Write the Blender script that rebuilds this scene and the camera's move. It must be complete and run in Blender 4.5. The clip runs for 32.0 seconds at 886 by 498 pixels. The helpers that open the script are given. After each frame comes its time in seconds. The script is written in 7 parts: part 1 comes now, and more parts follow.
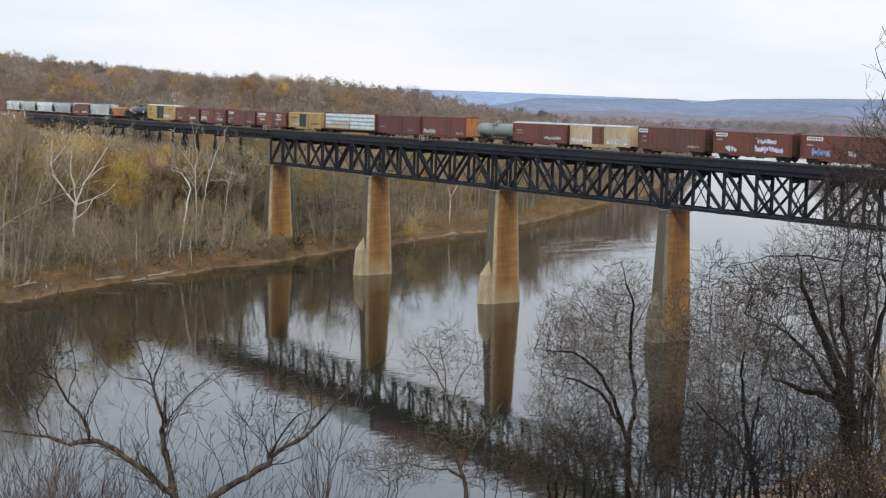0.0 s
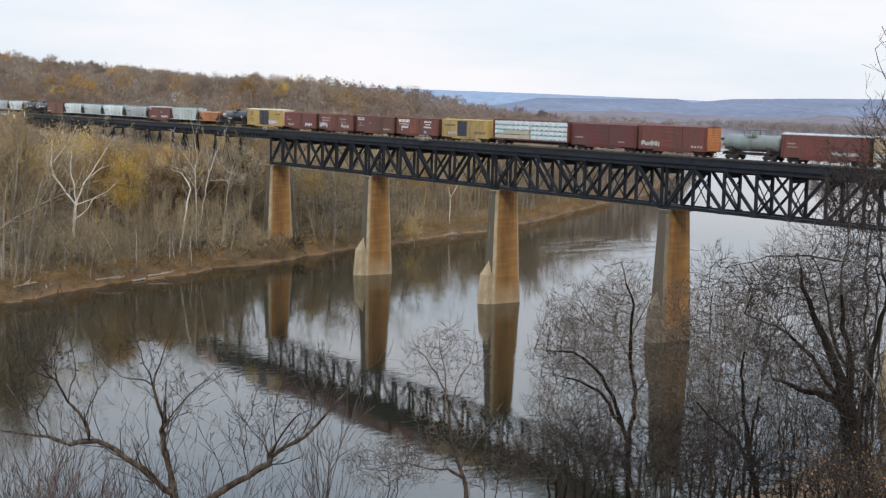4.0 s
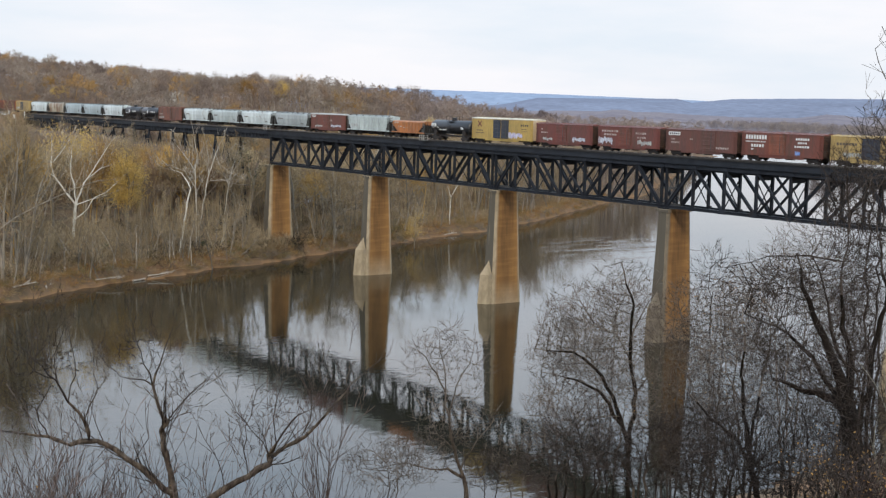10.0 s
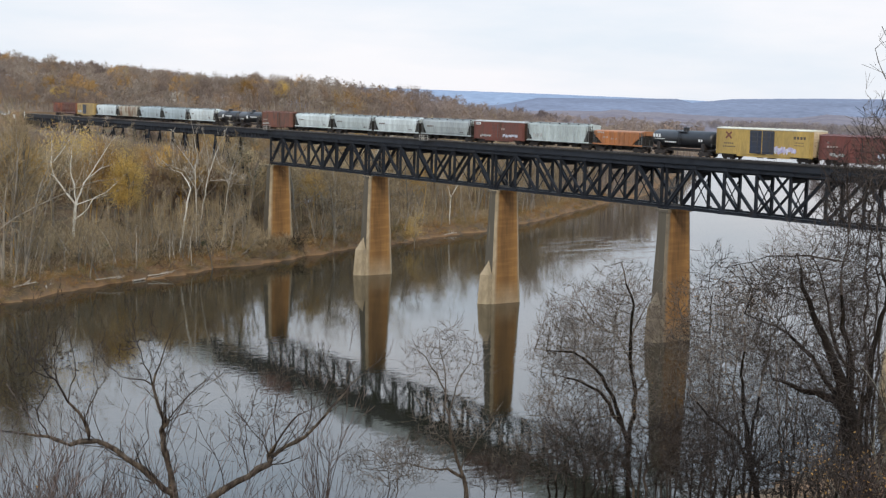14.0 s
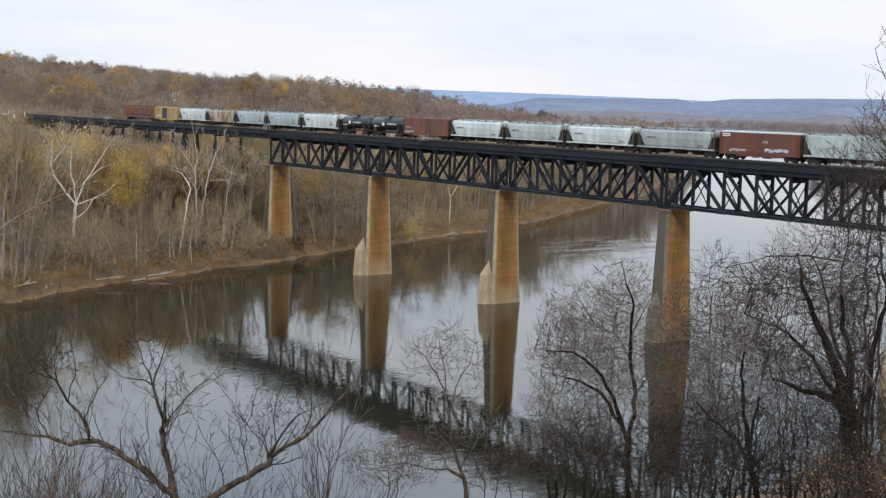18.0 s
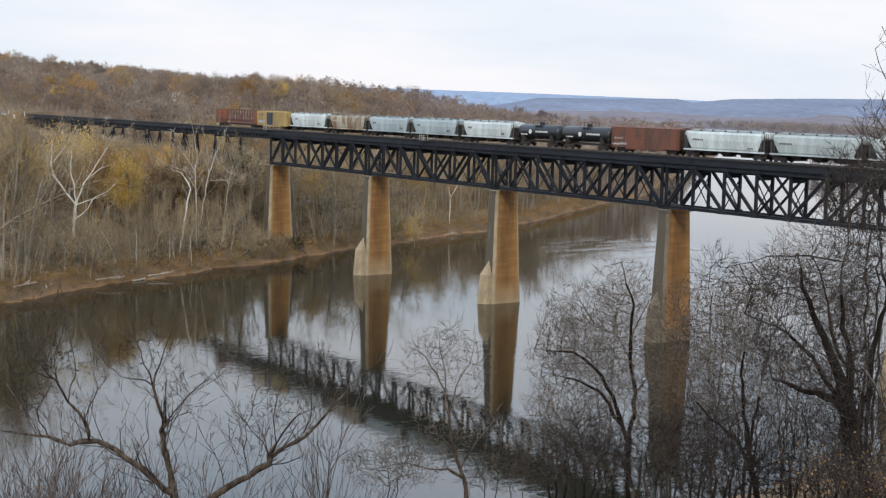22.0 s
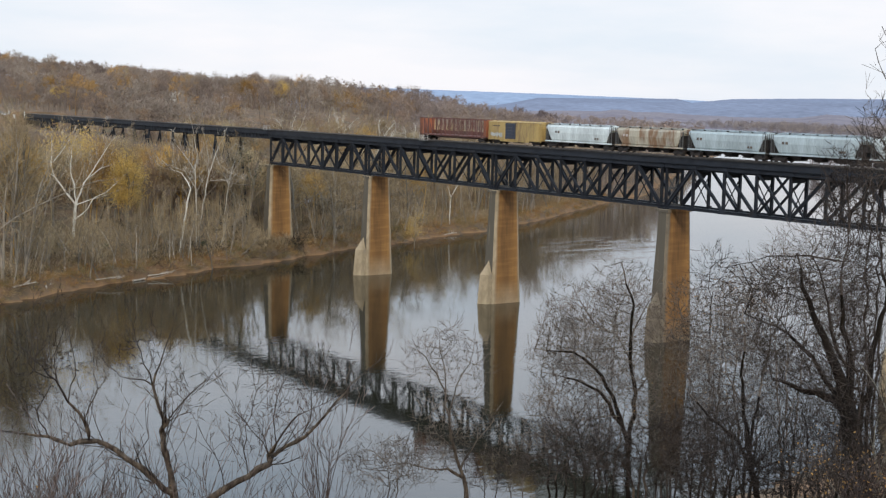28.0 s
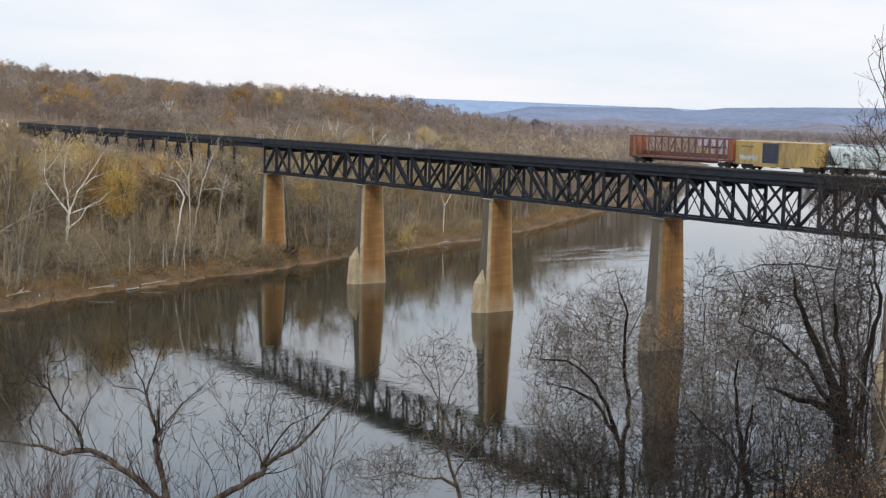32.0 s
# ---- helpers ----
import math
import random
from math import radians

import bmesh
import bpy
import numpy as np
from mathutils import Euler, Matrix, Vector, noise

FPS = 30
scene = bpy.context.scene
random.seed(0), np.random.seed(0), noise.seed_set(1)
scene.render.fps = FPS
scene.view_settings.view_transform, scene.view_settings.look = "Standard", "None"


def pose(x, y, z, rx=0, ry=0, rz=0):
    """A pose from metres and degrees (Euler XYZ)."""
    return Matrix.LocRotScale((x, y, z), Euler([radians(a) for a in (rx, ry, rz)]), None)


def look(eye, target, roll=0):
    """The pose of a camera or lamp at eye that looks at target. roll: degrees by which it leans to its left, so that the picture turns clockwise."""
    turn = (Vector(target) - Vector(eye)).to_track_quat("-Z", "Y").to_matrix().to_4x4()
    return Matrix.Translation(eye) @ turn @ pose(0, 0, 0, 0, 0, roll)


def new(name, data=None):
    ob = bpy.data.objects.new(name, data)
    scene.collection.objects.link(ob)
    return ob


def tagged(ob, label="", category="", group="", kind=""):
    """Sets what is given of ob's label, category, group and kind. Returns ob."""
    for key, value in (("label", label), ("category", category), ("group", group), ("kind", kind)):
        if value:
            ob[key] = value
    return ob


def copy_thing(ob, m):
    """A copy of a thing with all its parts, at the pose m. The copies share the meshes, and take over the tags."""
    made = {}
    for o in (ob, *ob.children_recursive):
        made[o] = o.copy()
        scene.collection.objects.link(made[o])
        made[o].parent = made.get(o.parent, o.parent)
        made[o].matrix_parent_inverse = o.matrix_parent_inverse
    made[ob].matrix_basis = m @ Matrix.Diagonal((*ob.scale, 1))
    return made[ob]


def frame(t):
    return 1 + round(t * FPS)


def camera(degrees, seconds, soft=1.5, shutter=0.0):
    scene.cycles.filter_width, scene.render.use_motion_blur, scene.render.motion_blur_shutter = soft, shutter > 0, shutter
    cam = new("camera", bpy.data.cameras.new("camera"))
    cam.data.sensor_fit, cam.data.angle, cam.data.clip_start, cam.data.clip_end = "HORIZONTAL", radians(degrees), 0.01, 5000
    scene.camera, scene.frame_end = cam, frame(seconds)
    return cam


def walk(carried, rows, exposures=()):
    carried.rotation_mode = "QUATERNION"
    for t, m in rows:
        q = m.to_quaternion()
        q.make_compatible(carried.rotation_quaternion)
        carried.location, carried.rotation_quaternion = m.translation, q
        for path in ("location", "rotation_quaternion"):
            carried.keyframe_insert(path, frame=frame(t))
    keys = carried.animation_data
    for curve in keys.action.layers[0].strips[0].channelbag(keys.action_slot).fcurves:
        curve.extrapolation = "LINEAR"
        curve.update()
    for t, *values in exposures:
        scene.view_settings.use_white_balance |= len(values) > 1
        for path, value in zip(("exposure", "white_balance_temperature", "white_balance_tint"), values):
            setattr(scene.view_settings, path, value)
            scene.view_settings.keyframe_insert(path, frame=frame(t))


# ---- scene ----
# Plan: x runs along the track (trains go towards +x), y across it away from the viewer, z = 0 is the river.
LENS = 2360.7
EYE = (293.94, -155.05, 38.39)
cam = camera(36.743, 32.0, soft=1.3)


def aim(yaw, pitch, roll=1.305):
    y, q = radians(yaw), radians(pitch)
    d = Vector((-math.sin(y) * math.cos(q), math.cos(y) * math.cos(q), -math.sin(q)))
    return look(EYE, Vector(EYE) + d * 100, roll)


def nudged(right, up):
    """The standing view turned right and up by so many hundredths of a degree."""
    return aim(54.891 - right / 100, 6.354 - up / 100)


walk(cam, [
    (0.0, nudged(0, 0)), (14.0, nudged(0, 0)), (28.5, nudged(0, 0)), (29.0, nudged(1, 0)), (29.25, nudged(2, 5)), (29.5, nudged(3, 11)),
    (29.75, nudged(1, 17)), (30.0, nudged(1, 22)), (30.5, nudged(1, 30)), (31.0, nudged(7, 35)), (31.5, nudged(11, 38)), (31.75, nudged(18, 38)), (32.0, nudged(26, 38)),
])

# ---- world and sun ----
SUN_TURN, SUN_UP = 128.0, 34.0


def make_world():
    w = bpy.data.worlds.new("sky")
    scene.world = w
    w.use_nodes = True
    nt = w.node_tree
    nt.nodes.clear()
    out = nt.nodes.new("ShaderNodeOutputWorld")
    sky = nt.nodes.new("ShaderNodeTexSky")
    sky.sky_type, sky.sun_disc = "NISHITA", False
    sky.sun_elevation, sky.sun_rotation = radians(SUN_UP), radians(SUN_TURN)
    b1 = nt.nodes.new("ShaderNodeBackground")
    b1.inputs[1].default_value = 0.1
    nt.links.new(sky.outputs[0], b1.inputs[0])
    co = nt.nodes.new("ShaderNodeTexCoord")
    mp = nt.nodes.new("ShaderNodeMapping")
    mp.inputs["Scale"].default_value = (1.0, 1.0, 5.0)
    nt.links.new(co.outputs["Generated"], mp.inputs[0])
    n1 = nt.nodes.new("ShaderNodeTexNoise")
    n1.inputs["Scale"].default_value, n1.inputs["Detail"].default_value, n1.inputs["Roughness"].default_value = 3.1, 8, 0.55
    nt.links.new(mp.outputs[0], n1.inputs["Vector"])
    ramp = nt.nodes.new("ShaderNodeValToRGB")
    e = ramp.color_ramp.elements
    e[0].position, e[0].color = 0.34, (0.685, 0.765, 0.86, 1)
    e[1].position, e[1].color = 0.66, (0.875, 0.87, 0.91, 1)
    nt.links.new(n1.outputs[0], ramp.inputs[0])
    # higher up the cloud thins to a bluer grey
    se = nt.nodes.new("ShaderNodeSeparateXYZ")
    nt.links.new(co.outputs["Generated"], se.inputs[0])
    up = nt.nodes.new("ShaderNodeMapRange")
    up.inputs["From Min"].default_value, up.inputs["From Max"].default_value = 0.09, 0.30
    nt.links.new(se.outputs[2], up.inputs["Value"])
    tint = nt.nodes.new("ShaderNodeMix")
    tint.data_type, tint.blend_type = "RGBA", "MULTIPLY"
    nt.links.new(up.outputs[0], tint.inputs[0])
    nt.links.new(ramp.outputs[0], tint.inputs[6])
    tint.inputs[7].default_value = (1.54, 1.63, 1.70, 1)
    high = nt.nodes.new("ShaderNodeMapRange")
    high.inputs["From Min"].default_value, high.inputs["From Max"].default_value = 0.20, 0.42
    nt.links.new(se.outputs[2], high.inputs["Value"])
    blue = nt.nodes.new("ShaderNodeMix")
    blue.data_type, blue.blend_type = "RGBA", "MULTIPLY"
    nt.links.new(high.outputs[0], blue.inputs[0])
    nt.links.new(tint.outputs[2], blue.inputs[6])
    blue.inputs[7].default_value = (0.76, 0.86, 0.97, 1)
    b2 = nt.nodes.new("ShaderNodeBackground")
    b2.inputs[1].default_value = 1.17
    nt.links.new(blue.outputs[2], b2.inputs[0])
    mix = nt.nodes.new("ShaderNodeMixShader")
    mix.inputs[0].default_value = 0.94
    nt.links.new(b1.outputs[0], mix.inputs[1])
    nt.links.new(b2.outputs[0], mix.inputs[2])
    nt.links.new(mix.outputs[0], out.inputs[0])


make_world()
sun_data = bpy.data.lights.new("sun", "SUN")
sun_data.energy, sun_data.angle, sun_data.color = 2.0, radians(14), (1.0, 0.88, 0.70)
sun = new("sun", sun_data)
# SUN_TURN is counted clockwise from +y, as the sky counts it
_t, _u = radians(SUN_TURN), radians(SUN_UP)
_d = Vector((math.sin(_t) * math.cos(_u), math.cos(_t) * math.cos(_u), math.sin(_u)))
sun.matrix_world = look(tuple(_d * 300), (0, 0, 0))
scene.view_settings.exposure = -0.05


# ---- materials ----
def surf(name, a, b=None, scale=1.0, rough=0.8, bump=0.0, metal=0.0, stretch=(1, 1, 1), dirt=None, dirt_at=0.6, fine=6.0, spec=0.5, space="Object", per_object=0.0, dirt_scale=0.35, per_island=0.0, thin=0.0):
    """A surface of colour a going to b by noise of that scale (per metre), with finer grain, stains and relief."""
    m = bpy.data.materials.new(name)
    m.use_nodes = True
    nt = m.node_tree
    bs = nt.nodes["Principled BSDF"]
    bs.inputs["Roughness"].default_value, bs.inputs["Metallic"].default_value = rough, metal
    bs.inputs["Specular IOR Level"].default_value = spec
    b = b or tuple(c * 0.7 for c in a)
    if space == "World":
        src = nt.nodes.new("ShaderNodeNewGeometry").outputs["Position"]
    else:
        src = nt.nodes.new("ShaderNodeTexCoord").outputs["Object"]
    mp = nt.nodes.new("ShaderNodeMapping")
    mp.inputs["Scale"].default_value = stretch
    nt.links.new(src, mp.inputs[0])

    def tex(s, detail=4.0, vec=mp.outputs[0]):
        n = nt.nodes.new("ShaderNodeTexNoise")
        n.inputs["Scale"].default_value, n.inputs["Detail"].default_value = s, detail
        nt.links.new(vec, n.inputs["Vector"])
        return n.outputs[0]

    def steps(v, lo, hi):
        r = nt.nodes.new("ShaderNodeMapRange")
        r.inputs["From Min"].default_value, r.inputs["From Max"].default_value = lo, hi
        nt.links.new(v, r.inputs["Value"])
        return r.outputs[0]

    def mix(f, x, y, kind="MIX"):
        n = nt.nodes.new("ShaderNodeMix")
        n.data_type, n.blend_type = "RGBA", kind
        if isinstance(f, float):
            n.inputs[0].default_value = f
        else:
            nt.links.new(f, n.inputs[0])
        for slot, v in ((6, x), (7, y)):
            if isinstance(v, tuple):
                n.inputs[slot].default_value = (*v, 1)
            else:
                nt.links.new(v, n.inputs[slot])
        return n.outputs[2]

    col = mix(steps(tex(scale), 0.35, 0.65), a, b)
    grain = steps(tex(scale * fine, 3.0), 0.25, 0.75)
    shade = nt.nodes.new("ShaderNodeMapRange")
    shade.inputs["To Min"].default_value, shade.inputs["To Max"].default_value = 0.82, 1.14
    nt.links.new(grain, shade.inputs["Value"])
    hsv = nt.nodes.new("ShaderNodeHueSaturation")
    nt.links.new(shade.outputs[0], hsv.inputs["Value"])
    nt.links.new(col, hsv.inputs["Color"])
    col = hsv.outputs[0]
    for spread, node, out in ((per_object, "ShaderNodeObjectInfo", "Random"), (per_island, "ShaderNodeNewGeometry", "Random Per Island")):
        if not spread:
            continue
        oi = nt.nodes.new(node)
        r = nt.nodes.new("ShaderNodeMapRange")
        r.inputs["To Min"].default_value, r.inputs["To Max"].default_value = 1 - spread, 1 + spread
        nt.links.new(oi.outputs[out], r.inputs["Value"])
        h2 = nt.nodes.new("ShaderNodeHueSaturation")
        nt.links.new(r.outputs[0], h2.inputs["Value"])
        nt.links.new(col, h2.inputs["Color"])
        col = h2.outputs[0]
    if dirt:
        col = mix(steps(tex(dirt_scale, 5.0), dirt_at, dirt_at + 0.16), col, dirt)
    nt.links.new(col, bs.inputs["Base Color"])
    if bump:
        bn = nt.nodes.new("ShaderNodeBump")
        bn.inputs["Strength"].default_value, bn.inputs["Distance"].default_value = 0.6, bump
        nt.links.new(tex(scale * fine * 1.5), bn.inputs["Height"])
        nt.links.new(bn.outputs[0], bs.inputs["Normal"])
    if thin:
        # blades that stand for round twigs pass part of the light on
        tl = nt.nodes.new("ShaderNodeBsdfTranslucent")
        nt.links.new(col, tl.inputs[0])
        both = nt.nodes.new("ShaderNodeMixShader")
        both.inputs[0].default_value = thin
        nt.links.new(bs.outputs[0], both.inputs[1])
        nt.links.new(tl.outputs[0], both.inputs[2])
        nt.links.new(both.outputs[0], nt.nodes["Material Output"].inputs[0])
    return m


RUST = (0.085, 0.045, 0.028)
STEEL = surf("bridge_steel", (0.012, 0.0145, 0.020), (0.024, 0.027, 0.034), 0.5, 0.6, dirt=(0.03, 0.022, 0.018), dirt_at=0.62, spec=0.25)
PALE_STEEL = surf("weathered_steel", (0.10, 0.10, 0.095), (0.06, 0.06, 0.06), 1.0, 0.7)
TIMBER = surf("tie_timber", (0.016, 0.015, 0.014), (0.028, 0.025, 0.022), 1.5, 0.9)
RAILM = surf("rail_steel", (0.12, 0.10, 0.09), (0.2, 0.18, 0.16), 2.0, 0.35, metal=0.8)
TRUCKM = surf("truck_iron", (0.022, 0.018, 0.016), (0.04, 0.03, 0.025), 2.0, 0.8)
WHEELM = surf("wheel_iron", (0.05, 0.04, 0.035), (0.09, 0.07, 0.06), 2.0, 0.6, metal=0.5)
STONE = surf("abutment_stone", (0.50, 0.30, 0.23), (0.38, 0.25, 0.19), 0.6, 0.9, bump=0.03)
BLACK = surf("black_paint", (0.012, 0.013, 0.016), (0.02, 0.02, 0.022), 0.8, 0.4, dirt=(0.05, 0.045, 0.04), dirt_at=0.62)
WHITE = surf("white_mark", (0.75, 0.75, 0.72), (0.6, 0.6, 0.58), 3.0, 0.7)


def paint(name, c, rust=RUST, at=0.58, rough=0.55):
    """Old railway paint: faded patches, streaks that run down, rust."""
    return surf(name, c, tuple(x * 0.68 + 0.016 for x in c), 0.55, rough, stretch=(1, 1, 0.3), dirt=rust, dirt_at=at - 0.03, dirt_scale=0.8, fine=9.0, bump=0.01)


def concrete(name, pale=(0.40, 0.315, 0.205), dull=(0.27, 0.21, 0.13)):
    """Pale concrete, brown with rust water down the broad faces, darker at the flood line."""
    m = surf(name, pale, dull, 0.35, 0.9, bump=0.03, stretch=(1, 1, 0.5), dirt=(0.24, 0.2, 0.15), dirt_at=0.63)
    nt = m.node_tree
    bs = nt.nodes["Principled BSDF"]
    src = bs.inputs["Base Color"].links[0].from_socket
    co = nt.nodes.new("ShaderNodeTexCoord")
    se = nt.nodes.new("ShaderNodeSeparateXYZ")
    nt.links.new(co.outputs["Object"], se.inputs[0])
    nm = nt.nodes.new("ShaderNodeSeparateXYZ")
    nt.links.new(co.outputs["Normal"], nm.inputs[0])

    def op(kind, *vals, **kw):
        n = nt.nodes.new("ShaderNodeMath")
        n.operation = kind
        for i, v in enumerate(vals):
            if isinstance(v, (int, float)):
                n.inputs[i].default_value = v
            else:
                nt.links.new(v, n.inputs[i])
        return n.outputs[0]

    def ramp(v, lo, hi):
        r = nt.nodes.new("ShaderNodeMapRange")
        r.inputs["From Min"].default_value, r.inputs["From Max"].default_value = lo, hi
        nt.links.new(v, r.inputs["Value"])
        return r.outputs[0]
    mp = nt.nodes.new("ShaderNodeMapping")
    mp.inputs["Scale"].default_value = (0.75, 0.75, 0.07)
    nt.links.new(co.outputs["Object"], mp.inputs[0])
    n = nt.nodes.new("ShaderNodeTexNoise")
    n.inputs["Scale"].default_value, n.inputs["Detail"].default_value = 1.3, 5
    nt.links.new(mp.outputs[0], n.inputs["Vector"])
    mp2 = nt.nodes.new("ShaderNodeMapping")
    mp2.inputs["Scale"].default_value = (0.15, 0.15, 1.6)
    nt.links.new(co.outputs["Object"], mp2.inputs[0])
    n2 = nt.nodes.new("ShaderNodeTexNoise")
    n2.inputs["Scale"].default_value, n2.inputs["Detail"].default_value = 1.0, 4
    nt.links.new(mp2.outputs[0], n2.inputs["Vector"])
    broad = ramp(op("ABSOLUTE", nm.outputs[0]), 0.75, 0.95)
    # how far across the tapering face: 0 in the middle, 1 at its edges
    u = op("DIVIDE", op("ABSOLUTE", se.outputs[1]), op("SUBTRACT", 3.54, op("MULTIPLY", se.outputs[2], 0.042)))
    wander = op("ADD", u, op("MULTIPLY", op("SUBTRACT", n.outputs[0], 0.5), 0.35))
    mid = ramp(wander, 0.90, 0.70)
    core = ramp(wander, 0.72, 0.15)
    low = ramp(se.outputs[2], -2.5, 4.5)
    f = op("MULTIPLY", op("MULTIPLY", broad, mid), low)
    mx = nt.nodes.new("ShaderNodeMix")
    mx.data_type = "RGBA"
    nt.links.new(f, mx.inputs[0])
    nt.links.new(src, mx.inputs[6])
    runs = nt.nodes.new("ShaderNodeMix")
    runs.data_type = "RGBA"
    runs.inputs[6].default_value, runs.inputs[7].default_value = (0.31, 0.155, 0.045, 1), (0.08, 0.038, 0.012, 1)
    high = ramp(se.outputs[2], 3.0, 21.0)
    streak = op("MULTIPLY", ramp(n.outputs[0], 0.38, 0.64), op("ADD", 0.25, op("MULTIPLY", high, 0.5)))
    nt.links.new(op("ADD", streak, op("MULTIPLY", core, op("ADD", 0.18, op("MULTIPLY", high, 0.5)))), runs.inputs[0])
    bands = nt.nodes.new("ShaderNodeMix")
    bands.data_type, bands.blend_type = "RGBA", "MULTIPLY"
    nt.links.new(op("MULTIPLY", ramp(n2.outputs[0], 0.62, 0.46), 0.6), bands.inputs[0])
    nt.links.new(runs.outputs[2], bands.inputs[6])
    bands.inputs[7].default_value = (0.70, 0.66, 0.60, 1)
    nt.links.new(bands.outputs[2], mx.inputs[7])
    # dark grey-brown on the faces that look upstream, broken up by noise
    g = op("MULTIPLY", ramp(op("MULTIPLY", nm.outputs[1], -1.0), 0.9, 0.99), ramp(n.outputs[0], 0.2, 0.45))
    mg = nt.nodes.new("ShaderNodeMix")
    mg.data_type = "RGBA"
    nt.links.new(g, mg.inputs[0])
    nt.links.new(mx.outputs[2], mg.inputs[6])
    mg.inputs[7].default_value = (0.095, 0.078, 0.055, 1)
    nt.links.new(mg.outputs[2], bs.inputs["Base Color"])
    return m


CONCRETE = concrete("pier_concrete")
# a darker mix for one pier's shaft, cap and cutwater
DULL_CONCRETE = concrete("dull_pier_concrete", (0.20, 0.16, 0.11), (0.13, 0.105, 0.075))


def water_material():
    m = bpy.data.materials.new("river_water")
    m.use_nodes = True
    nt = m.node_tree
    bs = nt.nodes["Principled BSDF"]
    bs.inputs["Base Color"].default_value = (0.016, 0.0145, 0.0085, 1)
    bs.inputs["Roughness"].default_value = 0.04
    bs.inputs["IOR"].default_value = 1.333
    bs.inputs["Specular IOR Level"].default_value = 0.6
    geo = nt.nodes.new("ShaderNodeNewGeometry")

    def tex(scale, stretch, detail):
        mp = nt.nodes.new("ShaderNodeMapping")
        mp.inputs["Scale"].default_value, mp.inputs["Rotation"].default_value = stretch, (0, 0, radians(35))
        nt.links.new(geo.outputs["Position"], mp.inputs[0])
        n = nt.nodes.new("ShaderNodeTexNoise")
        n.inputs["Scale"].default_value, n.inputs["Detail"].default_value = scale, detail
        nt.links.new(mp.outputs[0], n.inputs["Vector"])
        return n.outputs[0]
    ripple, swell = tex(0.9, (1, 0.6, 1), 3.0), tex(0.07, (1, 0.5, 1), 2.0)
    patch = nt.nodes.new("ShaderNodeMapRange")
    patch.inputs["From Min"].default_value, patch.inputs["From Max"].default_value = 0.42, 0.62
    patch.inputs["To Min"].default_value, patch.inputs["To Max"].default_value = 0.25, 1.0
    nt.links.new(tex(0.02, (1, 0.4, 1), 3.0), patch.inputs["Value"])
    def op(kind, x, y):
        n = nt.nodes.new("ShaderNodeMath")
        n.operation = kind
        for i, v in enumerate((x, y)):
            if isinstance(v, (int, float)):
                n.inputs[i].default_value = v
            else:
                nt.links.new(v, n.inputs[i])
        return n.outputs[0]

    # riffles drawn out below the far pier, where the current breaks
    place = nt.nodes.new("ShaderNodeVectorMath")
    place.operation = "DISTANCE"
    place.inputs[1].default_value = (24, 86, 0)
    nt.links.new(geo.outputs["Position"], place.inputs[0])
    near = nt.nodes.new("ShaderNodeMapRange")
    near.inputs["From Min"].default_value, near.inputs["From Max"].default_value = 34.0, 8.0
    nt.links.new(place.outputs["Value"], near.inputs["Value"])
    lane = nt.nodes.new("ShaderNodeMapRange")
    lane.inputs["From Min"].default_value, lane.inputs["From Max"].default_value = 0.50, 0.60
    nt.links.new(tex(0.11, (1.6, 0.35, 1), 4.0), lane.inputs["Value"])
    rough = op("MULTIPLY", op("MULTIPLY", near.outputs[0], lane.outputs[0]), 6.0)
    mul = nt.nodes.new("ShaderNodeMath")
    mul.operation = "MULTIPLY"
    nt.links.new(ripple, mul.inputs[0])
    nt.links.new(op("ADD", patch.outputs[0], rough), mul.inputs[1])
    b1 = nt.nodes.new("ShaderNodeBump")
    b1.inputs["Strength"].default_value, b1.inputs["Distance"].default_value = 1.0, 0.022
    nt.links.new(mul.outputs[0], b1.inputs["Height"])
    b2 = nt.nodes.new("ShaderNodeBump")
    b2.inputs["Strength"].default_value, b2.inputs["Distance"].default_value = 1.0, 0.03
    nt.links.new(swell, b2.inputs["Height"])
    nt.links.new(b1.outputs[0], b2.inputs["Normal"])
    nt.links.new(b2.outputs[0], bs.inputs["Normal"])
    return m


WATER = water_material()


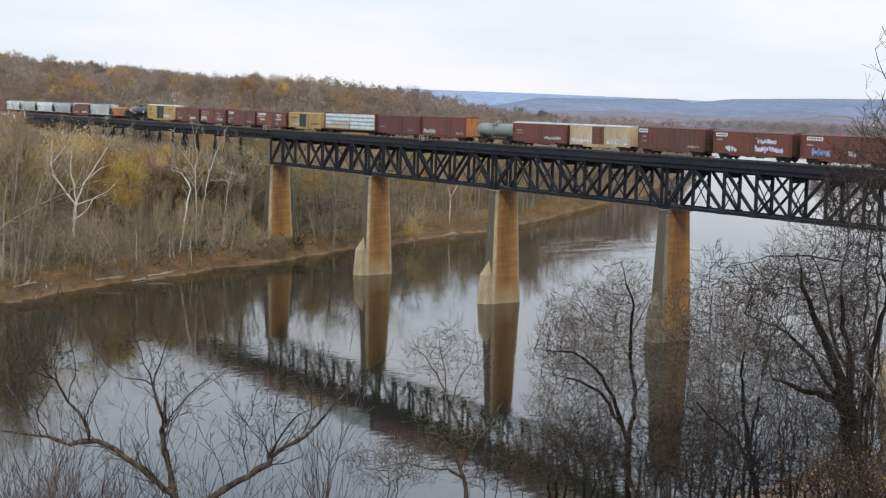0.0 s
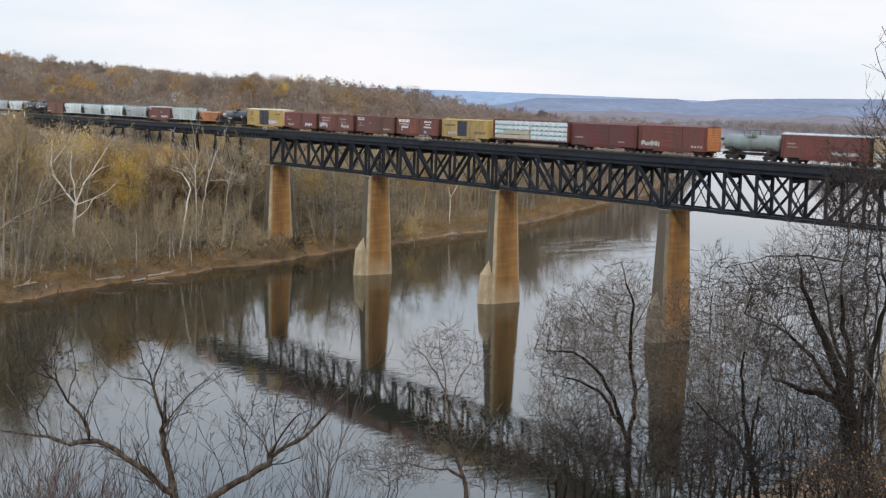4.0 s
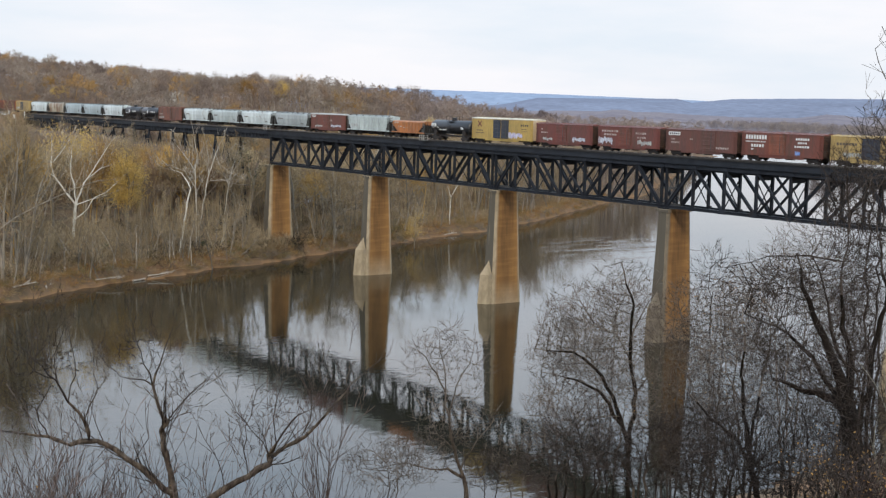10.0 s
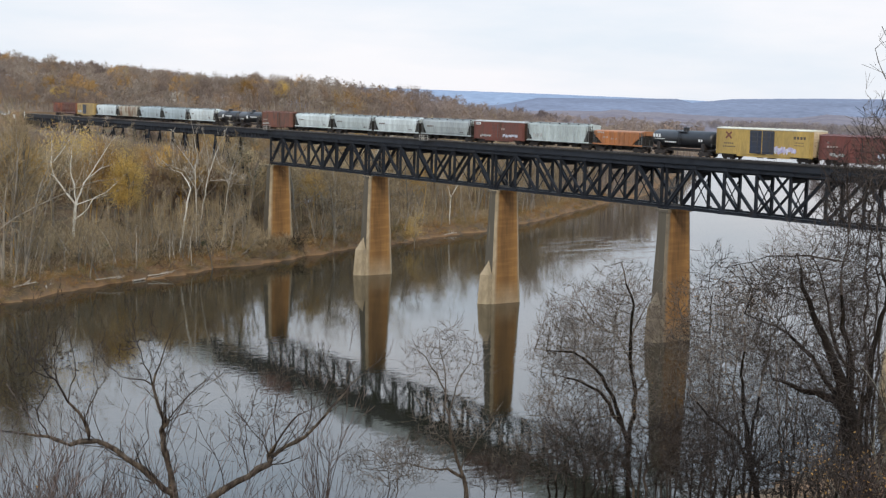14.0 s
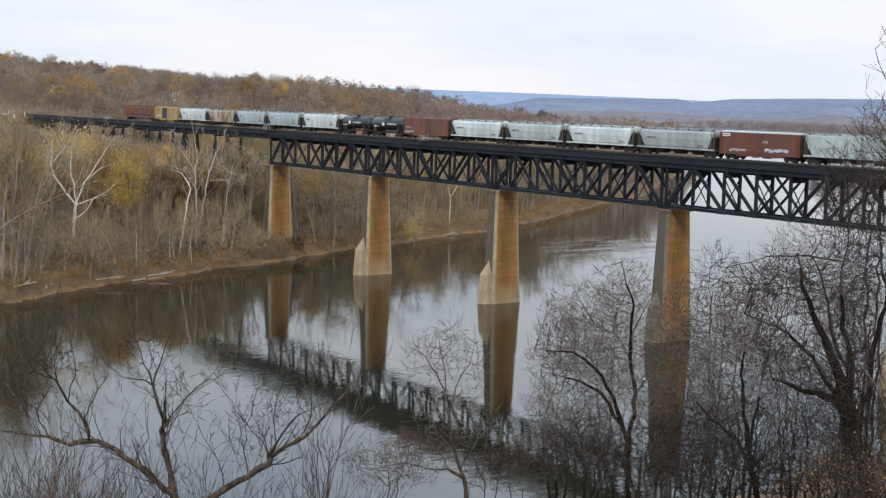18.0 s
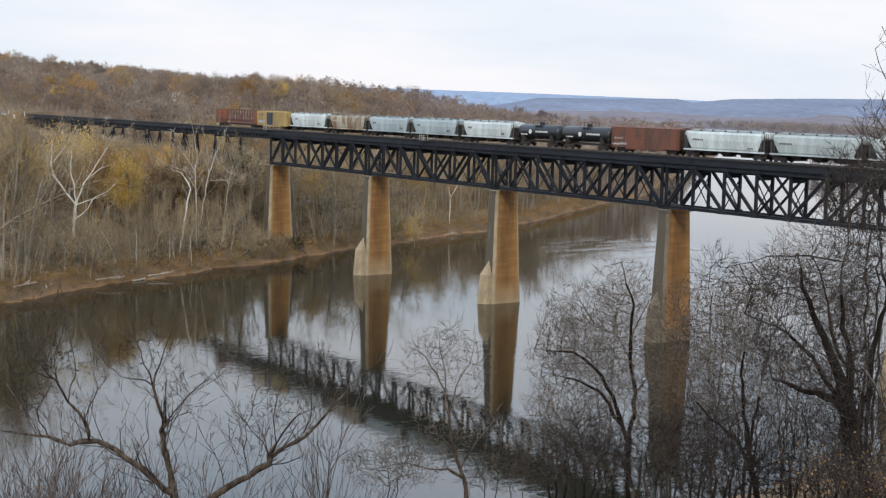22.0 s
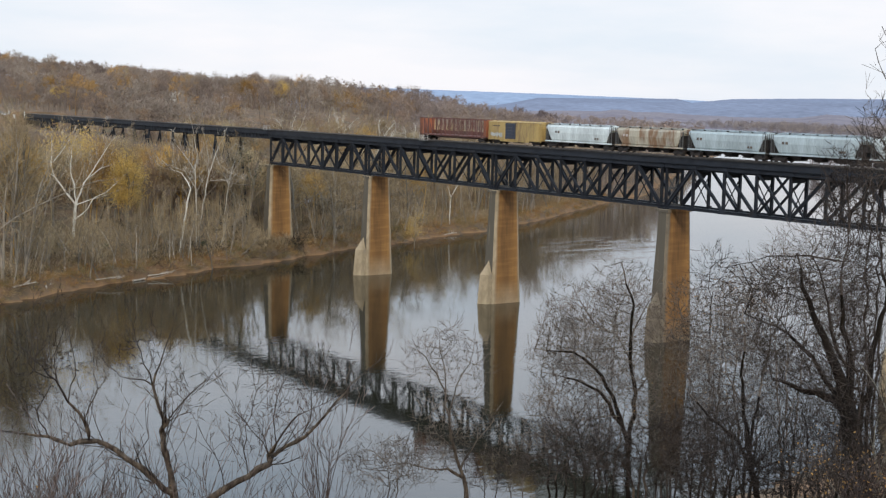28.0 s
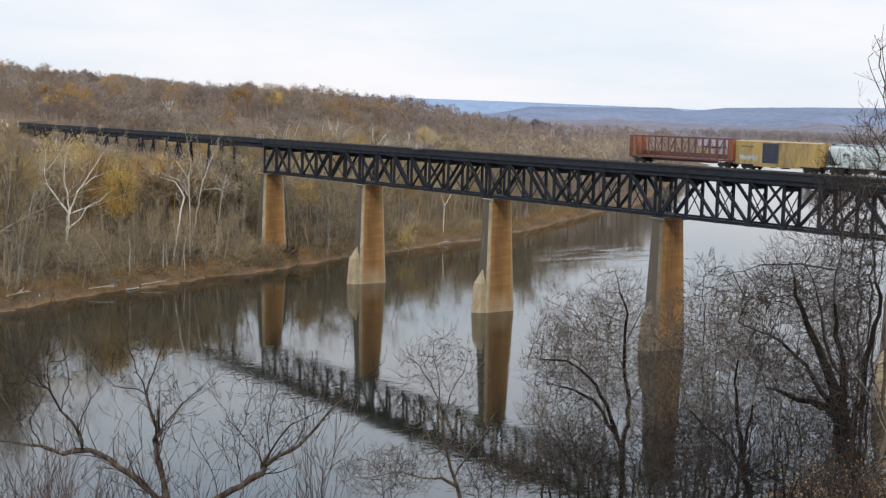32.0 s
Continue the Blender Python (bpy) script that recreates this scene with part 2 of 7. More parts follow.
# ---- geometry helpers ----
class Geo:
    """Vertices and faces of one mesh in the making."""

    def __init__(self):
        self.v, self.f = [], []

    def add(self, vs, fs):
        n = len(self.v)
        self.v += [tuple(q) for q in vs]
        self.f += [tuple(i + n for i in q) for q in fs]
        return self

    def box(self, c, s):
        (x, y, z), (a, b, h) = c, (s[0] / 2, s[1] / 2, s[2] / 2)
        return self.add([(x + i * a, y + j * b, z + k * h) for k in (-1, 1) for j in (-1, 1) for i in (-1, 1)],
                        [(0, 2, 3, 1), (4, 5, 7, 6), (0, 1, 5, 4), (2, 6, 7, 3), (0, 4, 6, 2), (1, 3, 7, 5)])

    def span(self, lo, hi):
        return self.box([(p + q) / 2 for p, q in zip(lo, hi)], [abs(q - p) for p, q in zip(lo, hi)])

    def beam(self, p, q, w, h, shape="box"):
        """A bar from p to q, w wide sideways and h deep; shape H gives it a web and two flanges."""
        p, q = Vector(p), Vector(q)
        d = (q - p).normalized()
        s = d.cross(Vector((0, 0, 1)))
        s = Vector((0, 1, 0)) if s.length < 1e-3 else s.normalized()
        u = s.cross(d)
        if shape == "H":
            for o in (-1, 1):
                self.slab(p + u * (o * (h / 2 - 0.03)), q + u * (o * (h / 2 - 0.03)), s, u, w, 0.06)
            self.slab(p, q, s, u, w * 0.35, h - 0.12)
        else:
            self.slab(p, q, s, u, w, h)
        return self

    def slab(self, p, q, s, u, w, h):
        vs = [e + s * (i * w / 2) + u * (j * h / 2) for e in (p, q) for i, j in ((-1, -1), (1, -1), (1, 1), (-1, 1))]
        self.add(vs, [(0, 3, 2, 1), (4, 5, 6, 7), (0, 1, 5, 4), (1, 2, 6, 5), (2, 3, 7, 6), (3, 0, 4, 7)])

    def prism(self, pts, x0, x1):
        """An outline in (y, z) drawn out along x."""
        n = len(pts)
        self.add([(x0, *q) for q in pts] + [(x1, *q) for q in pts],
                 [tuple(range(n - 1, -1, -1)), tuple(range(n, 2 * n))] + [(i, (i + 1) % n, n + (i + 1) % n, n + i) for i in range(n)])
        return self

    def flat(self, pts, y0, y1):
        """An outline in (x, z) drawn out along y."""
        n = len(pts)
        self.add([(x, y0, z) for x, z in pts] + [(x, y1, z) for x, z in pts],
                 [tuple(range(n)), tuple(range(2 * n - 1, n - 1, -1))] + [((i + 1) % n, i, n + i, n + (i + 1) % n) for i in range(n)])
        return self

    def tube(self, p, q, r0, r1=None, n=8):
        p, q = Vector(p), Vector(q)
        r1 = r0 if r1 is None else r1
        d = (q - p).normalized()
        s = d.orthogonal().normalized()
        u = d.cross(s)
        ring = [s * math.cos(2 * math.pi * i / n) + u * math.sin(2 * math.pi * i / n) for i in range(n)]
        self.add([p + c * r0 for c in ring] + [q + c * r1 for c in ring],
                 [tuple(range(n - 1, -1, -1)), tuple(range(n, 2 * n))] + [(i, (i + 1) % n, n + (i + 1) % n, n + i) for i in range(n)])
        return self

    def mesh(self, name, mat):
        me = bpy.data.meshes.new(name)
        me.from_pydata(self.v, [], self.f)
        me.materials.append(mat)
        return me


def part(name, shape, material, parent, label="", at=(0, 0, 0)):
    """Links a Geo, or a ready mesh, as one mesh object under a thing or a part."""
    me = shape.mesh(name, material) if isinstance(shape, Geo) else shape
    ob = new(name, me)
    ob.parent = parent
    ob.location = at
    if label:
        tagged(ob, label=label)
    return ob


def fast_mesh(name, verts, tris, mat, smooth=False):
    """A mesh from numpy arrays of points and triangles or quads."""
    me = bpy.data.meshes.new(name)
    k = tris.shape[1]
    me.vertices.add(len(verts))
    me.vertices.foreach_set("co", np.ascontiguousarray(verts, dtype=np.float32).ravel())
    me.loops.add(tris.size)
    me.loops.foreach_set("vertex_index", np.ascontiguousarray(tris, dtype=np.int32).ravel())
    me.polygons.add(len(tris))
    me.polygons.foreach_set("loop_start", np.arange(0, tris.size, k, dtype=np.int32))
    if smooth:
        me.polygons.foreach_set("use_smooth", np.ones(len(tris), dtype=bool))
    me.update(calc_edges=True)
    me.materials.append(mat)
    return me


# ---- the land ----
FAR_Y = [-2500, -900, -300, -84, -70, -38, 1, 20, 38, 80, 123, 188, 248, 345, 640, 1000, 1250, 1700, 3000]
FAR_X = [1500, 560, 205, 54, 44, 31, 12, 4, -3, -22, -45, -91, -128, -212, -470, -820, -1500, -3200, -6000]
NEAR_Y = [-2500, -900, -300, -155, -118, -38, 0, 40, 80, 123, 188, 248, 623, 850, 1000, 1100, 1250, 1700, 3000]
NEAR_X = [1700, 640, 250, 214, 208, 203, 197, 188, 175, 155, 115, 80, -170, -340, -500, -800, -1250, -2600, -5200]


def shore_far(y):
    return np.interp(y, FAR_Y, FAR_X)


def shore_near(y):
    return np.interp(y, NEAR_Y, NEAR_X)


def ease(v, lo, hi):
    t = np.clip((v - lo) / (hi - lo), 0, 1)
    return t * t * (3 - 2 * t)


def waves(x, y, s):
    return np.sin(x / s + 1.3 * np.sin(y / s * 0.7)) * np.cos(y / s * 1.1 + 0.8 * np.sin(x / s * 0.6))


def land(x, y):
    """Height of the ground."""
    x, y = np.asarray(x, float), np.asarray(y, float)
    wob = waves(x, y, 9.0) * 1.6 + waves(x + 40, y, 3.1) * 0.8 + waves(x, y + 9, 1.7) * 0.35
    d = shore_far(y) - x + wob
    top = np.interp(y, [-400, 100, 150, 265, 365, 450, 600, 3000], [31, 31, 32, 28, 22.5, 16.5, 10, 7])
    far = 2.6 * ease(d, -0.5, 2.8) + 3.4 * ease(d, 8, 60) + (top - 5.8) * ease(d, 60, 205) + np.clip(top - 10, 0, 16) * 0.94 * ease(d, 230, 620)
    far = far + (waves(x, y, 23.0) * 0.5 + waves(x, y, 6.0) * 0.15) * ease(d, 4, 30)
    e = x - shore_near(y) + wob * 0.5
    near = 1.5 * ease(e, -0.5, 5) + np.clip(e - 5, 0, 35) * 0.19 + np.clip(e - 40, 0, 39.6) * 0.722 + waves(x, y, 7.0) * 0.3 * ease(e, 4, 12)
    near = np.where(y > 260, np.minimum(near, 6.0), near)
    z = np.where(d > -0.5, far, np.where(e > -0.5, near, -2.5))
    # the cutting that the track runs in at both ends
    cut = 29.55 + np.clip(np.abs(y) - 5, 0, 60) * 0.7
    z = np.where((x < -192) | (x > 262), np.minimum(z, cut), z)
    z = np.where((y < -5) & (x < -40), np.minimum(z, 29.55 - np.clip(-5 - y, 0, 27) * 0.62), z)
    z = np.where((x > -191) & (x < -40) & (y > -45) & (y < 9), np.minimum(z, 26.3 - np.clip(x + 191, 0, 150) * 0.05), z)
    z = np.where(((x < -192) & (x > -900) | (x > 262)) & (np.abs(y) < 5), 29.55, z)
    return z


def axis(lo, hi, fine_lo, fine_hi, step):
    """Places along one axis: close together between fine_lo and fine_hi, ever wider apart outside."""
    mid = list(np.arange(fine_lo, fine_hi, step))
    up, s = [fine_hi], step
    while up[-1] < hi:
        s *= 1.12
        up.append(up[-1] + s)
    down, s = [], step
    p = fine_lo
    while p > lo:
        s *= 1.12
        p -= s
        down.append(p)
    return np.array(down[::-1] + mid + up)


def sheet(name, xs, ys, height, mat):
    gx, gy = np.meshgrid(xs, ys, indexing="ij")
    v = np.stack([gx, gy, height(gx, gy)], -1).reshape(-1, 3)
    n, m = len(xs), len(ys)
    i = (np.arange(n - 1)[:, None] * m + np.arange(m - 1)[None, :]).ravel()
    return new(name, fast_mesh(name, v, np.stack([i, i + m, i + m + 1, i + 1], -1), mat, True))


def ground_material():
    m = surf("leaf_litter", (0.185, 0.10, 0.045), (0.095, 0.066, 0.037), 0.16, 0.95, bump=0.12, dirt=(0.14, 0.12, 0.05), dirt_at=0.62, dirt_scale=0.06, fine=14.0, space="World")
    nt = m.node_tree
    bs = nt.nodes["Principled BSDF"]
    src = bs.inputs["Base Color"].links[0].from_socket
    geo = nt.nodes.new("ShaderNodeNewGeometry")
    se = nt.nodes.new("ShaderNodeSeparateXYZ")
    nt.links.new(geo.outputs["Position"], se.inputs[0])
    n = nt.nodes.new("ShaderNodeTexNoise")
    n.inputs["Scale"].default_value = 0.25
    nt.links.new(geo.outputs["Position"], n.inputs["Vector"])
    sub = nt.nodes.new("ShaderNodeMath")
    sub.operation, sub.inputs[1].default_value = "MULTIPLY_ADD", 2.4
    nt.links.new(n.outputs[0], sub.inputs[0])
    nt.links.new(se.outputs[2], sub.inputs[2])
    r = nt.nodes.new("ShaderNodeMapRange")
    r.inputs["From Min"].default_value, r.inputs["From Max"].default_value = 1.15, 1.8
    nt.links.new(sub.outputs[0], r.inputs["Value"])
    mx = nt.nodes.new("ShaderNodeMix")
    mx.data_type = "RGBA"
    nt.links.new(r.outputs[0], mx.inputs[0])
    mx.inputs[6].default_value = (0.22, 0.12, 0.05, 1)
    nt.links.new(src, mx.inputs[7])
    nt.links.new(mx.outputs[2], bs.inputs["Base Color"])
    return m


GROUND = ground_material()
tagged(sheet("ground", axis(-4700, 4600, -330, 330, 3.0), axis(-4000, 4700, -200, 460, 3.0), land, GROUND),
       "brown leaf-littered river banks rising to wooded hills", "ground", kind="structure")
tagged(sheet("water", np.linspace(-4700, 2500, 12), np.linspace(-3000, 3500, 12), lambda x, y: x * 0, WATER),
       "dark smooth brown river mirroring bridge and sky", "river", kind="structure")


# ---- far ridges ----
def ridge(name, dist, a0, a1, crest, base, mat, label):
    """A long wooded ridge as seen from the bluff: a0 to a1 are bearings from +y towards -x in degrees."""
    n, m = 160, 14
    v = []
    for i in range(n + 1):
        a = radians(a0 + (a1 - a0) * i / n)
        for j in range(m + 1):
            t = j / m
            r = dist + 900 * t
            h = base + (crest(math.degrees(a)) - base) * math.sin(min(1.0, t * 1.25) * math.pi / 2) ** 0.8
            h += 2.2 * noise.noise(Vector((i * 0.35, j * 0.5, dist))) * (1 - t) + 1.0 * noise.noise(Vector((i * 1.7, j, 3)))
            v.append((EYE[0] - math.sin(a) * r, EYE[1] + math.cos(a) * r, h))
    i = (np.arange(n)[:, None] * (m + 1) + np.arange(m)[None, :]).ravel()
    ob = new(name, fast_mesh(name, np.array(v), np.stack([i, i + 1, i + m + 2, i + m + 1], -1), mat, True))
    return tagged(ob, label, "ridge", kind="structure")


# distance haze is mixed into these blue and grey hill colours
HILL_BLUE = surf("hazed_far_ridge", (0.22, 0.242, 0.305), (0.18, 0.195, 0.245), 0.004, 1.0, fine=14, space="World", spec=0.0)
HILL_PALE = surf("hazed_farthest_ridge", (0.275, 0.33, 0.42), (0.255, 0.305, 0.39), 0.003, 1.0, fine=12, space="World", spec=0.0)
HILL_GREY = surf("hazed_wooded_rise", (0.19, 0.17, 0.19), (0.245, 0.215, 0.22), 0.012, 1.0, fine=9, bump=3.0, space="World", spec=0.0)


def crest_at(dist, pts):
    """Crest heights for a ridge at that distance from (bearing, hundredths of a degree over eye level)."""
    bs, hs = zip(*pts)
    return lambda a: EYE[2] + float(np.interp(a, bs, hs)) / 100 * math.pi / 180 * dist


def bearings(pts):
    """(place across the view, height over eye level), in steps of the lens, as (bearing, hundredths of a degree)."""
    return sorted((54.89 - math.degrees(math.atan((x - 784) / LENS)), h * 2.427) for x, h in pts)


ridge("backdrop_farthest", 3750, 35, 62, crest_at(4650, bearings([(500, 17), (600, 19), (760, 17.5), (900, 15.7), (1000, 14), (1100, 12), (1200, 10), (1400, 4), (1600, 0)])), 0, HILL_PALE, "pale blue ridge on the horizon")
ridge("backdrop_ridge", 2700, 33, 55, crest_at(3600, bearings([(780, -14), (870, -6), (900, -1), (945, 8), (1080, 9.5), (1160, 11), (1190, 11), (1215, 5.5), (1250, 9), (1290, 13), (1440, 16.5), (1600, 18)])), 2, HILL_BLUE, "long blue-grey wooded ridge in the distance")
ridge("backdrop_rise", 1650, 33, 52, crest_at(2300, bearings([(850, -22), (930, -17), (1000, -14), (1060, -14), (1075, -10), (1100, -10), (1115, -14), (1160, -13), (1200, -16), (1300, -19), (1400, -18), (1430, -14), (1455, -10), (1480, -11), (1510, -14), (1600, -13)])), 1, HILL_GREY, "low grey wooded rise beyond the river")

# ---- the bridge ----
SPAN, FIRST, SPANS = 45.7, 0.15, 6
MID = 0.5
PANEL = SPAN / 7
CHORD_LOW, CHORD_TOP = 22.12, 28.78
RAIL = 30.38
HALF = 1.75


def truss_span():
    """A deck truss of seven panels, its origin at its first bearing on the water level."""
    root = tagged(new("truss_span"), "dark riveted steel deck truss on concrete piers", "bridge truss", "truss spans of the bridge")
    lo, hi, g = CHORD_LOW, CHORD_TOP, 0.55
    xs = [g] + [PANEL * i for i in range(1, 7)] + [SPAN - g]
    for s in (-1, 1):
        y = s * HALF
        part("bottom_chord", Geo().beam((0.1, y, lo), (SPAN - 0.1, y, lo), 0.5, 0.5, "H"), STEEL, root)
        part("top_chord", Geo().beam((0.1, y, hi), (SPAN - 0.1, y, hi), 0.55, 0.62, "H"), STEEL, root)
        for i, x in enumerate(xs):
            w = 0.32 if i in (0, 7) else 0.40
            part("post", Geo().beam((x, y, lo + 0.2), (x, y, hi - 0.2), 0.42, w, "H"), STEEL, root)
        for i, j, up in ((0, 1, 1), (1, 2, 0), (2, 3, 0), (3, 4, 0), (3, 4, 1), (4, 5, 1), (5, 6, 1), (6, 7, 0)):
            w = 0.6 if (i, j) in ((0, 1), (6, 7)) else 0.26 if i == 3 else 0.42
            a, b = (lo, hi) if up else (hi, lo)
            part("diagonal", Geo().beam((xs[i], y + (0.02 if up else -0.02), a), (xs[j], y + (0.02 if up else -0.02), b), 0.4, w, "H"), STEEL, root)
        for i in range(1, 7):
            for z in (lo, hi):
                gus = Geo().flat([(xs[i] - 0.75, z - 0.28), (xs[i] + 0.75, z - 0.28), (xs[i] + 0.5, z + 0.45 if z == lo else z + 0.28), (xs[i] - 0.5, z + 0.45 if z == lo else z + 0.28)], y + s * 0.26, y + s * 0.29)
                part("gusset", gus, STEEL, root)
        for x in (g, SPAN - g):
            b = Geo().box((x, y, lo - 0.34), (0.9, 0.7, 0.2)).flat([(x - 0.4, lo - 0.44), (x + 0.4, lo - 0.44), (x + 0.16, lo - 0.2), (x - 0.16, lo - 0.2)], y - 0.3, y + 0.3)
            part("bearing", b, STEEL, root)
    for i, x in enumerate(xs):
        part("floor_beam", Geo().beam((x, -HALF + 0.2, hi - 0.55), (x, HALF - 0.2, hi - 0.55), 0.35, 1.5, "H"), STEEL, root)
        br = Geo()
        br.beam((x, -HALF, lo + 0.3), (x, HALF, hi - 1.4), 0.12, 0.14).beam((x + 0.02, HALF, lo + 0.3), (x + 0.02, -HALF, hi - 1.4), 0.12, 0.14)
        if i in (0, 7):
            br.beam((x, -HALF, (lo + hi) / 2 - 0.4), (x, HALF, (lo + hi) / 2 - 0.4), 0.25, 0.25)
            br.beam((x, -HALF, lo + 0.15), (x, HALF, lo + 0.15), 0.3, 0.35)
        part("sway_brace", br, PALE_STEEL if i in (0, 7) else STEEL, root)
    for i in range(7):
        lat = Geo().beam((xs[i], -HALF, lo), (xs[i + 1], HALF, lo), 0.16, 0.14).beam((xs[i], HALF, lo + 0.02), (xs[i + 1], -HALF, lo + 0.02), 0.16, 0.14)
        part("lateral_brace", lat, STEEL, root)
    for s in (-1, 1):
        part("stringer", Geo().beam((0.1, s * 0.8, hi - 0.05), (SPAN - 0.1, s * 0.8, hi - 0.05), 0.35, 1.15, "H"), STEEL, root)
    return root


first = truss_span()
first.location = (FIRST, MID, 0)
for k in range(1, SPANS):
    copy_thing(first, pose(FIRST + k * SPAN, MID, 0))


def pier_body(foot, top, base_z, n=9):
    """The tapering shaft: chamfered oblong rings from foot to top, each (half along the track, half across, chamfer)."""
    g, rings = Geo(), []
    for i in range(n + 1):
        t = i / n
        a, b, c = (p + (q - p) * (t ** 0.9) for p, q in zip(foot, top))
        z = base_z + (21.2 - base_z) * t
        rings.append([(a, -b + c, z), (a, b - c, z), (a - c * 0.8, b, z), (-a + c * 0.8, b, z), (-a, b - c, z), (-a, -b + c, z), (-a + c * 0.8, -b, z), (a - c * 0.8, -b, z)])
    vs = [q for r in rings for q in r]
    fs = [(i * 8 + j, i * 8 + (j + 1) % 8, i * 8 + 8 + (j + 1) % 8, i * 8 + 8 + j) for i in range(n) for j in range(8)]
    g.add(vs, fs + [tuple(range(n * 8, n * 8 + 8)), tuple(range(7, -1, -1))])
    return g


def pier(x, base_z, cutwater, stuff):
    root = tagged(new("bridge_pier"), "tapered concrete bridge pier streaked with brown rust stains", "bridge pier", "piers of the bridge")
    root.location = (x, 0.9, 0)
    part("shaft", pier_body((1.85, 3.65, 0.4), (1.2, 2.65, 0.42), base_z), stuff, root)
    cap = Geo().prism([(-2.8, 21.2), (2.8, 21.2), (2.8, 21.6), (2.6, 21.7), (-2.6, 21.7), (-2.8, 21.6)], -1.35, 1.35)
    part("cap", cap, stuff, root)
    if cutwater:
        g = Geo()
        lo = [(1.55, -3.2), (1.35, -4.5), (0, -5.9), (-1.35, -4.5), (-1.55, -3.2)]
        hi = [(1.25, -2.9), (1.1, -4.1), (0, -5.2), (-1.1, -4.1), (-1.25, -2.9)]
        vs = [(*q, base_z) for q in lo] + [(*q, 5.6) for q in hi] + [(0, -3.1, 8.3)]
        g.add(vs, [(i, i + 1, i + 6, i + 5) for i in range(4)] + [(i + 5, i + 6, 10) for i in range(4)])
        part("cutwater", g, stuff, root, "pointed cutwater with a pyramid top")
    return root


PIERS = [FIRST + 0.4 + k * SPAN for k in range(0, SPANS)]
for k, px in enumerate(PIERS):
    gz = float(land(px, 0))
    pier(px, -2.6 if gz < 0 else gz - 1.0, k in (1, 2, 3, 4), DULL_CONCRETE if k == 3 else CONCRETE)


def deck():
    """Ties, rails and edge girders that run the whole way over."""
    x0, x1 = -196.0, FIRST + SPANS * SPAN + 0.5
    root = tagged(new("bridge_deck"), "dark open timber bridge deck with steel edge beams", "bridge deck")
    root.location = (0, MID, 0)
    for s in (-1, 1):
        part("edge_beam", Geo().beam((x0, s * 2.1, 29.62), (x1, s * 2.1, 29.62), 0.22, 0.95, "H"), STEEL, root)
        part("walkway", Geo().box(((x0 + x1) / 2, s * 1.95, 30.08), (x1 - x0, 0.6, 0.06)), TIMBER, root)
        part("guard_timber", Geo().box(((x0 + x1) / 2, s * 2.25, 30.2), (x1 - x0, 0.14, 0.22)), TIMBER, root)
    for s in (-1, 1):
        part("deck_girder", Geo().beam((FIRST, s * 1.7, 29.25), (x1, s * 1.7, 29.25), 0.4, 0.6, "H"), STEEL, root)
    ties = Geo()
    x = x0
    while x < x1:
        ties.box((x, 0, 30.13), (0.25, 3.2, 0.22))
        x += 0.56
    tagged(part("ties", ties, TIMBER, root), kind="stuff")
    return root


deck()
for s in (-1, 1):
    rail = Geo()
    rail.box((75, MID + s * 0.75, 30.32), (1800, 0.075, 0.1)).box((75, MID + s * 0.75, 30.255), (1800, 0.14, 0.03))
    tagged(new("rail", rail.mesh("rail", RAILM)), "long worn steel rail on timber ties", "rail", "rails of the track")
BALLAST = surf("track_ballast", (0.2, 0.19, 0.18), (0.13, 0.12, 0.11), 2.0, 0.95, bump=0.04)
for name, a, b in (("track_bed", -820, -196.2), ("track_bed", FIRST + SPANS * SPAN + 0.8, 970)):
    ob = new(name, Geo().prism([(MID - 3.2, 29.3), (MID + 3.2, 29.3), (MID + 1.9, 30.2), (MID - 1.9, 30.2)], a, b).mesh(name, BALLAST))
    tagged(ob, "grey gravel track bed on the bank", "track bed", kind="structure")


def abutment(x0, x1, z0, name="abutment"):
    g = Geo().span((x0, -4.2, z0), (x1, 4.2, 29.0)).span((x0, -3.4, 29.0), (x0 + (x1 - x0) * 0.45, 3.4, 30.0))
    return tagged(new(name, g.mesh(name, STONE)), "weathered stone abutment at the bridge end", "abutment")


abutment(-197.5, -192.0, 20.0)
PALE_WALL = surf("pale_end_wall_concrete", (0.62, 0.60, 0.55), (0.48, 0.45, 0.40), 0.6, 0.85, bump=0.02)
wing = tagged(new("wing_wall"), "pale concrete wing wall with white posts at the trestle's end", "wall")
wing.location = (-196.5, -4.6, 0)
part("wall", Geo().prism([(-0.3, 28.4), (0.3, 28.4), (0.3, 29.8), (0.2, 29.9), (-0.2, 29.9), (-0.3, 29.8)], -9.0, 6.0), PALE_WALL, wing)
for px in (-0.5, 17.5):
    part("post", Geo().box((px, 0, 29.8), (0.22, 0.22, 2.2)).box((px, 0, 30.9), (0.9, 0.1, 0.6)), WHITE, wing, "white marker post")
ab = abutment(FIRST + SPANS * SPAN + 3.0, FIRST + SPANS * SPAN - 0.4, 15.0)


STIFFENER = Geo().box((0, 0, 0), (0.1, 0.14, 1.3)).mesh("stiffener", STEEL)


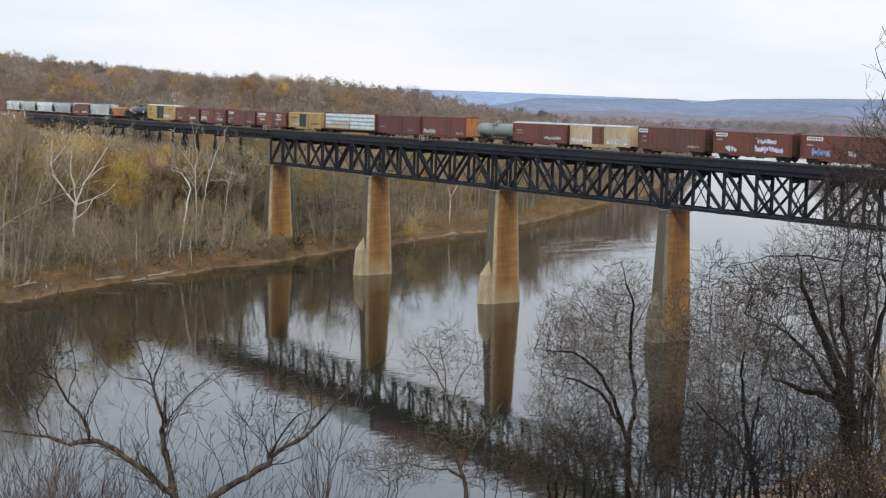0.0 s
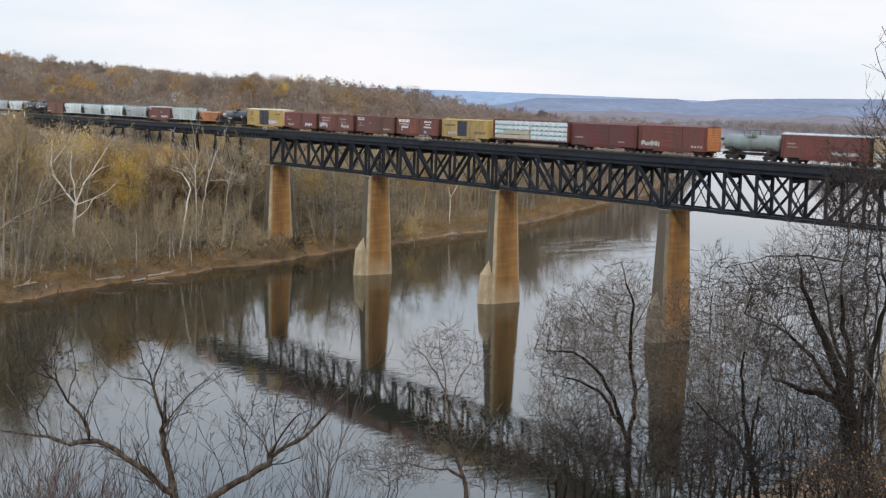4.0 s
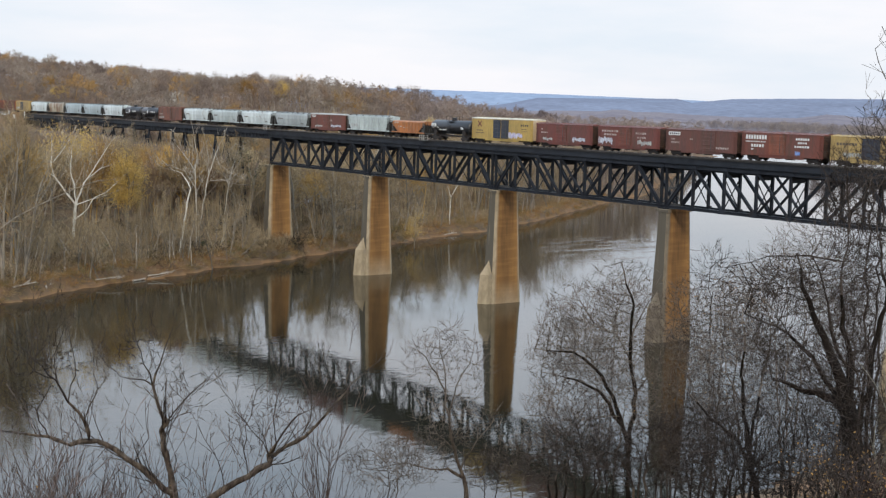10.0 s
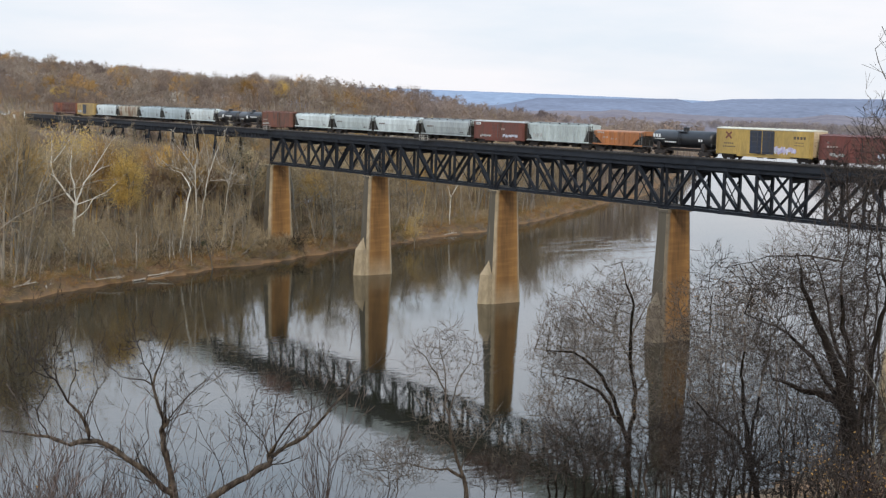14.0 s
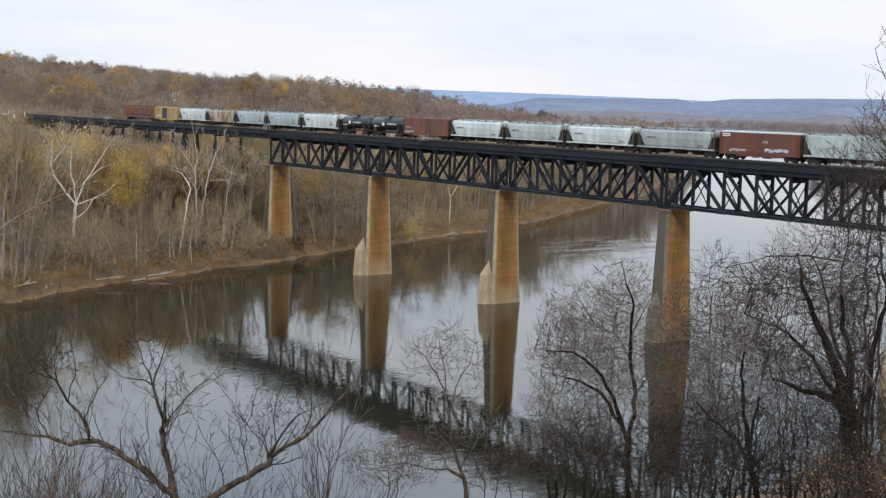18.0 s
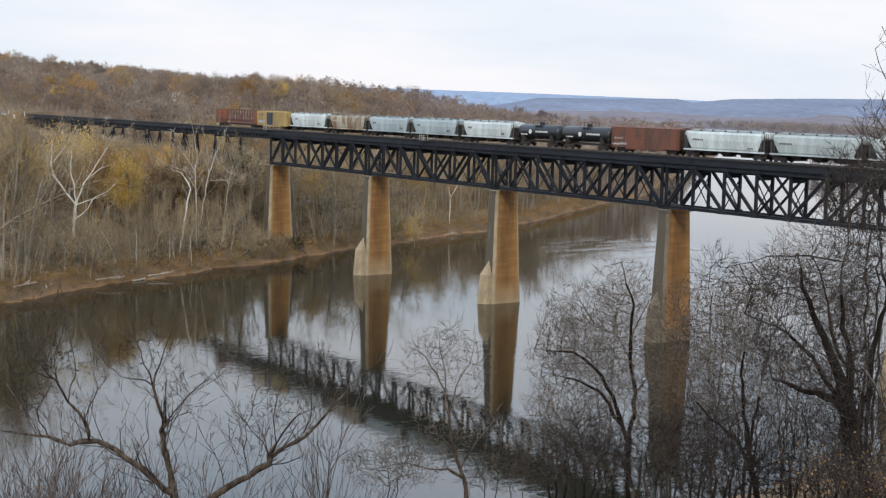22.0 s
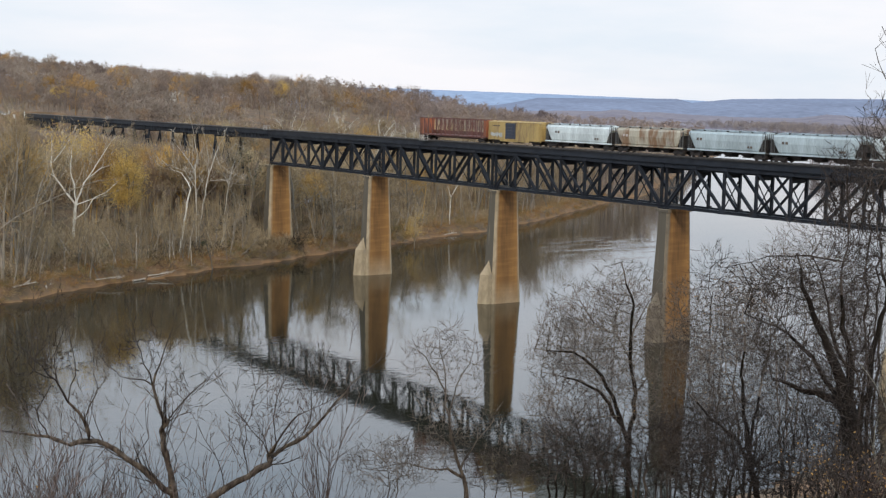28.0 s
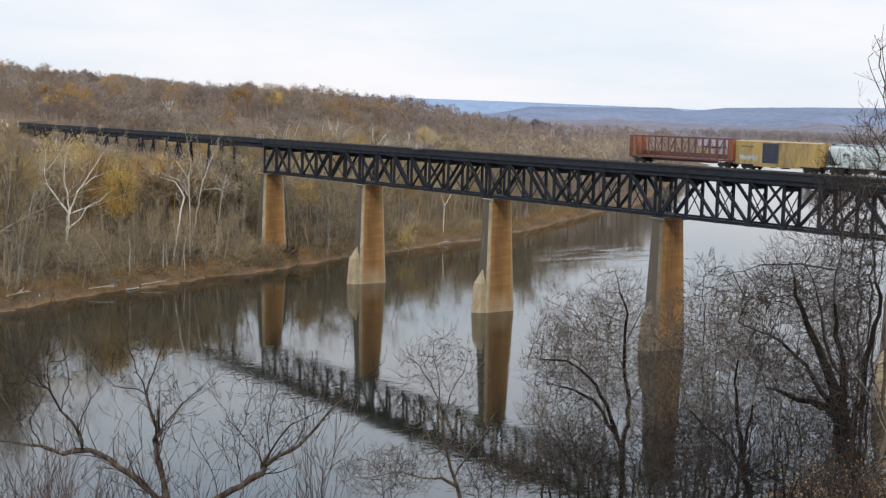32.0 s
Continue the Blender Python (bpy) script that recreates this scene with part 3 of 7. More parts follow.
def girder_span(x0, x1):
    root = tagged(new("girder_span"), "dark steel plate girder span on trestle towers", "bridge girder", "girder spans of the approach")
    root.location = (x0, MID, 0)
    n = x1 - x0
    for s in (-1, 1):
        part("girder", Geo().beam((0.05, s * 1.6, 28.75), (n - 0.05, s * 1.6, 28.75), 0.45, 1.5, "H"), STEEL, root)
        q = 0.8
        while q < n - 0.5:
            part("stiffener", STIFFENER, None, root, at=(q, s * 1.78, 28.75))
            q += 1.9
    fr = Geo()
    for q in (0.5, n / 2, n - 0.5):
        fr.beam((q, -1.5, 28.2), (q, 1.5, 29.3), 0.1, 0.12).beam((q, 1.5, 28.2), (q, -1.5, 29.3), 0.1, 0.12)
    part("cross_frames", fr, STEEL, root)
    return root


def trestle_tower(x, w):
    """Two steel bents braced together; legs spread towards the ground."""
    root = tagged(new("trestle_tower"), "dark braced steel trestle tower among the trees", "trestle tower", "towers of the approach")
    root.location = (x, MID, 0)
    foot = {}
    for i in (-1, 1):
        for s in (-1, 1):
            z = float(land(x + i * w / 2, s * 3.2)) - 0.3
            foot[i, s] = (i * w / 2, s * (1.6 + (28 - z) * 0.1), z)
            part("leg", Geo().beam((i * w / 2, s * 1.6, 28.0), foot[i, s], 0.45, 0.4, "H"), STEEL, root)
            part("footing", Geo().span((foot[i, s][0] - 0.7, foot[i, s][1] - 0.7, z - 1), (foot[i, s][0] + 0.7, foot[i, s][1] + 0.7, z + 0.5)), CONCRETE, root)
        part("cross_beam", Geo().beam((i * w / 2, -1.9, 27.8), (i * w / 2, 1.9, 27.8), 0.4, 0.4), STEEL, root)
        zz = max(foot[i, -1][2], foot[i, 1][2]) + 0.6
        k = 1.6 + (28 - zz) * 0.1
        part("brace", Geo().beam((i * w / 2, -1.6, 27.5), (i * w / 2, k, zz), 0.2, 0.16).beam((i * w / 2 + 0.1, 1.6, 27.5), (i * w / 2 + 0.1, -k, zz), 0.2, 0.16), STEEL, root)
    for s in (-1, 1):
        zz = max(foot[-1, s][2], foot[1, s][2]) + 0.6
        k = 1.6 + (28 - zz) * 0.1
        part("brace", Geo().beam((-w / 2, s * 1.6, 27.4), (w / 2, s * k, zz), 0.18, 0.16).beam((w / 2, s * 1.7, 27.4), (-w / 2, s * (k + 0.1), zz), 0.18, 0.16), STEEL, root)
    return root


TOWERS = [(-168, 6), (-137, 7), (-108, 8), (-81, 11), (-54, 9), (-27, 8)]
stops = [-193.0]
for tx, tw in TOWERS:
    trestle_tower(tx, tw)
    stops += [tx - tw / 2, tx + tw / 2]
stops.append(FIRST)
for a, b in zip(stops, stops[1:]):
    girder_span(a, b)


def refuge(x):
    """A small railed platform hung off the deck's edge."""
    root = tagged(new("refuge_platform"), "small pale railed refuge platform on the deck edge", "platform", "refuges along the deck")
    root.location = (x, MID - 2.3, 30.2)
    part("floor", Geo().box((0, -0.55, 0), (1.8, 1.1, 0.08)), PALE_STEEL, root)
    for px, py in ((-0.85, -1.05), (0, -1.05), (0.85, -1.05), (-0.85, -0.1), (0.85, -0.1)):
        part("post", Geo().box((px, py, 0.55), (0.09, 0.09, 1.1)), GALV, root)
    for z in (0.6, 1.1):
        part("rail", Geo().box((0, -1.05, z), (1.8, 0.07, 0.07)), GALV, root)
        for px in (-0.85, 0.85):
            part("rail", Geo().box((px, -0.55, z), (0.07, 1.0, 0.07)), GALV, root)


GALV = surf("galvanised_rail", (0.42, 0.40, 0.36), (0.30, 0.28, 0.25), 2.0, 0.6)
for rx in (-105, 0.5, 69):
    refuge(rx)


# ---- trees ----
BARK = surf("grey_brown_bark", (0.14, 0.118, 0.09), (0.29, 0.245, 0.19), 0.6, 0.95, stretch=(2, 2, 0.5), per_object=0.4)
# bark coloured near black to carry the shade on the trunks
DARK_BARK = surf("dark_shaded_bark", (0.011, 0.009, 0.0075), (0.027, 0.021, 0.016), 1.2, 0.95, stretch=(3, 3, 0.8), bump=0.02, spec=0.08)
PALE_BARK = surf("white_sycamore_bark", (0.74, 0.70, 0.61), (0.50, 0.45, 0.37), 0.5, 0.8, stretch=(1, 1, 0.6), dirt=(0.34, 0.28, 0.21), dirt_at=0.66)
TWIG = surf("twigs", (0.252, 0.186, 0.108), (0.395, 0.302, 0.18), 0.12, 0.95, space="World", per_object=0.34, per_island=0.12, spec=0.1, thin=0.18)


def tones(name, *shades, **kw):
    """One twig material for each tone of tree in a wood."""
    return [surf(name, c, tuple(q * 1.35 for q in c), 0.09, 1.0, space="World", fine=5.0, spec=0.1, per_island=0.10, thin=0.18, **kw) for c in shades]


WOODS = tones("winter_woods", (0.19, 0.144, 0.116), (0.225, 0.18, 0.143), (0.262, 0.212, 0.166), (0.158, 0.12, 0.098), (0.222, 0.15, 0.10), (0.34, 0.205, 0.082))
BANK_WOODS = tones("bank_woods_twigs", (0.243, 0.178, 0.103), (0.315, 0.24, 0.143), (0.395, 0.315, 0.198), (0.155, 0.112, 0.066), (0.28, 0.185, 0.092), (0.38, 0.235, 0.074))
PALE_WOODS = surf("pale_shore_twigs", (0.28, 0.215, 0.155), (0.395, 0.31, 0.23), 0.06, 1.0, space="World", fine=5.0, spec=0.1, per_island=0.2, thin=0.18)
# haze is put into the twig colours of the distant woods
HAZY_WOODS = tones("hazed_distant_woods", (0.212, 0.166, 0.142), (0.238, 0.187, 0.158), (0.262, 0.205, 0.17), (0.185, 0.146, 0.13), (0.24, 0.172, 0.13))
FAR_WOODS = tones("hazed_valley_woods", (0.20, 0.168, 0.160), (0.23, 0.195, 0.18), (0.26, 0.215, 0.185), (0.175, 0.148, 0.145))
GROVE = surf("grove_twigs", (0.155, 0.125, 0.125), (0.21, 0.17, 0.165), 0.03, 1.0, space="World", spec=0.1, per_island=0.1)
GOLD = surf("yellow_leaves", (0.66, 0.46, 0.14), (0.50, 0.32, 0.095), 0.5, 0.8, space="World", spec=0.15, thin=0.3)
OCHRE = surf("ochre_leaves", (0.36, 0.20, 0.065), (0.27, 0.165, 0.065), 0.6, 0.85, space="World", spec=0.15, thin=0.3)
EVERGREEN = surf("dark_green_leaves", (0.045, 0.06, 0.03), (0.07, 0.08, 0.035), 0.5, 0.8, space="World")


def grow(rng, p, d, length, r, lvl, out, plan):
    """Lengthens one limb from p along d and lets its side shoots grow. plan: per level (pieces, wander, lift, shoots, angle, ratio)."""
    pieces, wander, lift, shoots, angle, ratio = plan[lvl]
    step = length / pieces
    for i in range(pieces):
        d = (d + Vector((rng.gauss(0, wander), rng.gauss(0, wander), rng.gauss(0, wander) + lift))).normalized()
        q = p + d * step
        r1 = r * (1 - 0.75 / pieces) if i < pieces - 1 else r * 0.3
        out.append((*p, *q, r, r1, lvl))
        if lvl + 1 < len(plan) and i >= (pieces // 3 if lvl == 0 else 0):
            n = int(shoots) + (rng.random() < shoots % 1)
            for _ in range(n):
                side = d.orthogonal().normalized()
                side.rotate(Matrix.Rotation(rng.random() * 6.283, 3, d))
                a = angle * (0.7 + 0.6 * rng.random())
                nd = d * math.cos(a) + side * math.sin(a)
                grow(rng, q - d * step * 0.5 * rng.random(), nd, length * ratio * (0.65 + 0.6 * rng.random()) * (1 - 0.45 * i / pieces), r1 * 0.55, lvl + 1, out, plan)
        p, r = q, r1


def skin(segs, sides=3, least=0.0, weld=False):
    """Points and triangles of prisms along the segments."""
    s = np.array(segs, dtype=np.float64).reshape(-1, 9)
    p, q, r0, r1 = s[:, :3], s[:, 3:6], np.maximum(s[:, 6], least), np.maximum(s[:, 7], least * 0.7)
    d = q - p
    d /= np.linalg.norm(d, axis=1, keepdims=True) + 1e-9
    ref = np.where(np.abs(d[:, :1] * 0.8 + d[:, 1:2] * 0.6) > 0.97, np.array([[0, 0, 1.0]]), np.array([[0.8, 0.6, 0]]))
    a = np.cross(d, ref)
    a /= np.linalg.norm(a, axis=1, keepdims=True)
    b = np.cross(d, a)
    vs = []
    for e, r in ((p, r0), (q, r1)):
        for k in range(sides):
            t = 2 * math.pi * k / sides
            vs.append(e + (a * math.cos(t) + b * math.sin(t)) * r[:, None])
    v = np.stack(vs, 1).reshape(-1, 3)
    base = np.arange(len(s))[:, None] * (2 * sides)
    # a limb's pieces share the ring where they meet
    low = base.copy()
    if weld:
        ends, starts = {tuple(np.round(e, 5)): i for i, e in enumerate(q)}, {}
        for i, e in enumerate(p):
            j = ends.get(tuple(np.round(e, 5)))
            if j is not None:
                low[i, 0] = base[j, 0] + sides
            else:
                low[i, 0] = low[starts.setdefault(tuple(np.round(e, 5)), i), 0]
    tr = []
    for k in range(sides):
        n = (k + 1) % sides
        tr += [np.concatenate([low + k, low + n, base + sides + n], 1), np.concatenate([low + k, base + sides + n, base + sides + k], 1)]
    return tidy(v, np.concatenate(tr, 0))


def tidy(v, f):
    """Leaves out the points that no face uses."""
    used, back = np.unique(f, return_inverse=True)
    return v[used], back.reshape(f.shape)


def slivers(rng, tips, count, length, width, spread=0.8):
    """Fine shoots as thin three-cornered blades that fan from the given segments."""
    t = np.array(tips)
    g = np.random.default_rng(rng.randrange(1 << 30))
    i = g.integers(0, len(t), count)
    f = g.random((count, 1))
    p = t[i, :3] * (1 - f) + t[i, 3:6] * f
    d = t[i, 3:6] - t[i, :3]
    d /= np.linalg.norm(d, axis=1, keepdims=True) + 1e-9
    d = d + g.normal(0, spread, (count, 3)) + np.array([[0, 0, 0.25]])
    d /= np.linalg.norm(d, axis=1, keepdims=True)
    side = np.cross(d, g.normal(0, 1, (count, 3)))
    side /= np.linalg.norm(side, axis=1, keepdims=True)
    n = length * (0.5 + g.random((count, 1)))
    w = width * (0.6 + 0.8 * g.random((count, 1)))
    v = np.stack([p - side * w / 2, p + side * w / 2, p + d * n], 1).reshape(-1, 3)
    return v, np.arange(count * 3).reshape(-1, 3)


def strips(segs, least):
    """Twigs as narrow four-cornered strips, each turned its own way."""
    s = np.array(segs, dtype=np.float64).reshape(-1, 9)
    p, q, r, e = s[:, :3], s[:, 3:6], np.maximum(s[:, 6:7], least), np.maximum(s[:, 7:8], least * 0.55)
    g = np.random.default_rng(len(s))
    side = np.cross(q - p, g.normal(0, 1, p.shape))
    side /= np.linalg.norm(side, axis=1, keepdims=True) + 1e-9
    v = np.stack([p - side * r, p + side * r, q + side * e, q - side * e], 1).reshape(-1, 3)
    i = np.arange(len(v)).reshape(-1, 4)
    return v, np.concatenate([i[:, [0, 1, 2]], i[:, [0, 2, 3]]])


def blades(segs, least):
    """Twigs as tapering three-cornered blades, one to a segment, each turned its own way."""
    s = np.array(segs, dtype=np.float64).reshape(-1, 9)
    p, q, r = s[:, :3], s[:, 3:6], np.maximum(s[:, 6:7], least)
    g = np.random.default_rng(len(s))
    side = np.cross(q - p, g.normal(0, 1, p.shape))
    side /= np.linalg.norm(side, axis=1, keepdims=True) + 1e-9
    v = np.stack([p - side * r, p + side * r, q + (q - p) * 0.12], 1).reshape(-1, 3)
    return v, np.arange(len(v)).reshape(-1, 3)


def merge(*meshes):
    vs, fs, n = [], [], 0
    for v, f in meshes:
        vs.append(v)
        fs.append(f + n)
        n += len(v)
    return np.concatenate(vs), np.concatenate(fs)


def leaf_cloud(rng, tips, count, size, spread):
    """Small leaf blades scattered round the given segments."""
    t = np.array(tips)
    g = np.random.default_rng(rng.randrange(1 << 30))
    i = g.integers(0, len(t), count)
    p = t[i, 3:6] + g.normal(0, spread, (count, 3))
    a = g.normal(0, 1, (count, 3))
    a /= np.linalg.norm(a, axis=1, keepdims=True)
    b = np.cross(a, g.normal(0, 1, (count, 3)))
    b /= np.linalg.norm(b, axis=1, keepdims=True)
    s = size * (0.5 + g.random((count, 1)))
    v = np.stack([p - a * s, p + b * s * 0.6, p + a * s, p - b * s * 0.6], 1).reshape(-1, 3)
    q = np.arange(count * 4).reshape(-1, 4)
    return v, np.concatenate([q[:, [0, 1, 2]], q[:, [0, 2, 3]]])


TALL = [(8, 0.06, 0.03, 1.9, 0.75, 0.42), (5, 0.16, 0.10, 1.7, 0.7, 0.5), (3, 0.2, 0.06, 1.2, 0.7, 0.55), (2, 0.2, 0.05, 0, 0, 0)]
WIDE = [(5, 0.10, 0.02, 2.2, 0.95, 0.75), (6, 0.18, 0.07, 1.5, 0.75, 0.5), (3, 0.22, 0.05, 1.3, 0.7, 0.55), (2, 0.25, 0.03, 0, 0, 0)]


def template(seed, height, plan, twigs, width, leaves=0, leaf=0.22):
    """Trunk and crown arrays of one tree standing at the origin."""
    rng = random.Random(seed)
    out = []
    grow(rng, Vector((0, 0, -0.4)), Vector((rng.gauss(0, 0.05), rng.gauss(0, 0.05), 1)), height, height * 0.0135, 0, out, plan)
    wood = [s for s in out if s[8] <= 1]
    thin = [s for s in out if s[8] >= 2]
    twig = [s for s in thin if s[8] >= 3]
    crown = merge(strips([s for s in thin if s[8] < 3], 0.032), blades(twig, 0.030), slivers(rng, thin, twigs, height * 0.08, width))
    extra = leaf_cloud(rng, thin, leaves, leaf, 0.5) if leaves else None
    return skin(wood, 5, weld=True), crown, extra


def tree_thing(name, label, tpl, bark, twig, leafm=None, group=""):
    trunk, crown, leaves = tpl
    root = tagged(new(name, fast_mesh("trunk", *trunk, bark)), label, "tree", group)
    part("crown", fast_mesh("crown", *crown, twig), None, root)
    if leaves:
        part("leaves", fast_mesh("leaves", *leaves, leafm), None, root)
    return root


def across_all(x, y):
    """The same as across_of for arrays."""
    return 784 + LENS * np.tan(radians(54.89) - np.arctan2(EYE[0] - x, y - EYE[1]))


def in_view(x, y, lo=-60, hi=1640):
    """Whether a place lies in the wedge that the view takes in, with a margin."""
    dx, dy = x - EYE[0], y - EYE[1]
    b = math.degrees(math.atan2(-dx, dy))
    px = 784 + LENS * math.tan(radians(max(-80, min(80, 54.89 - b))))
    return lo < px < hi and -dx * math.sin(radians(54.89)) + dy * math.cos(radians(54.89)) > 0


def across_of(x, y):
    """Where a place shows across the view, in steps of the lens."""
    return 784 + LENS * math.tan(radians(54.89) - math.atan2(EYE[0] - x, y - EYE[1]))


def spot(across, dist):
    """A place on the bluff: across the view in steps of the lens, dist metres from the eye."""
    b = radians(54.89) - math.atan((across - 784) / LENS)
    return EYE[0] - math.sin(b) * dist, EYE[1] + math.cos(b) * dist


def level(across, down, dist):
    """Height of the sight line there."""
    return EYE[2] - (down - 178.1 - (across - 784) * 0.02278) / LENS * dist


def trestle_line(across, dist):
    """Height at which a crown in front of the trestle would reach up to its girders."""
    return level(across, 218 + 0.075 * np.maximum(across, 0), dist)


def far_bank_trees():
    rng = random.Random(5)
    kinds = []
    for i in range(7):
        kinds.append(tree_thing("tree", "bare grey-brown riverside tree in late autumn", template(20 + i, 15 + 2 * (i % 4), TALL if i % 3 else WIDE, 420, 0.036), BARK, TWIG, group="bare trees on the far bank"))
    for i in range(2):
        kinds.append(tree_thing("tree", "riverside tree with thin yellow autumn leaves", template(40 + i, 14 + 2 * i, TALL, 300, 0.040, 300, 0.16), BARK, TWIG, OCHRE, "yellowing trees on the far bank"))
    for k in kinds:
        k.location = (-900, -700, float(land(-900, -700)))
    n = 0
    tries = 0
    used = []
    while n < 135 and tries < 6000:
        tries += 1
        y = rng.uniform(-98, 190)
        d = 2.5 + 48 * rng.random() ** 1.4
        x = float(shore_far(y)) - d
        if not in_view(x, y) or (abs(y) < 5.5) or any((x - a) ** 2 + (y - b) ** 2 < 14 for a, b in used):
            continue
        if any(abs(x - q) < 5 and abs(y) < 9 for q in PIERS):
            continue
        z = float(land(x, y))
        i = rng.randrange(len(kinds)) if rng.random() < 0.6 and across_of(x, y) > 130 else rng.randrange(7)
        h = (15 + 2 * (i % 4)) if i < 7 else 14 + 2 * (i - 7)
        want = h * rng.uniform(0.7, 1.2) * (0.75 if d < 6 else 1)
        if y < 4:
            want = min(want, 21.5 - z)
        a = across_of(x, y)
        away = math.hypot(x - EYE[0], y - EYE[1])
        if 300 < a < 392 and d > 12 and y < 4:
            want = max(want, min(26.0 - z, 20.0))
        elif 392 < a < 520:
            want = min(want, 12.5 - z)
        if 438 < a < 548 and away < 338:
            want = min(want, 2.8)
        if (48 < a < 245 and away < 324) or (285 < a < 412 and away < 324):
            want = min(want, 12.5 - z)
        elif a < 120 and d > 5:
            want = rng.uniform(25, 33.5) - z
        elif a < 300 and d > 24:
            want = rng.uniform(16, 28.0) - z
        elif a < 300:
            want = rng.uniform(4, 13.0)
        if 200 < a < 292 and away < 338:
            want = min(want, 12.0 - z)
        if y < 4 and a < 440:
            want = min(want, float(trestle_line(a, away)) - z)
        if want < 2.5:
            continue
        s = want / h
        t = copy_thing(kinds[i], pose(x, y, z, rng.gauss(0, 2), rng.gauss(0, 2), rng.uniform(0, 360)))
        t.scale = (s * rng.uniform(0.85, 1.2),) * 2 + (s,)
        used.append((x, y))
        n += 1
    # tall trees close to the water that hide the slope behind them
    for i in range(26):
        a = -45 + 11.5 * i if i < 12 else 232 + 14 * (i - 12)
        away = rng.uniform(268, 292) if a < 110 else rng.uniform(288, 306)
        down = rng.uniform(222, 262) if a < 45 else rng.uniform(385, 420) if a < 215 else rng.uniform(345, 400)
        x, y = spot(a, away)
        z = float(land(x, y))
        j = rng.choice((1, 2, 4, 5))
        s = (float(level(a, down, away)) - z) / ((15 + 2 * (j % 4)) if j < 7 else 14 + 2 * (j - 7))
        if z < 0.5 or s < 0.15:
            continue
        t = copy_thing(kinds[j], pose(x, y, z, rng.gauss(0, 2), rng.gauss(0, 2), rng.uniform(0, 360)))
        t.scale = (s * rng.uniform(0.6, 0.85),) * 2 + (s,)
        used.append((x, y))
    # small leaning trees along the waterline
    n = tries = 0
    while n < 50 and tries < 2000:
        tries += 1
        y = rng.uniform(-98, 60)
        x = float(shore_far(y)) - rng.uniform(0.5, 20)
        a = across_of(x, y)
        if not in_view(x, y) or abs(y) < 5 or any((x - p) ** 2 + (y - q) ** 2 < 5 for p, q in used):
            continue
        if 438 < a < 560 and math.hypot(x - EYE[0], y - EYE[1]) < 338:
            continue
        i = rng.choice((0, 2, 3, 5, 6, 1))
        s = rng.uniform(4.5, 9.0) / (15 + 2 * (i % 4))
        t = copy_thing(kinds[i], pose(x, y, float(land(x, y)), rng.gauss(0, 9), rng.gauss(4, 9), rng.uniform(0, 360)))
        t.scale = (s * rng.uniform(1.1, 1.6),) * 2 + (s,)
        used.append((x, y))
        n += 1
    # trees that screen the trestle's legs
    for i, (a, away, down) in enumerate(((408, 350, 262), (419, 356, 248), (430, 352, 258), (424, 345, 300), (398, 348, 255), (414, 346, 320))):
        x, y = spot(a, away)
        z = float(land(x, y))
        j = (1, 4, 5, 2)[i % 4]
        s = (level(a, down, away) - z) / (15 + 2 * (j % 4))
        t = copy_thing(kinds[j], pose(x, y, z, 0, 0, i * 77))
        t.scale = (s * 0.8, s * 0.8, s)
    for k, (x, y) in zip(kinds, ((-40, -62), (-62, -30), (-70, 25), (-55, 60), (-75, 90), (-30, -50), (-20, 40), (-60, -60), (-45, 110))):
        k.location = (x, y, float(land(x, y)))


far_bank_trees()


def crown_template(rng, twigs, width, length=0.085):
    """A leafless tree of unit height: trunk, limbs and a rounded crown of fine shoots in clumps, with gaps between them."""
    out = []
    plan = [(3, 0.06, 0.03, 1.8, 0.7, 0.55), (2, 0.2, 0.10, 0, 0, 0)]
    grow(rng, Vector((0, 0, 0)), Vector((0, 0, 1)), 0.62, 0.014, 0, out, plan)
    g = np.random.default_rng(rng.randrange(1 << 30))
    n = 22
    wide, tall = g.uniform(0.20, 0.30), g.uniform(0.24, 0.31)
    c = g.normal(0, 1, (n, 3))
    c[:, 2] = np.where(c[:, 2] < -0.5, -c[:, 2], c[:, 2])
    c /= np.linalg.norm(c, axis=1, keepdims=True)
    c = c * np.array([[wide, wide, tall]]) * g.uniform(0.55, 1.0, (n, 1)) + np.array([[0, 0, 0.94 - tall]])
    i = g.integers(0, n, twigs)
    p = c[i] + g.normal(0, 0.034, (twigs, 3))
    d = (p - np.array([[0, 0, 0.5]])) * 2.4
    d = d + g.normal(0, 0.55, (twigs, 3)) + np.array([[0, 0, 0.12]])
    d /= np.linalg.norm(d, axis=1, keepdims=True)
    side = np.cross(d, g.normal(0, 1, (twigs, 3)))
    side /= np.linalg.norm(side, axis=1, keepdims=True)
    ln, w = length * (0.5 + g.random((twigs, 1))), width * (0.6 + 0.8 * g.random((twigs, 1)))
    p = p - d * ln * 0.5
    v = np.stack([p - side * w / 2, p + side * w / 2, p + d * ln], 1).reshape(-1, 3)
    return merge(skin(out, 3, 0.005), (v, np.arange(twigs * 3).reshape(-1, 3)))


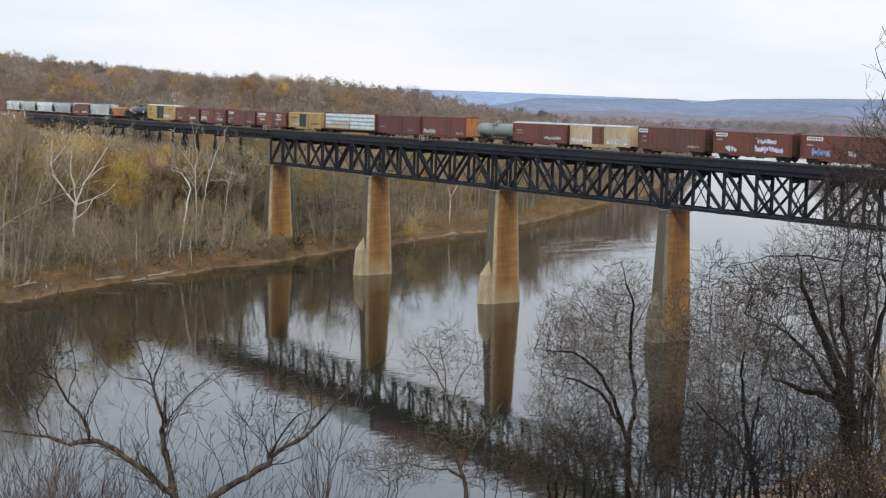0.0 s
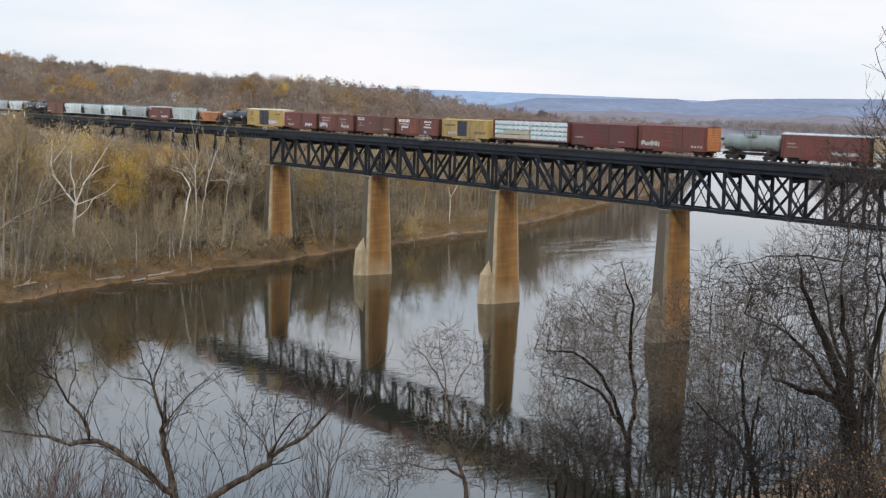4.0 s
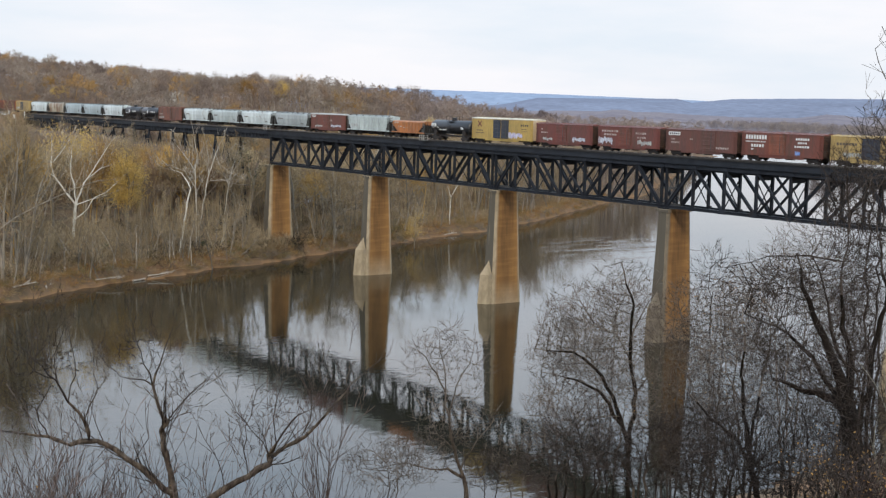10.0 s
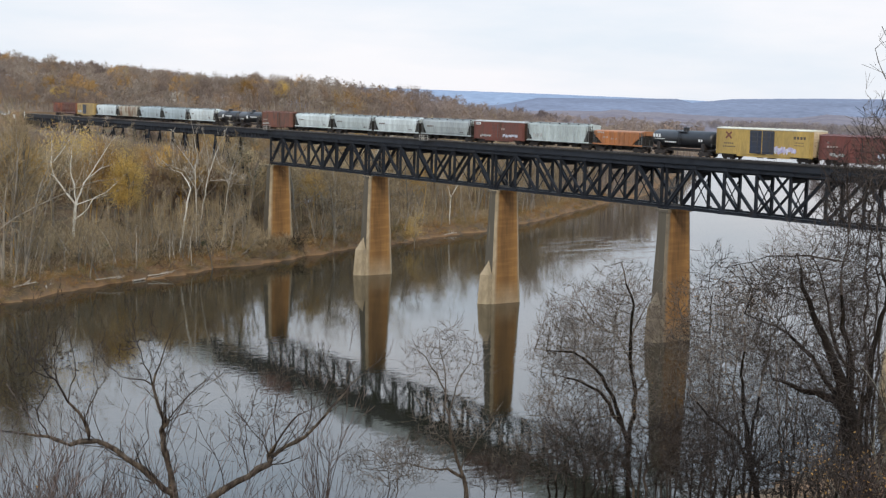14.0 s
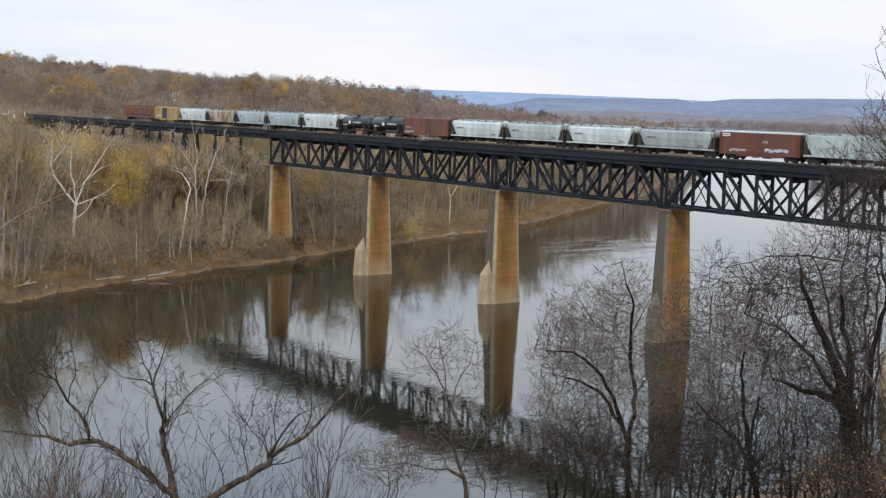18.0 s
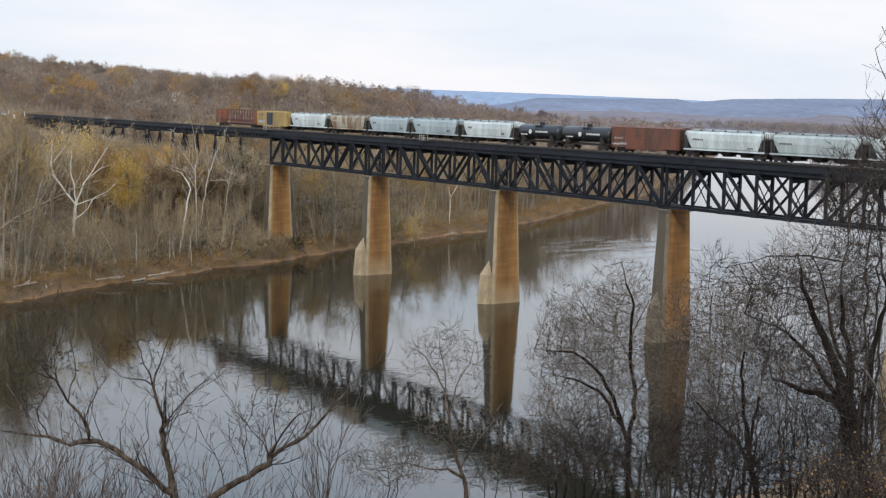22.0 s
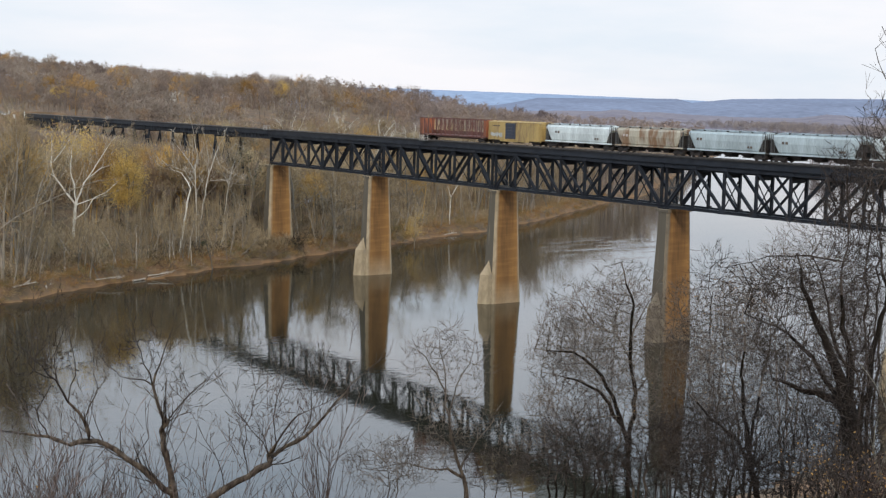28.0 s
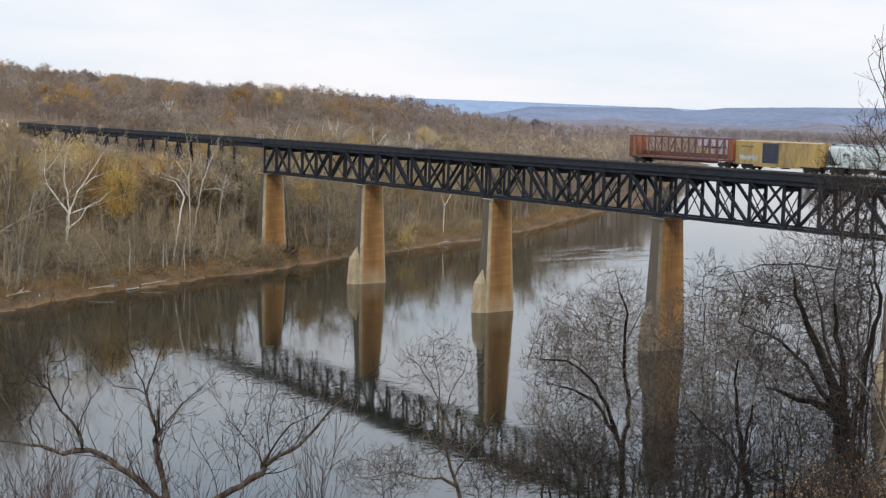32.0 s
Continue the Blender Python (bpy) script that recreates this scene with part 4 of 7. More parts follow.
def woods(name, label, seed, count, x_of, y_lo, y_hi, keep, height, twigs, width, material, kinds=14, length=0.085):
    """Far woods that nobody could count, as one mesh."""
    rng = random.Random(seed)
    tpls = [crown_template(rng, twigs, width, length) for _ in range(kinds)]
    g = np.random.default_rng(seed)
    spots = [[] for _ in tpls]
    n = tries = 0
    while n < count and tries < count * 12:
        tries += 1
        y = rng.uniform(y_lo, y_hi)
        x = x_of(rng, y)
        if not in_view(x, y, -30, 1600) or not keep(x, y):
            continue
        spots[n % kinds].append((x, y))
        n += 1
    vs, fs, slots, off = [], [], [], 0
    shades = material if isinstance(material, list) else [material]
    odds = np.array([1.0, 0.95, 0.75, 0.7, 0.6, 0.22])[:len(shades)]
    for (v, f), sp in zip(tpls, spots):
        if not sp:
            continue
        sp = np.array(sp)
        z = land(sp[:, 0], sp[:, 1])
        h = height(sp[:, 0], sp[:, 1], z) * (g.uniform(0.66, 1.22, len(sp)) + 0.14 * (g.random(len(sp)) < 0.08))
        h = np.where(sp[:, 1] < 4, np.minimum(h, np.maximum(np.where(across_all(sp[:, 0], sp[:, 1]) < 30, 31.0, 27.4) - z, 1.5)), h)
        a = across_all(sp[:, 0], sp[:, 1])
        h = np.where((sp[:, 1] < 4) & (a < 440), np.minimum(h, np.maximum(trestle_line(a, np.hypot(sp[:, 0] - EYE[0], sp[:, 1] - EYE[1])) - z, 1.5)), h)
        w = h * g.uniform(0.85, 1.25, len(sp))
        a = g.uniform(0, 6.283, len(sp))
        c, s = np.cos(a)[:, None], np.sin(a)[:, None]
        X = (v[None, :, 0] * c - v[None, :, 1] * s) * w[:, None] + sp[:, :1]
        Y = (v[None, :, 0] * s + v[None, :, 1] * c) * w[:, None] + sp[:, 1:]
        Z = v[None, :, 2] * h[:, None] + z[:, None] - 0.3
        vs.append(np.stack([X, Y, Z], -1).reshape(-1, 3))
        fs.append((f[None] + (np.arange(len(sp)) * len(v))[:, None, None]).reshape(-1, 3) + off)
        slots.append(np.repeat(g.choice(len(shades), len(sp), p=odds / odds.sum()), len(f)))
        off += len(sp) * len(v)
    me = fast_mesh(name, np.concatenate(vs), np.concatenate(fs), shades[0])
    for m in shades[1:]:
        me.materials.append(m)
    me.polygons.foreach_set("material_index", np.concatenate(slots).astype(np.int32))
    return tagged(new(name, me), label, "woods", kind="stuff")


woods("hillside_woods", "brown leafless woods covering the hill behind the bridge", 3, 1450,
      lambda r, y: float(shore_far(y)) - 60 - 640 * r.random() ** 0.8, -60, 420,
      lambda x, y: abs(y) > 7 and across_of(x, y) < 700, lambda x, y, z: np.where(y < 5, np.clip(27.5 - z, 2.5, 15), np.where(across_all(x, y) > 440, 16.0, np.where(across_all(x, y) > 55, 14.6, 16.4))), 420, 0.0125, WOODS, length=0.055)
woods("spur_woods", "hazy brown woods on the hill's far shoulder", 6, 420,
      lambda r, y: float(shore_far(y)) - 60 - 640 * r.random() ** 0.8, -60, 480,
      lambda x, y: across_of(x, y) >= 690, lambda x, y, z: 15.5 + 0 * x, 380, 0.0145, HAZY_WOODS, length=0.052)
woods("crest_woods", "close-set bare woods along the crest of the hill", 4, 330,
      lambda r, y: float(shore_far(y)) - 190 - 430 * r.random(), 40, 420,
      lambda x, y: 430 < across_of(x, y) < 735, lambda x, y, z: 16.5 + 0 * x, 300, 0.0125, WOODS, length=0.055)
woods("valley_woods", "bare brown woods crowding under the trestle", 17, 330,
      lambda r, y: r.uniform(-330, -14), -60, -7, lambda x, y: x < shore_far(y) - 22 and (x < -62 or across_of(x, y) > 255), lambda x, y, z: np.where(across_all(x, y) > 446, np.clip(19 - z, 2.0, 8), np.clip(31.5 - z, 2.0, 19)), 620, 0.0062, WOODS)
woods("bank_woods", "tangled brown woods on the low far bank", 19, 420,
      lambda r, y: float(shore_far(y)) - 16 - 95 * r.random() ** 0.9, -98, 190,
      lambda x, y: abs(y) > 6 and not (432 < across_of(x, y) < 552 and math.hypot(x - EYE[0], y - EYE[1]) < 345)
      and not (50 < across_of(x, y) < 415 and math.hypot(x - EYE[0], y - EYE[1]) < (344 if 190 < across_of(x, y) < 292 else 326)),
      lambda x, y, z: np.where(y > 4, 17.0, np.where(across_all(x, y) < 130, np.clip(35.0 - z, 3, 29), np.where(across_all(x, y) < 400, np.clip(27.5 - z, 3, 23), np.clip(13.0 - z, 2, 8)))), 640, 0.0060, BANK_WOODS)
woods("track_side_woods", "young bare woods behind the track", 18, 640,
      lambda r, y: r.uniform(-420, -30), 7.5, 70, lambda x, y: x < shore_far(y) - 40, lambda x, y, z: np.clip(36.5 - z, 7.0, 14), 320, 0.0115, WOODS, length=0.06)
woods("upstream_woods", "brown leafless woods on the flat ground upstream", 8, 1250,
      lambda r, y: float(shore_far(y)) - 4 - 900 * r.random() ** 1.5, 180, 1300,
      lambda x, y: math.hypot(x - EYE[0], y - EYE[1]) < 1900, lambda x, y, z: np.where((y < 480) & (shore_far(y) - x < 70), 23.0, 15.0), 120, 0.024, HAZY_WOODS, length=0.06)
woods("upstream_shore_woods", "brown bare trees lining the far shore upstream", 9, 260,
      lambda r, y: float(shore_far(y)) - 3 - 42 * r.random(), 110, 560,
      lambda x, y: True, lambda x, y, z: np.where(y < 300, 22.0, 17.0), 200, 0.012, PALE_WOODS)
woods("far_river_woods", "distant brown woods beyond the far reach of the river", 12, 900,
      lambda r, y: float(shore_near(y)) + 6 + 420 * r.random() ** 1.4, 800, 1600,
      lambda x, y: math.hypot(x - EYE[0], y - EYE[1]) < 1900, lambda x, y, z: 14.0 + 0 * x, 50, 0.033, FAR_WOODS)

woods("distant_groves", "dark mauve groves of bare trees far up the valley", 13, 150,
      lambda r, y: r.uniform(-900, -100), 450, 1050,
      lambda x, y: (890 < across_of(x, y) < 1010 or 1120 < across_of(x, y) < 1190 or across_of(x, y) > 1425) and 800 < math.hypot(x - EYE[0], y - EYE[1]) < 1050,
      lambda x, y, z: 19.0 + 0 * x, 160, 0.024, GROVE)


def brush(name, label, seed, count, spot, height, shoots, width, material, domed=False):
    """Low scrub and tangled stems along a bank, too many to count."""
    rng = random.Random(seed)
    g = np.random.default_rng(seed)
    vs = []
    n = tries = 0
    while n < count and tries < count * 10:
        tries += 1
        x, y = spot(rng)
        if not in_view(x, y, -30, 1600):
            continue
        h = height * rng.uniform(0.4, 1.3)
        base = np.array([[x, y, float(land(x, y)) - 0.1]])
        d = g.normal(0, 0.85, (shoots, 3)) + np.array([[0, 0, 0 if domed else 0.75]])
        d[:, 2] = np.abs(d[:, 2])
        d /= np.linalg.norm(d, axis=1, keepdims=True)
        long = h * g.uniform(0.35, 0.9, (shoots, 1))
        if domed:
            # a rounded bush whose twigs point outwards from its middle
            p = base + d * h * np.array([[0.8, 0.8, 0.95]]) * g.random((shoots, 1)) ** 0.45
            d = d + g.normal(0, 0.55, (shoots, 3)) + np.array([[0, 0, 0.15]])
            d /= np.linalg.norm(d, axis=1, keepdims=True)
            long *= 0.42
        else:
            p = base + g.normal(0, 0.35 * h, (shoots, 3)) * np.array([[1, 1, 0.0]]) + d * h * g.uniform(0, 0.45, (shoots, 1))
        side = np.cross(d, g.normal(0, 1, (shoots, 3)))
        side /= np.linalg.norm(side, axis=1, keepdims=True)
        w = width * g.uniform(0.5, 1.3, (shoots, 1))
        vs.append(np.stack([p - side * w / 2, p + side * w / 2, p + d * long], 1).reshape(-1, 3))
        n += 1
    v = np.concatenate(vs)
    return tagged(new(name, fast_mesh(name, v, np.arange(len(v)).reshape(-1, 3), material)), label, "scrub", kind="stuff")


SCRUB = surf("tan_scrub", (0.36, 0.225, 0.095), (0.215, 0.155, 0.068), 0.08, 1.0, space="World", dirt=(0.40, 0.23, 0.075), dirt_at=0.58, dirt_scale=0.12, spec=0.1, per_island=0.45, thin=0.15)
RUST_SCRUB = surf("rusty_scrub", (0.36, 0.17, 0.05), (0.20, 0.115, 0.045), 0.15, 1.0, space="World", spec=0.1, per_island=0.5, thin=0.15)
GREY_SCRUB = surf("grey_scrub", (0.39, 0.295, 0.185), (0.25, 0.185, 0.11), 0.1, 1.0, space="World", spec=0.1, per_island=0.55, thin=0.15)


def bank_spot(r, reach, power=1.6, y0=-85, y1=200):
    y = r.uniform(y0, y1)
    x = float(shore_far(y))
    x += float(waves(x, y, 9.0) * 1.6 + waves(x + 40, y, 3.1) * 0.8)
    return x - 0.5 - reach * r.random() ** power, y


brush("bank_scrub", "tan weeds and scrub on the far bank", 31, 4600, lambda r: bank_spot(r, 36, 1.7), 1.05, 44, 0.075, SCRUB, True)
brush("overhanging_scrub", "rusty brush leaning over the far waterline", 35, 1100, lambda r: bank_spot(r, 11, 1.1), 1.2, 50, 0.075, RUST_SCRUB, True)
OLIVE = surf("olive_green_scrub", (0.15, 0.135, 0.055), (0.21, 0.175, 0.08), 0.2, 1.0, space="World", spec=0.1, per_island=0.4, thin=0.15)
# the shade in the gaps between trees is put into this brush colour
DARK_SCRUB = surf("dark_understorey", (0.105, 0.078, 0.052), (0.065, 0.05, 0.034), 0.15, 1.0, space="World", spec=0.1, per_island=0.4)
brush("olive_scrub", "olive-green low growth on the far bank", 36, 330, lambda r: bank_spot(r, 30, 1.2, -98, 120), 1.7, 80, 0.07, OLIVE, True)
brush("dark_understorey", "tangled undergrowth coloured dark as the shaded gaps between the bank's trees", 37, 420, lambda r: bank_spot(r, 55, 0.8, -98, 60), 3.2, 60, 0.075, DARK_SCRUB)
brush("bank_thicket", "grey tangled thicket on the far bank", 32, 1000, lambda r: bank_spot(r, 46, 1.0), 3.6, 110, 0.06, GREY_SCRUB, True)
brush("embankment_scrub", "grey scrub on the track embankment", 33, 260, lambda r: (r.uniform(-260, -120), r.uniform(-18, -8)), 1.6, 40, 0.07, GREY_SCRUB)
brush("foot_thicket", "grey thicket round the first pier's foot", 34, 60, lambda r: (r.uniform(-6, 13), r.uniform(-12, 3)), 3.4, 50, 0.06, GREY_SCRUB)


# ---- the freight train ----
SPEED = 16.07
TRAIN = []
SHARED = {}


def shared(key, build, mat):
    """One mesh for all parts of that key."""
    if key not in SHARED:
        SHARED[key] = build().mesh(key, mat)
    return SHARED[key]


def side_frame():
    g = Geo().flat([(-1.25, 0.34), (-0.95, 0.30), (-0.4, 0.2), (0.4, 0.2), (0.95, 0.30), (1.25, 0.34), (1.22, 0.62), (0.7, 0.72), (0.3, 0.86), (-0.3, 0.86), (-0.7, 0.72), (-1.22, 0.62)], -0.07, 0.07)
    for x in (-0.875, 0.875):
        g.tube((x, -0.13, 0.45), (x, 0.13, 0.45), 0.17, n=8)
    return g


def wheelset():
    g = Geo()
    for s in (-1, 1):
        g.tube((0, s * 0.69, 0), (0, s * 0.82, 0), 0.44, n=14).tube((0, s * 0.655, 0), (0, s * 0.695, 0), 0.475, n=14)
    return g.tube((0, -1.0, 0), (0, 1.0, 0), 0.09, n=6)


def running_gear(root, n, reach=None):
    """Two trucks and two couplers for a car n long."""
    at = reach or n / 2 - 2.15
    for s in (-1, 1):
        tr = part("truck", shared("truck_bolster", lambda: Geo().box((0, 0, 0.62), (0.42, 2.2, 0.3)).box((0, 0, 0.83), (0.6, 0.9, 0.18)), TRUCKM), None, root, at=(s * at, 0, 0))
        for y in (-1, 1):
            part("side_frame", shared("side_frame", side_frame, TRUCKM), None, tr, at=(0, y * 0.98, 0))
        for x in (-0.875, 0.875):
            part("wheelset", shared("wheelset", wheelset, WHEELM), None, tr, at=(x, 0, 0.47))
        part("coupler", shared("coupler", lambda: Geo().box((-0.25, 0, 0.86), (0.7, 0.2, 0.22)).box((0.2, 0, 0.86), (0.3, 0.36, 0.3)), TRUCKM), None, root, at=(s * (n / 2 + 0.05), 0, 0)).rotation_euler[2] = 0 if s > 0 else math.pi


def ladder(x, y, z0, z1, w=0.45, along="x"):
    g = Geo()
    d = (w / 2, 0) if along == "x" else (0, w / 2)
    for s in (-1, 1):
        g.box((x + s * d[0], y + s * d[1], (z0 + z1) / 2), (0.05, 0.05, z1 - z0))
    z = z0 + 0.2
    while z < z1:
        g.box((x, y, z), (0.03 + 2 * d[0], 0.03 + 2 * d[1], 0.035))
        z += 0.42
    return g


def marks(spec, y):
    """Lettering as rows of bars: (x, z, length, height, letters) each."""
    g = Geo()
    for x, z, n, h, k in spec:
        w = n / k
        for i in range(k):
            g.box((x + (i + 0.5) * w, y, z), (w * 0.68, 0.012, h))
    return g


def scrawl(seed, x, z, w, h, y):
    """A sprayed tag: overlapping slanted strokes and blobs."""
    rng = random.Random(seed)
    g = Geo()
    n = max(4, int(w / 0.45))
    for i in range(n):
        cx = x + w * (i + 0.5) / n
        k = rng.randint(6, 9)
        rx, rz = w / n * rng.uniform(0.5, 0.8), h * rng.uniform(0.3, 0.5)
        cz = z + h * 0.5 + rng.gauss(0, h * 0.08)
        g.flat([(cx + rx * math.cos(6.283 * j / k) * rng.uniform(0.55, 1.15), cz + rz * math.sin(6.283 * j / k) * rng.uniform(0.6, 1.15)) for j in range(k)], y - 0.004 - 0.0015 * i, y + 0.01)
    return g


TAGS = {"white": surf("spray_white", (0.62, 0.64, 0.68), (0.35, 0.36, 0.42), 2.5, 0.6), "violet": surf("spray_violet", (0.35, 0.30, 0.5), (0.62, 0.6, 0.68), 1.6, 0.6),
        "blue": surf("spray_blue", (0.12, 0.22, 0.5), (0.3, 0.38, 0.55), 1.6, 0.6), "grey": surf("spray_grey", (0.30, 0.31, 0.30), (0.45, 0.44, 0.40), 1.8, 0.6)}
ROOFS = {"zinc": surf("galvanised_roof", (0.55, 0.55, 0.53), (0.40, 0.39, 0.37), 0.8, 0.4, metal=0.3, dirt=RUST, dirt_at=0.64)}


def start(name, x0, x1, label, category="freight car"):
    root = tagged(new(name), label, category, "cars of the freight train")
    TRAIN.append((root, (x0 + x1) / 2))
    return root, x1 - x0


FADED = surf("faded_white_mark", (0.46, 0.40, 0.36), (0.26, 0.19, 0.16), 2.2, 0.8)
DARK_MARK = surf("dark_mark", (0.07, 0.055, 0.045), (0.14, 0.10, 0.07), 2.0, 0.7)
# the shade on the car ends is painted as this dark brown
SHADED_END = surf("shaded_end_paint", (0.075, 0.042, 0.03), (0.045, 0.03, 0.024), 1.2, 0.9, spec=0.15)


def boxcar(x0, x1, label, body, top=4.2, door=None, doors=((-0.05, 3.0),), ribs=0, roof=None, letters=(), tags=(), end=None, ink=None, cross=None):
    """A closed boxcar. doors: (centre as a share of the length, width); letters: bars; tags: (seed, x, z, w, h, colour)."""
    root, n = start("boxcar", x0, x1, label, "boxcar")
    h, w, sill = n / 2 - 0.08, 1.5, 1.02
    shell = Geo().span((-h, -w, sill), (h, w, top))
    part("body", shell, body, root)
    part("side_sill", Geo().span((-h, -w - 0.03, sill - 0.14), (h, -w + 0.1, sill + 0.12)).span((-h, w - 0.1, sill - 0.14), (h, w + 0.03, sill + 0.12)).span((-h * 0.55, -w + 0.02, sill - 0.42), (h * 0.55, -w + 0.1, sill - 0.1)), body, root)
    part("underframe", Geo().span((-n / 2 + 0.2, -0.35, 0.62), (n / 2 - 0.2, 0.35, 1.0)).box((1.2, -0.8, 0.68), (1.3, 0.6, 0.5)).box((-2.2, 0.5, 0.66), (0.9, 0.5, 0.5)), TRUCKM, root)
    r = Geo().prism([(-w - 0.06, top - 0.04), (w + 0.06, top - 0.04), (w + 0.06, top + 0.05), (0, top + 0.24), (-w - 0.06, top + 0.05)], -h - 0.03, h + 0.03)
    k = int(n / 1.1)
    for i in range(k + 1):
        x = -h + 2 * h * i / k
        r.prism([(-w - 0.04, top + 0.03), (w + 0.04, top + 0.03), (w + 0.04, top + 0.11), (0, top + 0.30), (-w - 0.04, top + 0.11)], x - 0.05, x + 0.05)
    part("roof", r, roof or body, root)
    for s in (-1, 1):
        for c, dw in doors:
            out = [(s * (w - 0.02), sill + 0.1), (s * (w + 0.09), sill + 0.1)]
            for j in range(5):
                z = sill + 0.35 + j * (top - sill - 0.8) / 4
                out += [(s * (w + 0.09), z), (s * (w + 0.14), z + 0.03), (s * (w + 0.14), z + 0.1), (s * (w + 0.09), z + 0.13)]
            d = Geo().prism(out + [(s * (w + 0.09), top - 0.14), (s * (w - 0.02), top - 0.14)], c * n - dw / 2, c * n + dw / 2)
            dd = part("door", d, door or body, root)
            part("lock_bar", Geo().box((c * n + dw * 0.2, s * (w + 0.15), (sill + top) / 2), (0.06, 0.06, top - sill - 0.5)), PALE_STEEL, dd)
            part("door_track", Geo().span((c * n - dw, s * (w + 0.02), sill + 0.0), (c * n + dw, s * (w + 0.1), sill + 0.09)), body, root)
        if ribs:
            g = Geo()
            for i in range(ribs):
                x = -h + 0.25 + (2 * h - 0.5) * i / (ribs - 1)
                if all(abs(x - c * n) > dw / 2 + 0.15 for c, dw in doors):
                    g.span((x - 0.06, s * w, sill + 0.1), (x + 0.06, s * (w + 0.07), top - 0.08))
            tagged(part("side_ribs", g, body, root), kind="stuff")
    for s in (-1, 1):
        out = [(s * (h - 0.02), sill), (s * (h + 0.03), sill)]
        for j in range(9):
            z = sill + 0.25 + j * (top - sill - 0.5) / 8
            out += [(s * (h + 0.03), z - 0.09), (s * (h + 0.09), z - 0.04), (s * (h + 0.09), z + 0.04), (s * (h + 0.03), z + 0.09)]
        part("end_panel", Geo().flat(out + [(s * (h + 0.03), top - 0.05), (s * (h - 0.02), top - 0.05)], -w + 0.02, w - 0.02), end or SHADED_END, root, "corrugated car end")
        part("ladder", ladder(s * (h - 0.35), -w - 0.06, sill - 0.3, top - 0.4), body, root)
    if letters:
        at = -w - 0.012 - (0.07 if ribs else 0)
        panel, small = [q for q in letters if q[3] >= 0.4 and q[4] <= 2], [q for q in letters if q[3] < 0.4 or q[4] > 2]
        if panel:
            part("name_panel", Geo().span((panel[0][0], at - 0.012, panel[0][1] - panel[0][3] / 2), (panel[0][0] + panel[0][2], at + 0.006, panel[0][1] + panel[0][3] / 2)), WHITE, root, "white name panel")
            part("panel_writing", marks([(panel[0][0] + 0.15, panel[0][1], panel[0][2] - 0.3, panel[0][3] * 0.45, 5)], at - 0.014), BLACK, root)
        if small:
            tagged(part("lettering", marks(small, at), ink or FADED, root, "faded lettering"), kind="stuff")
    if cross is not None:
        g = Geo()
        for q in (-1, 1):
            g.beam((cross[0] - 0.6, -w - 0.015, cross[1] - q * 0.5), (cross[0] + 0.6, -w - 0.015 - 0.004 * q, cross[1] + q * 0.5), 0.02, 0.3)
        part("emblem", g, REDS["rusty"], root, "crossed red emblem")
    for seed, tx, tz, tw, th, col in tags:
        tagged(part("graffiti", scrawl(seed, tx, tz, tw, th, -w - 0.02), TAGS[col], root, "sprayed graffiti on the side"), kind="stuff")
    running_gear(root, n)
    return root


# near-black colour that stands for shade at the hopper ends
SHADOWED = surf("shaded_end_sheet", (0.02, 0.019, 0.018), (0.04, 0.035, 0.03), 1.5, 0.9, spec=0.1)


def hopper_shape(n, top, low, belly, cut, inset):
    """A covered hopper's body: bulging sides, ends that slope in beneath."""
    prof = [(-1.25, low), (-1.42, low + 0.25), (-1.56, (low + top) / 2), (-1.5, top - 0.45), (-1.3, top - 0.12), (-0.75, top + 0.06), (0.75, top + 0.06), (1.3, top - 0.12), (1.5, top - 0.45), (1.56, (low + top) / 2), (1.42, low + 0.25), (1.25, low)]
    if not belly:
        prof = [(-1.5, low), (-1.5, low + 0.25), (-1.5, (low + top) / 2), (-1.5, top - 0.3), (-1.45, top - 0.1), (-0.8, top + 0.06), (0.8, top + 0.06), (1.45, top - 0.1), (1.5, top - 0.3), (1.5, (low + top) / 2), (1.5, low + 0.25), (1.5, low)]
    g, m = Geo(), len(prof)
    h = n / 2
    secs = [(-h + 0.35, cut), (-h + inset, low), (h - inset, low), (h - 0.35, cut)]
    vs = [(x, y, max(z, c)) for x, c in secs for y, z in prof]
    fs = [(i * m + j, i * m + (j + 1) % m, (i + 1) * m + (j + 1) % m, (i + 1) * m + j) for i in range(3) for j in range(m)]
    return g.add(vs, fs + [tuple(range(m - 1, -1, -1)), tuple(range(3 * m, 4 * m))])


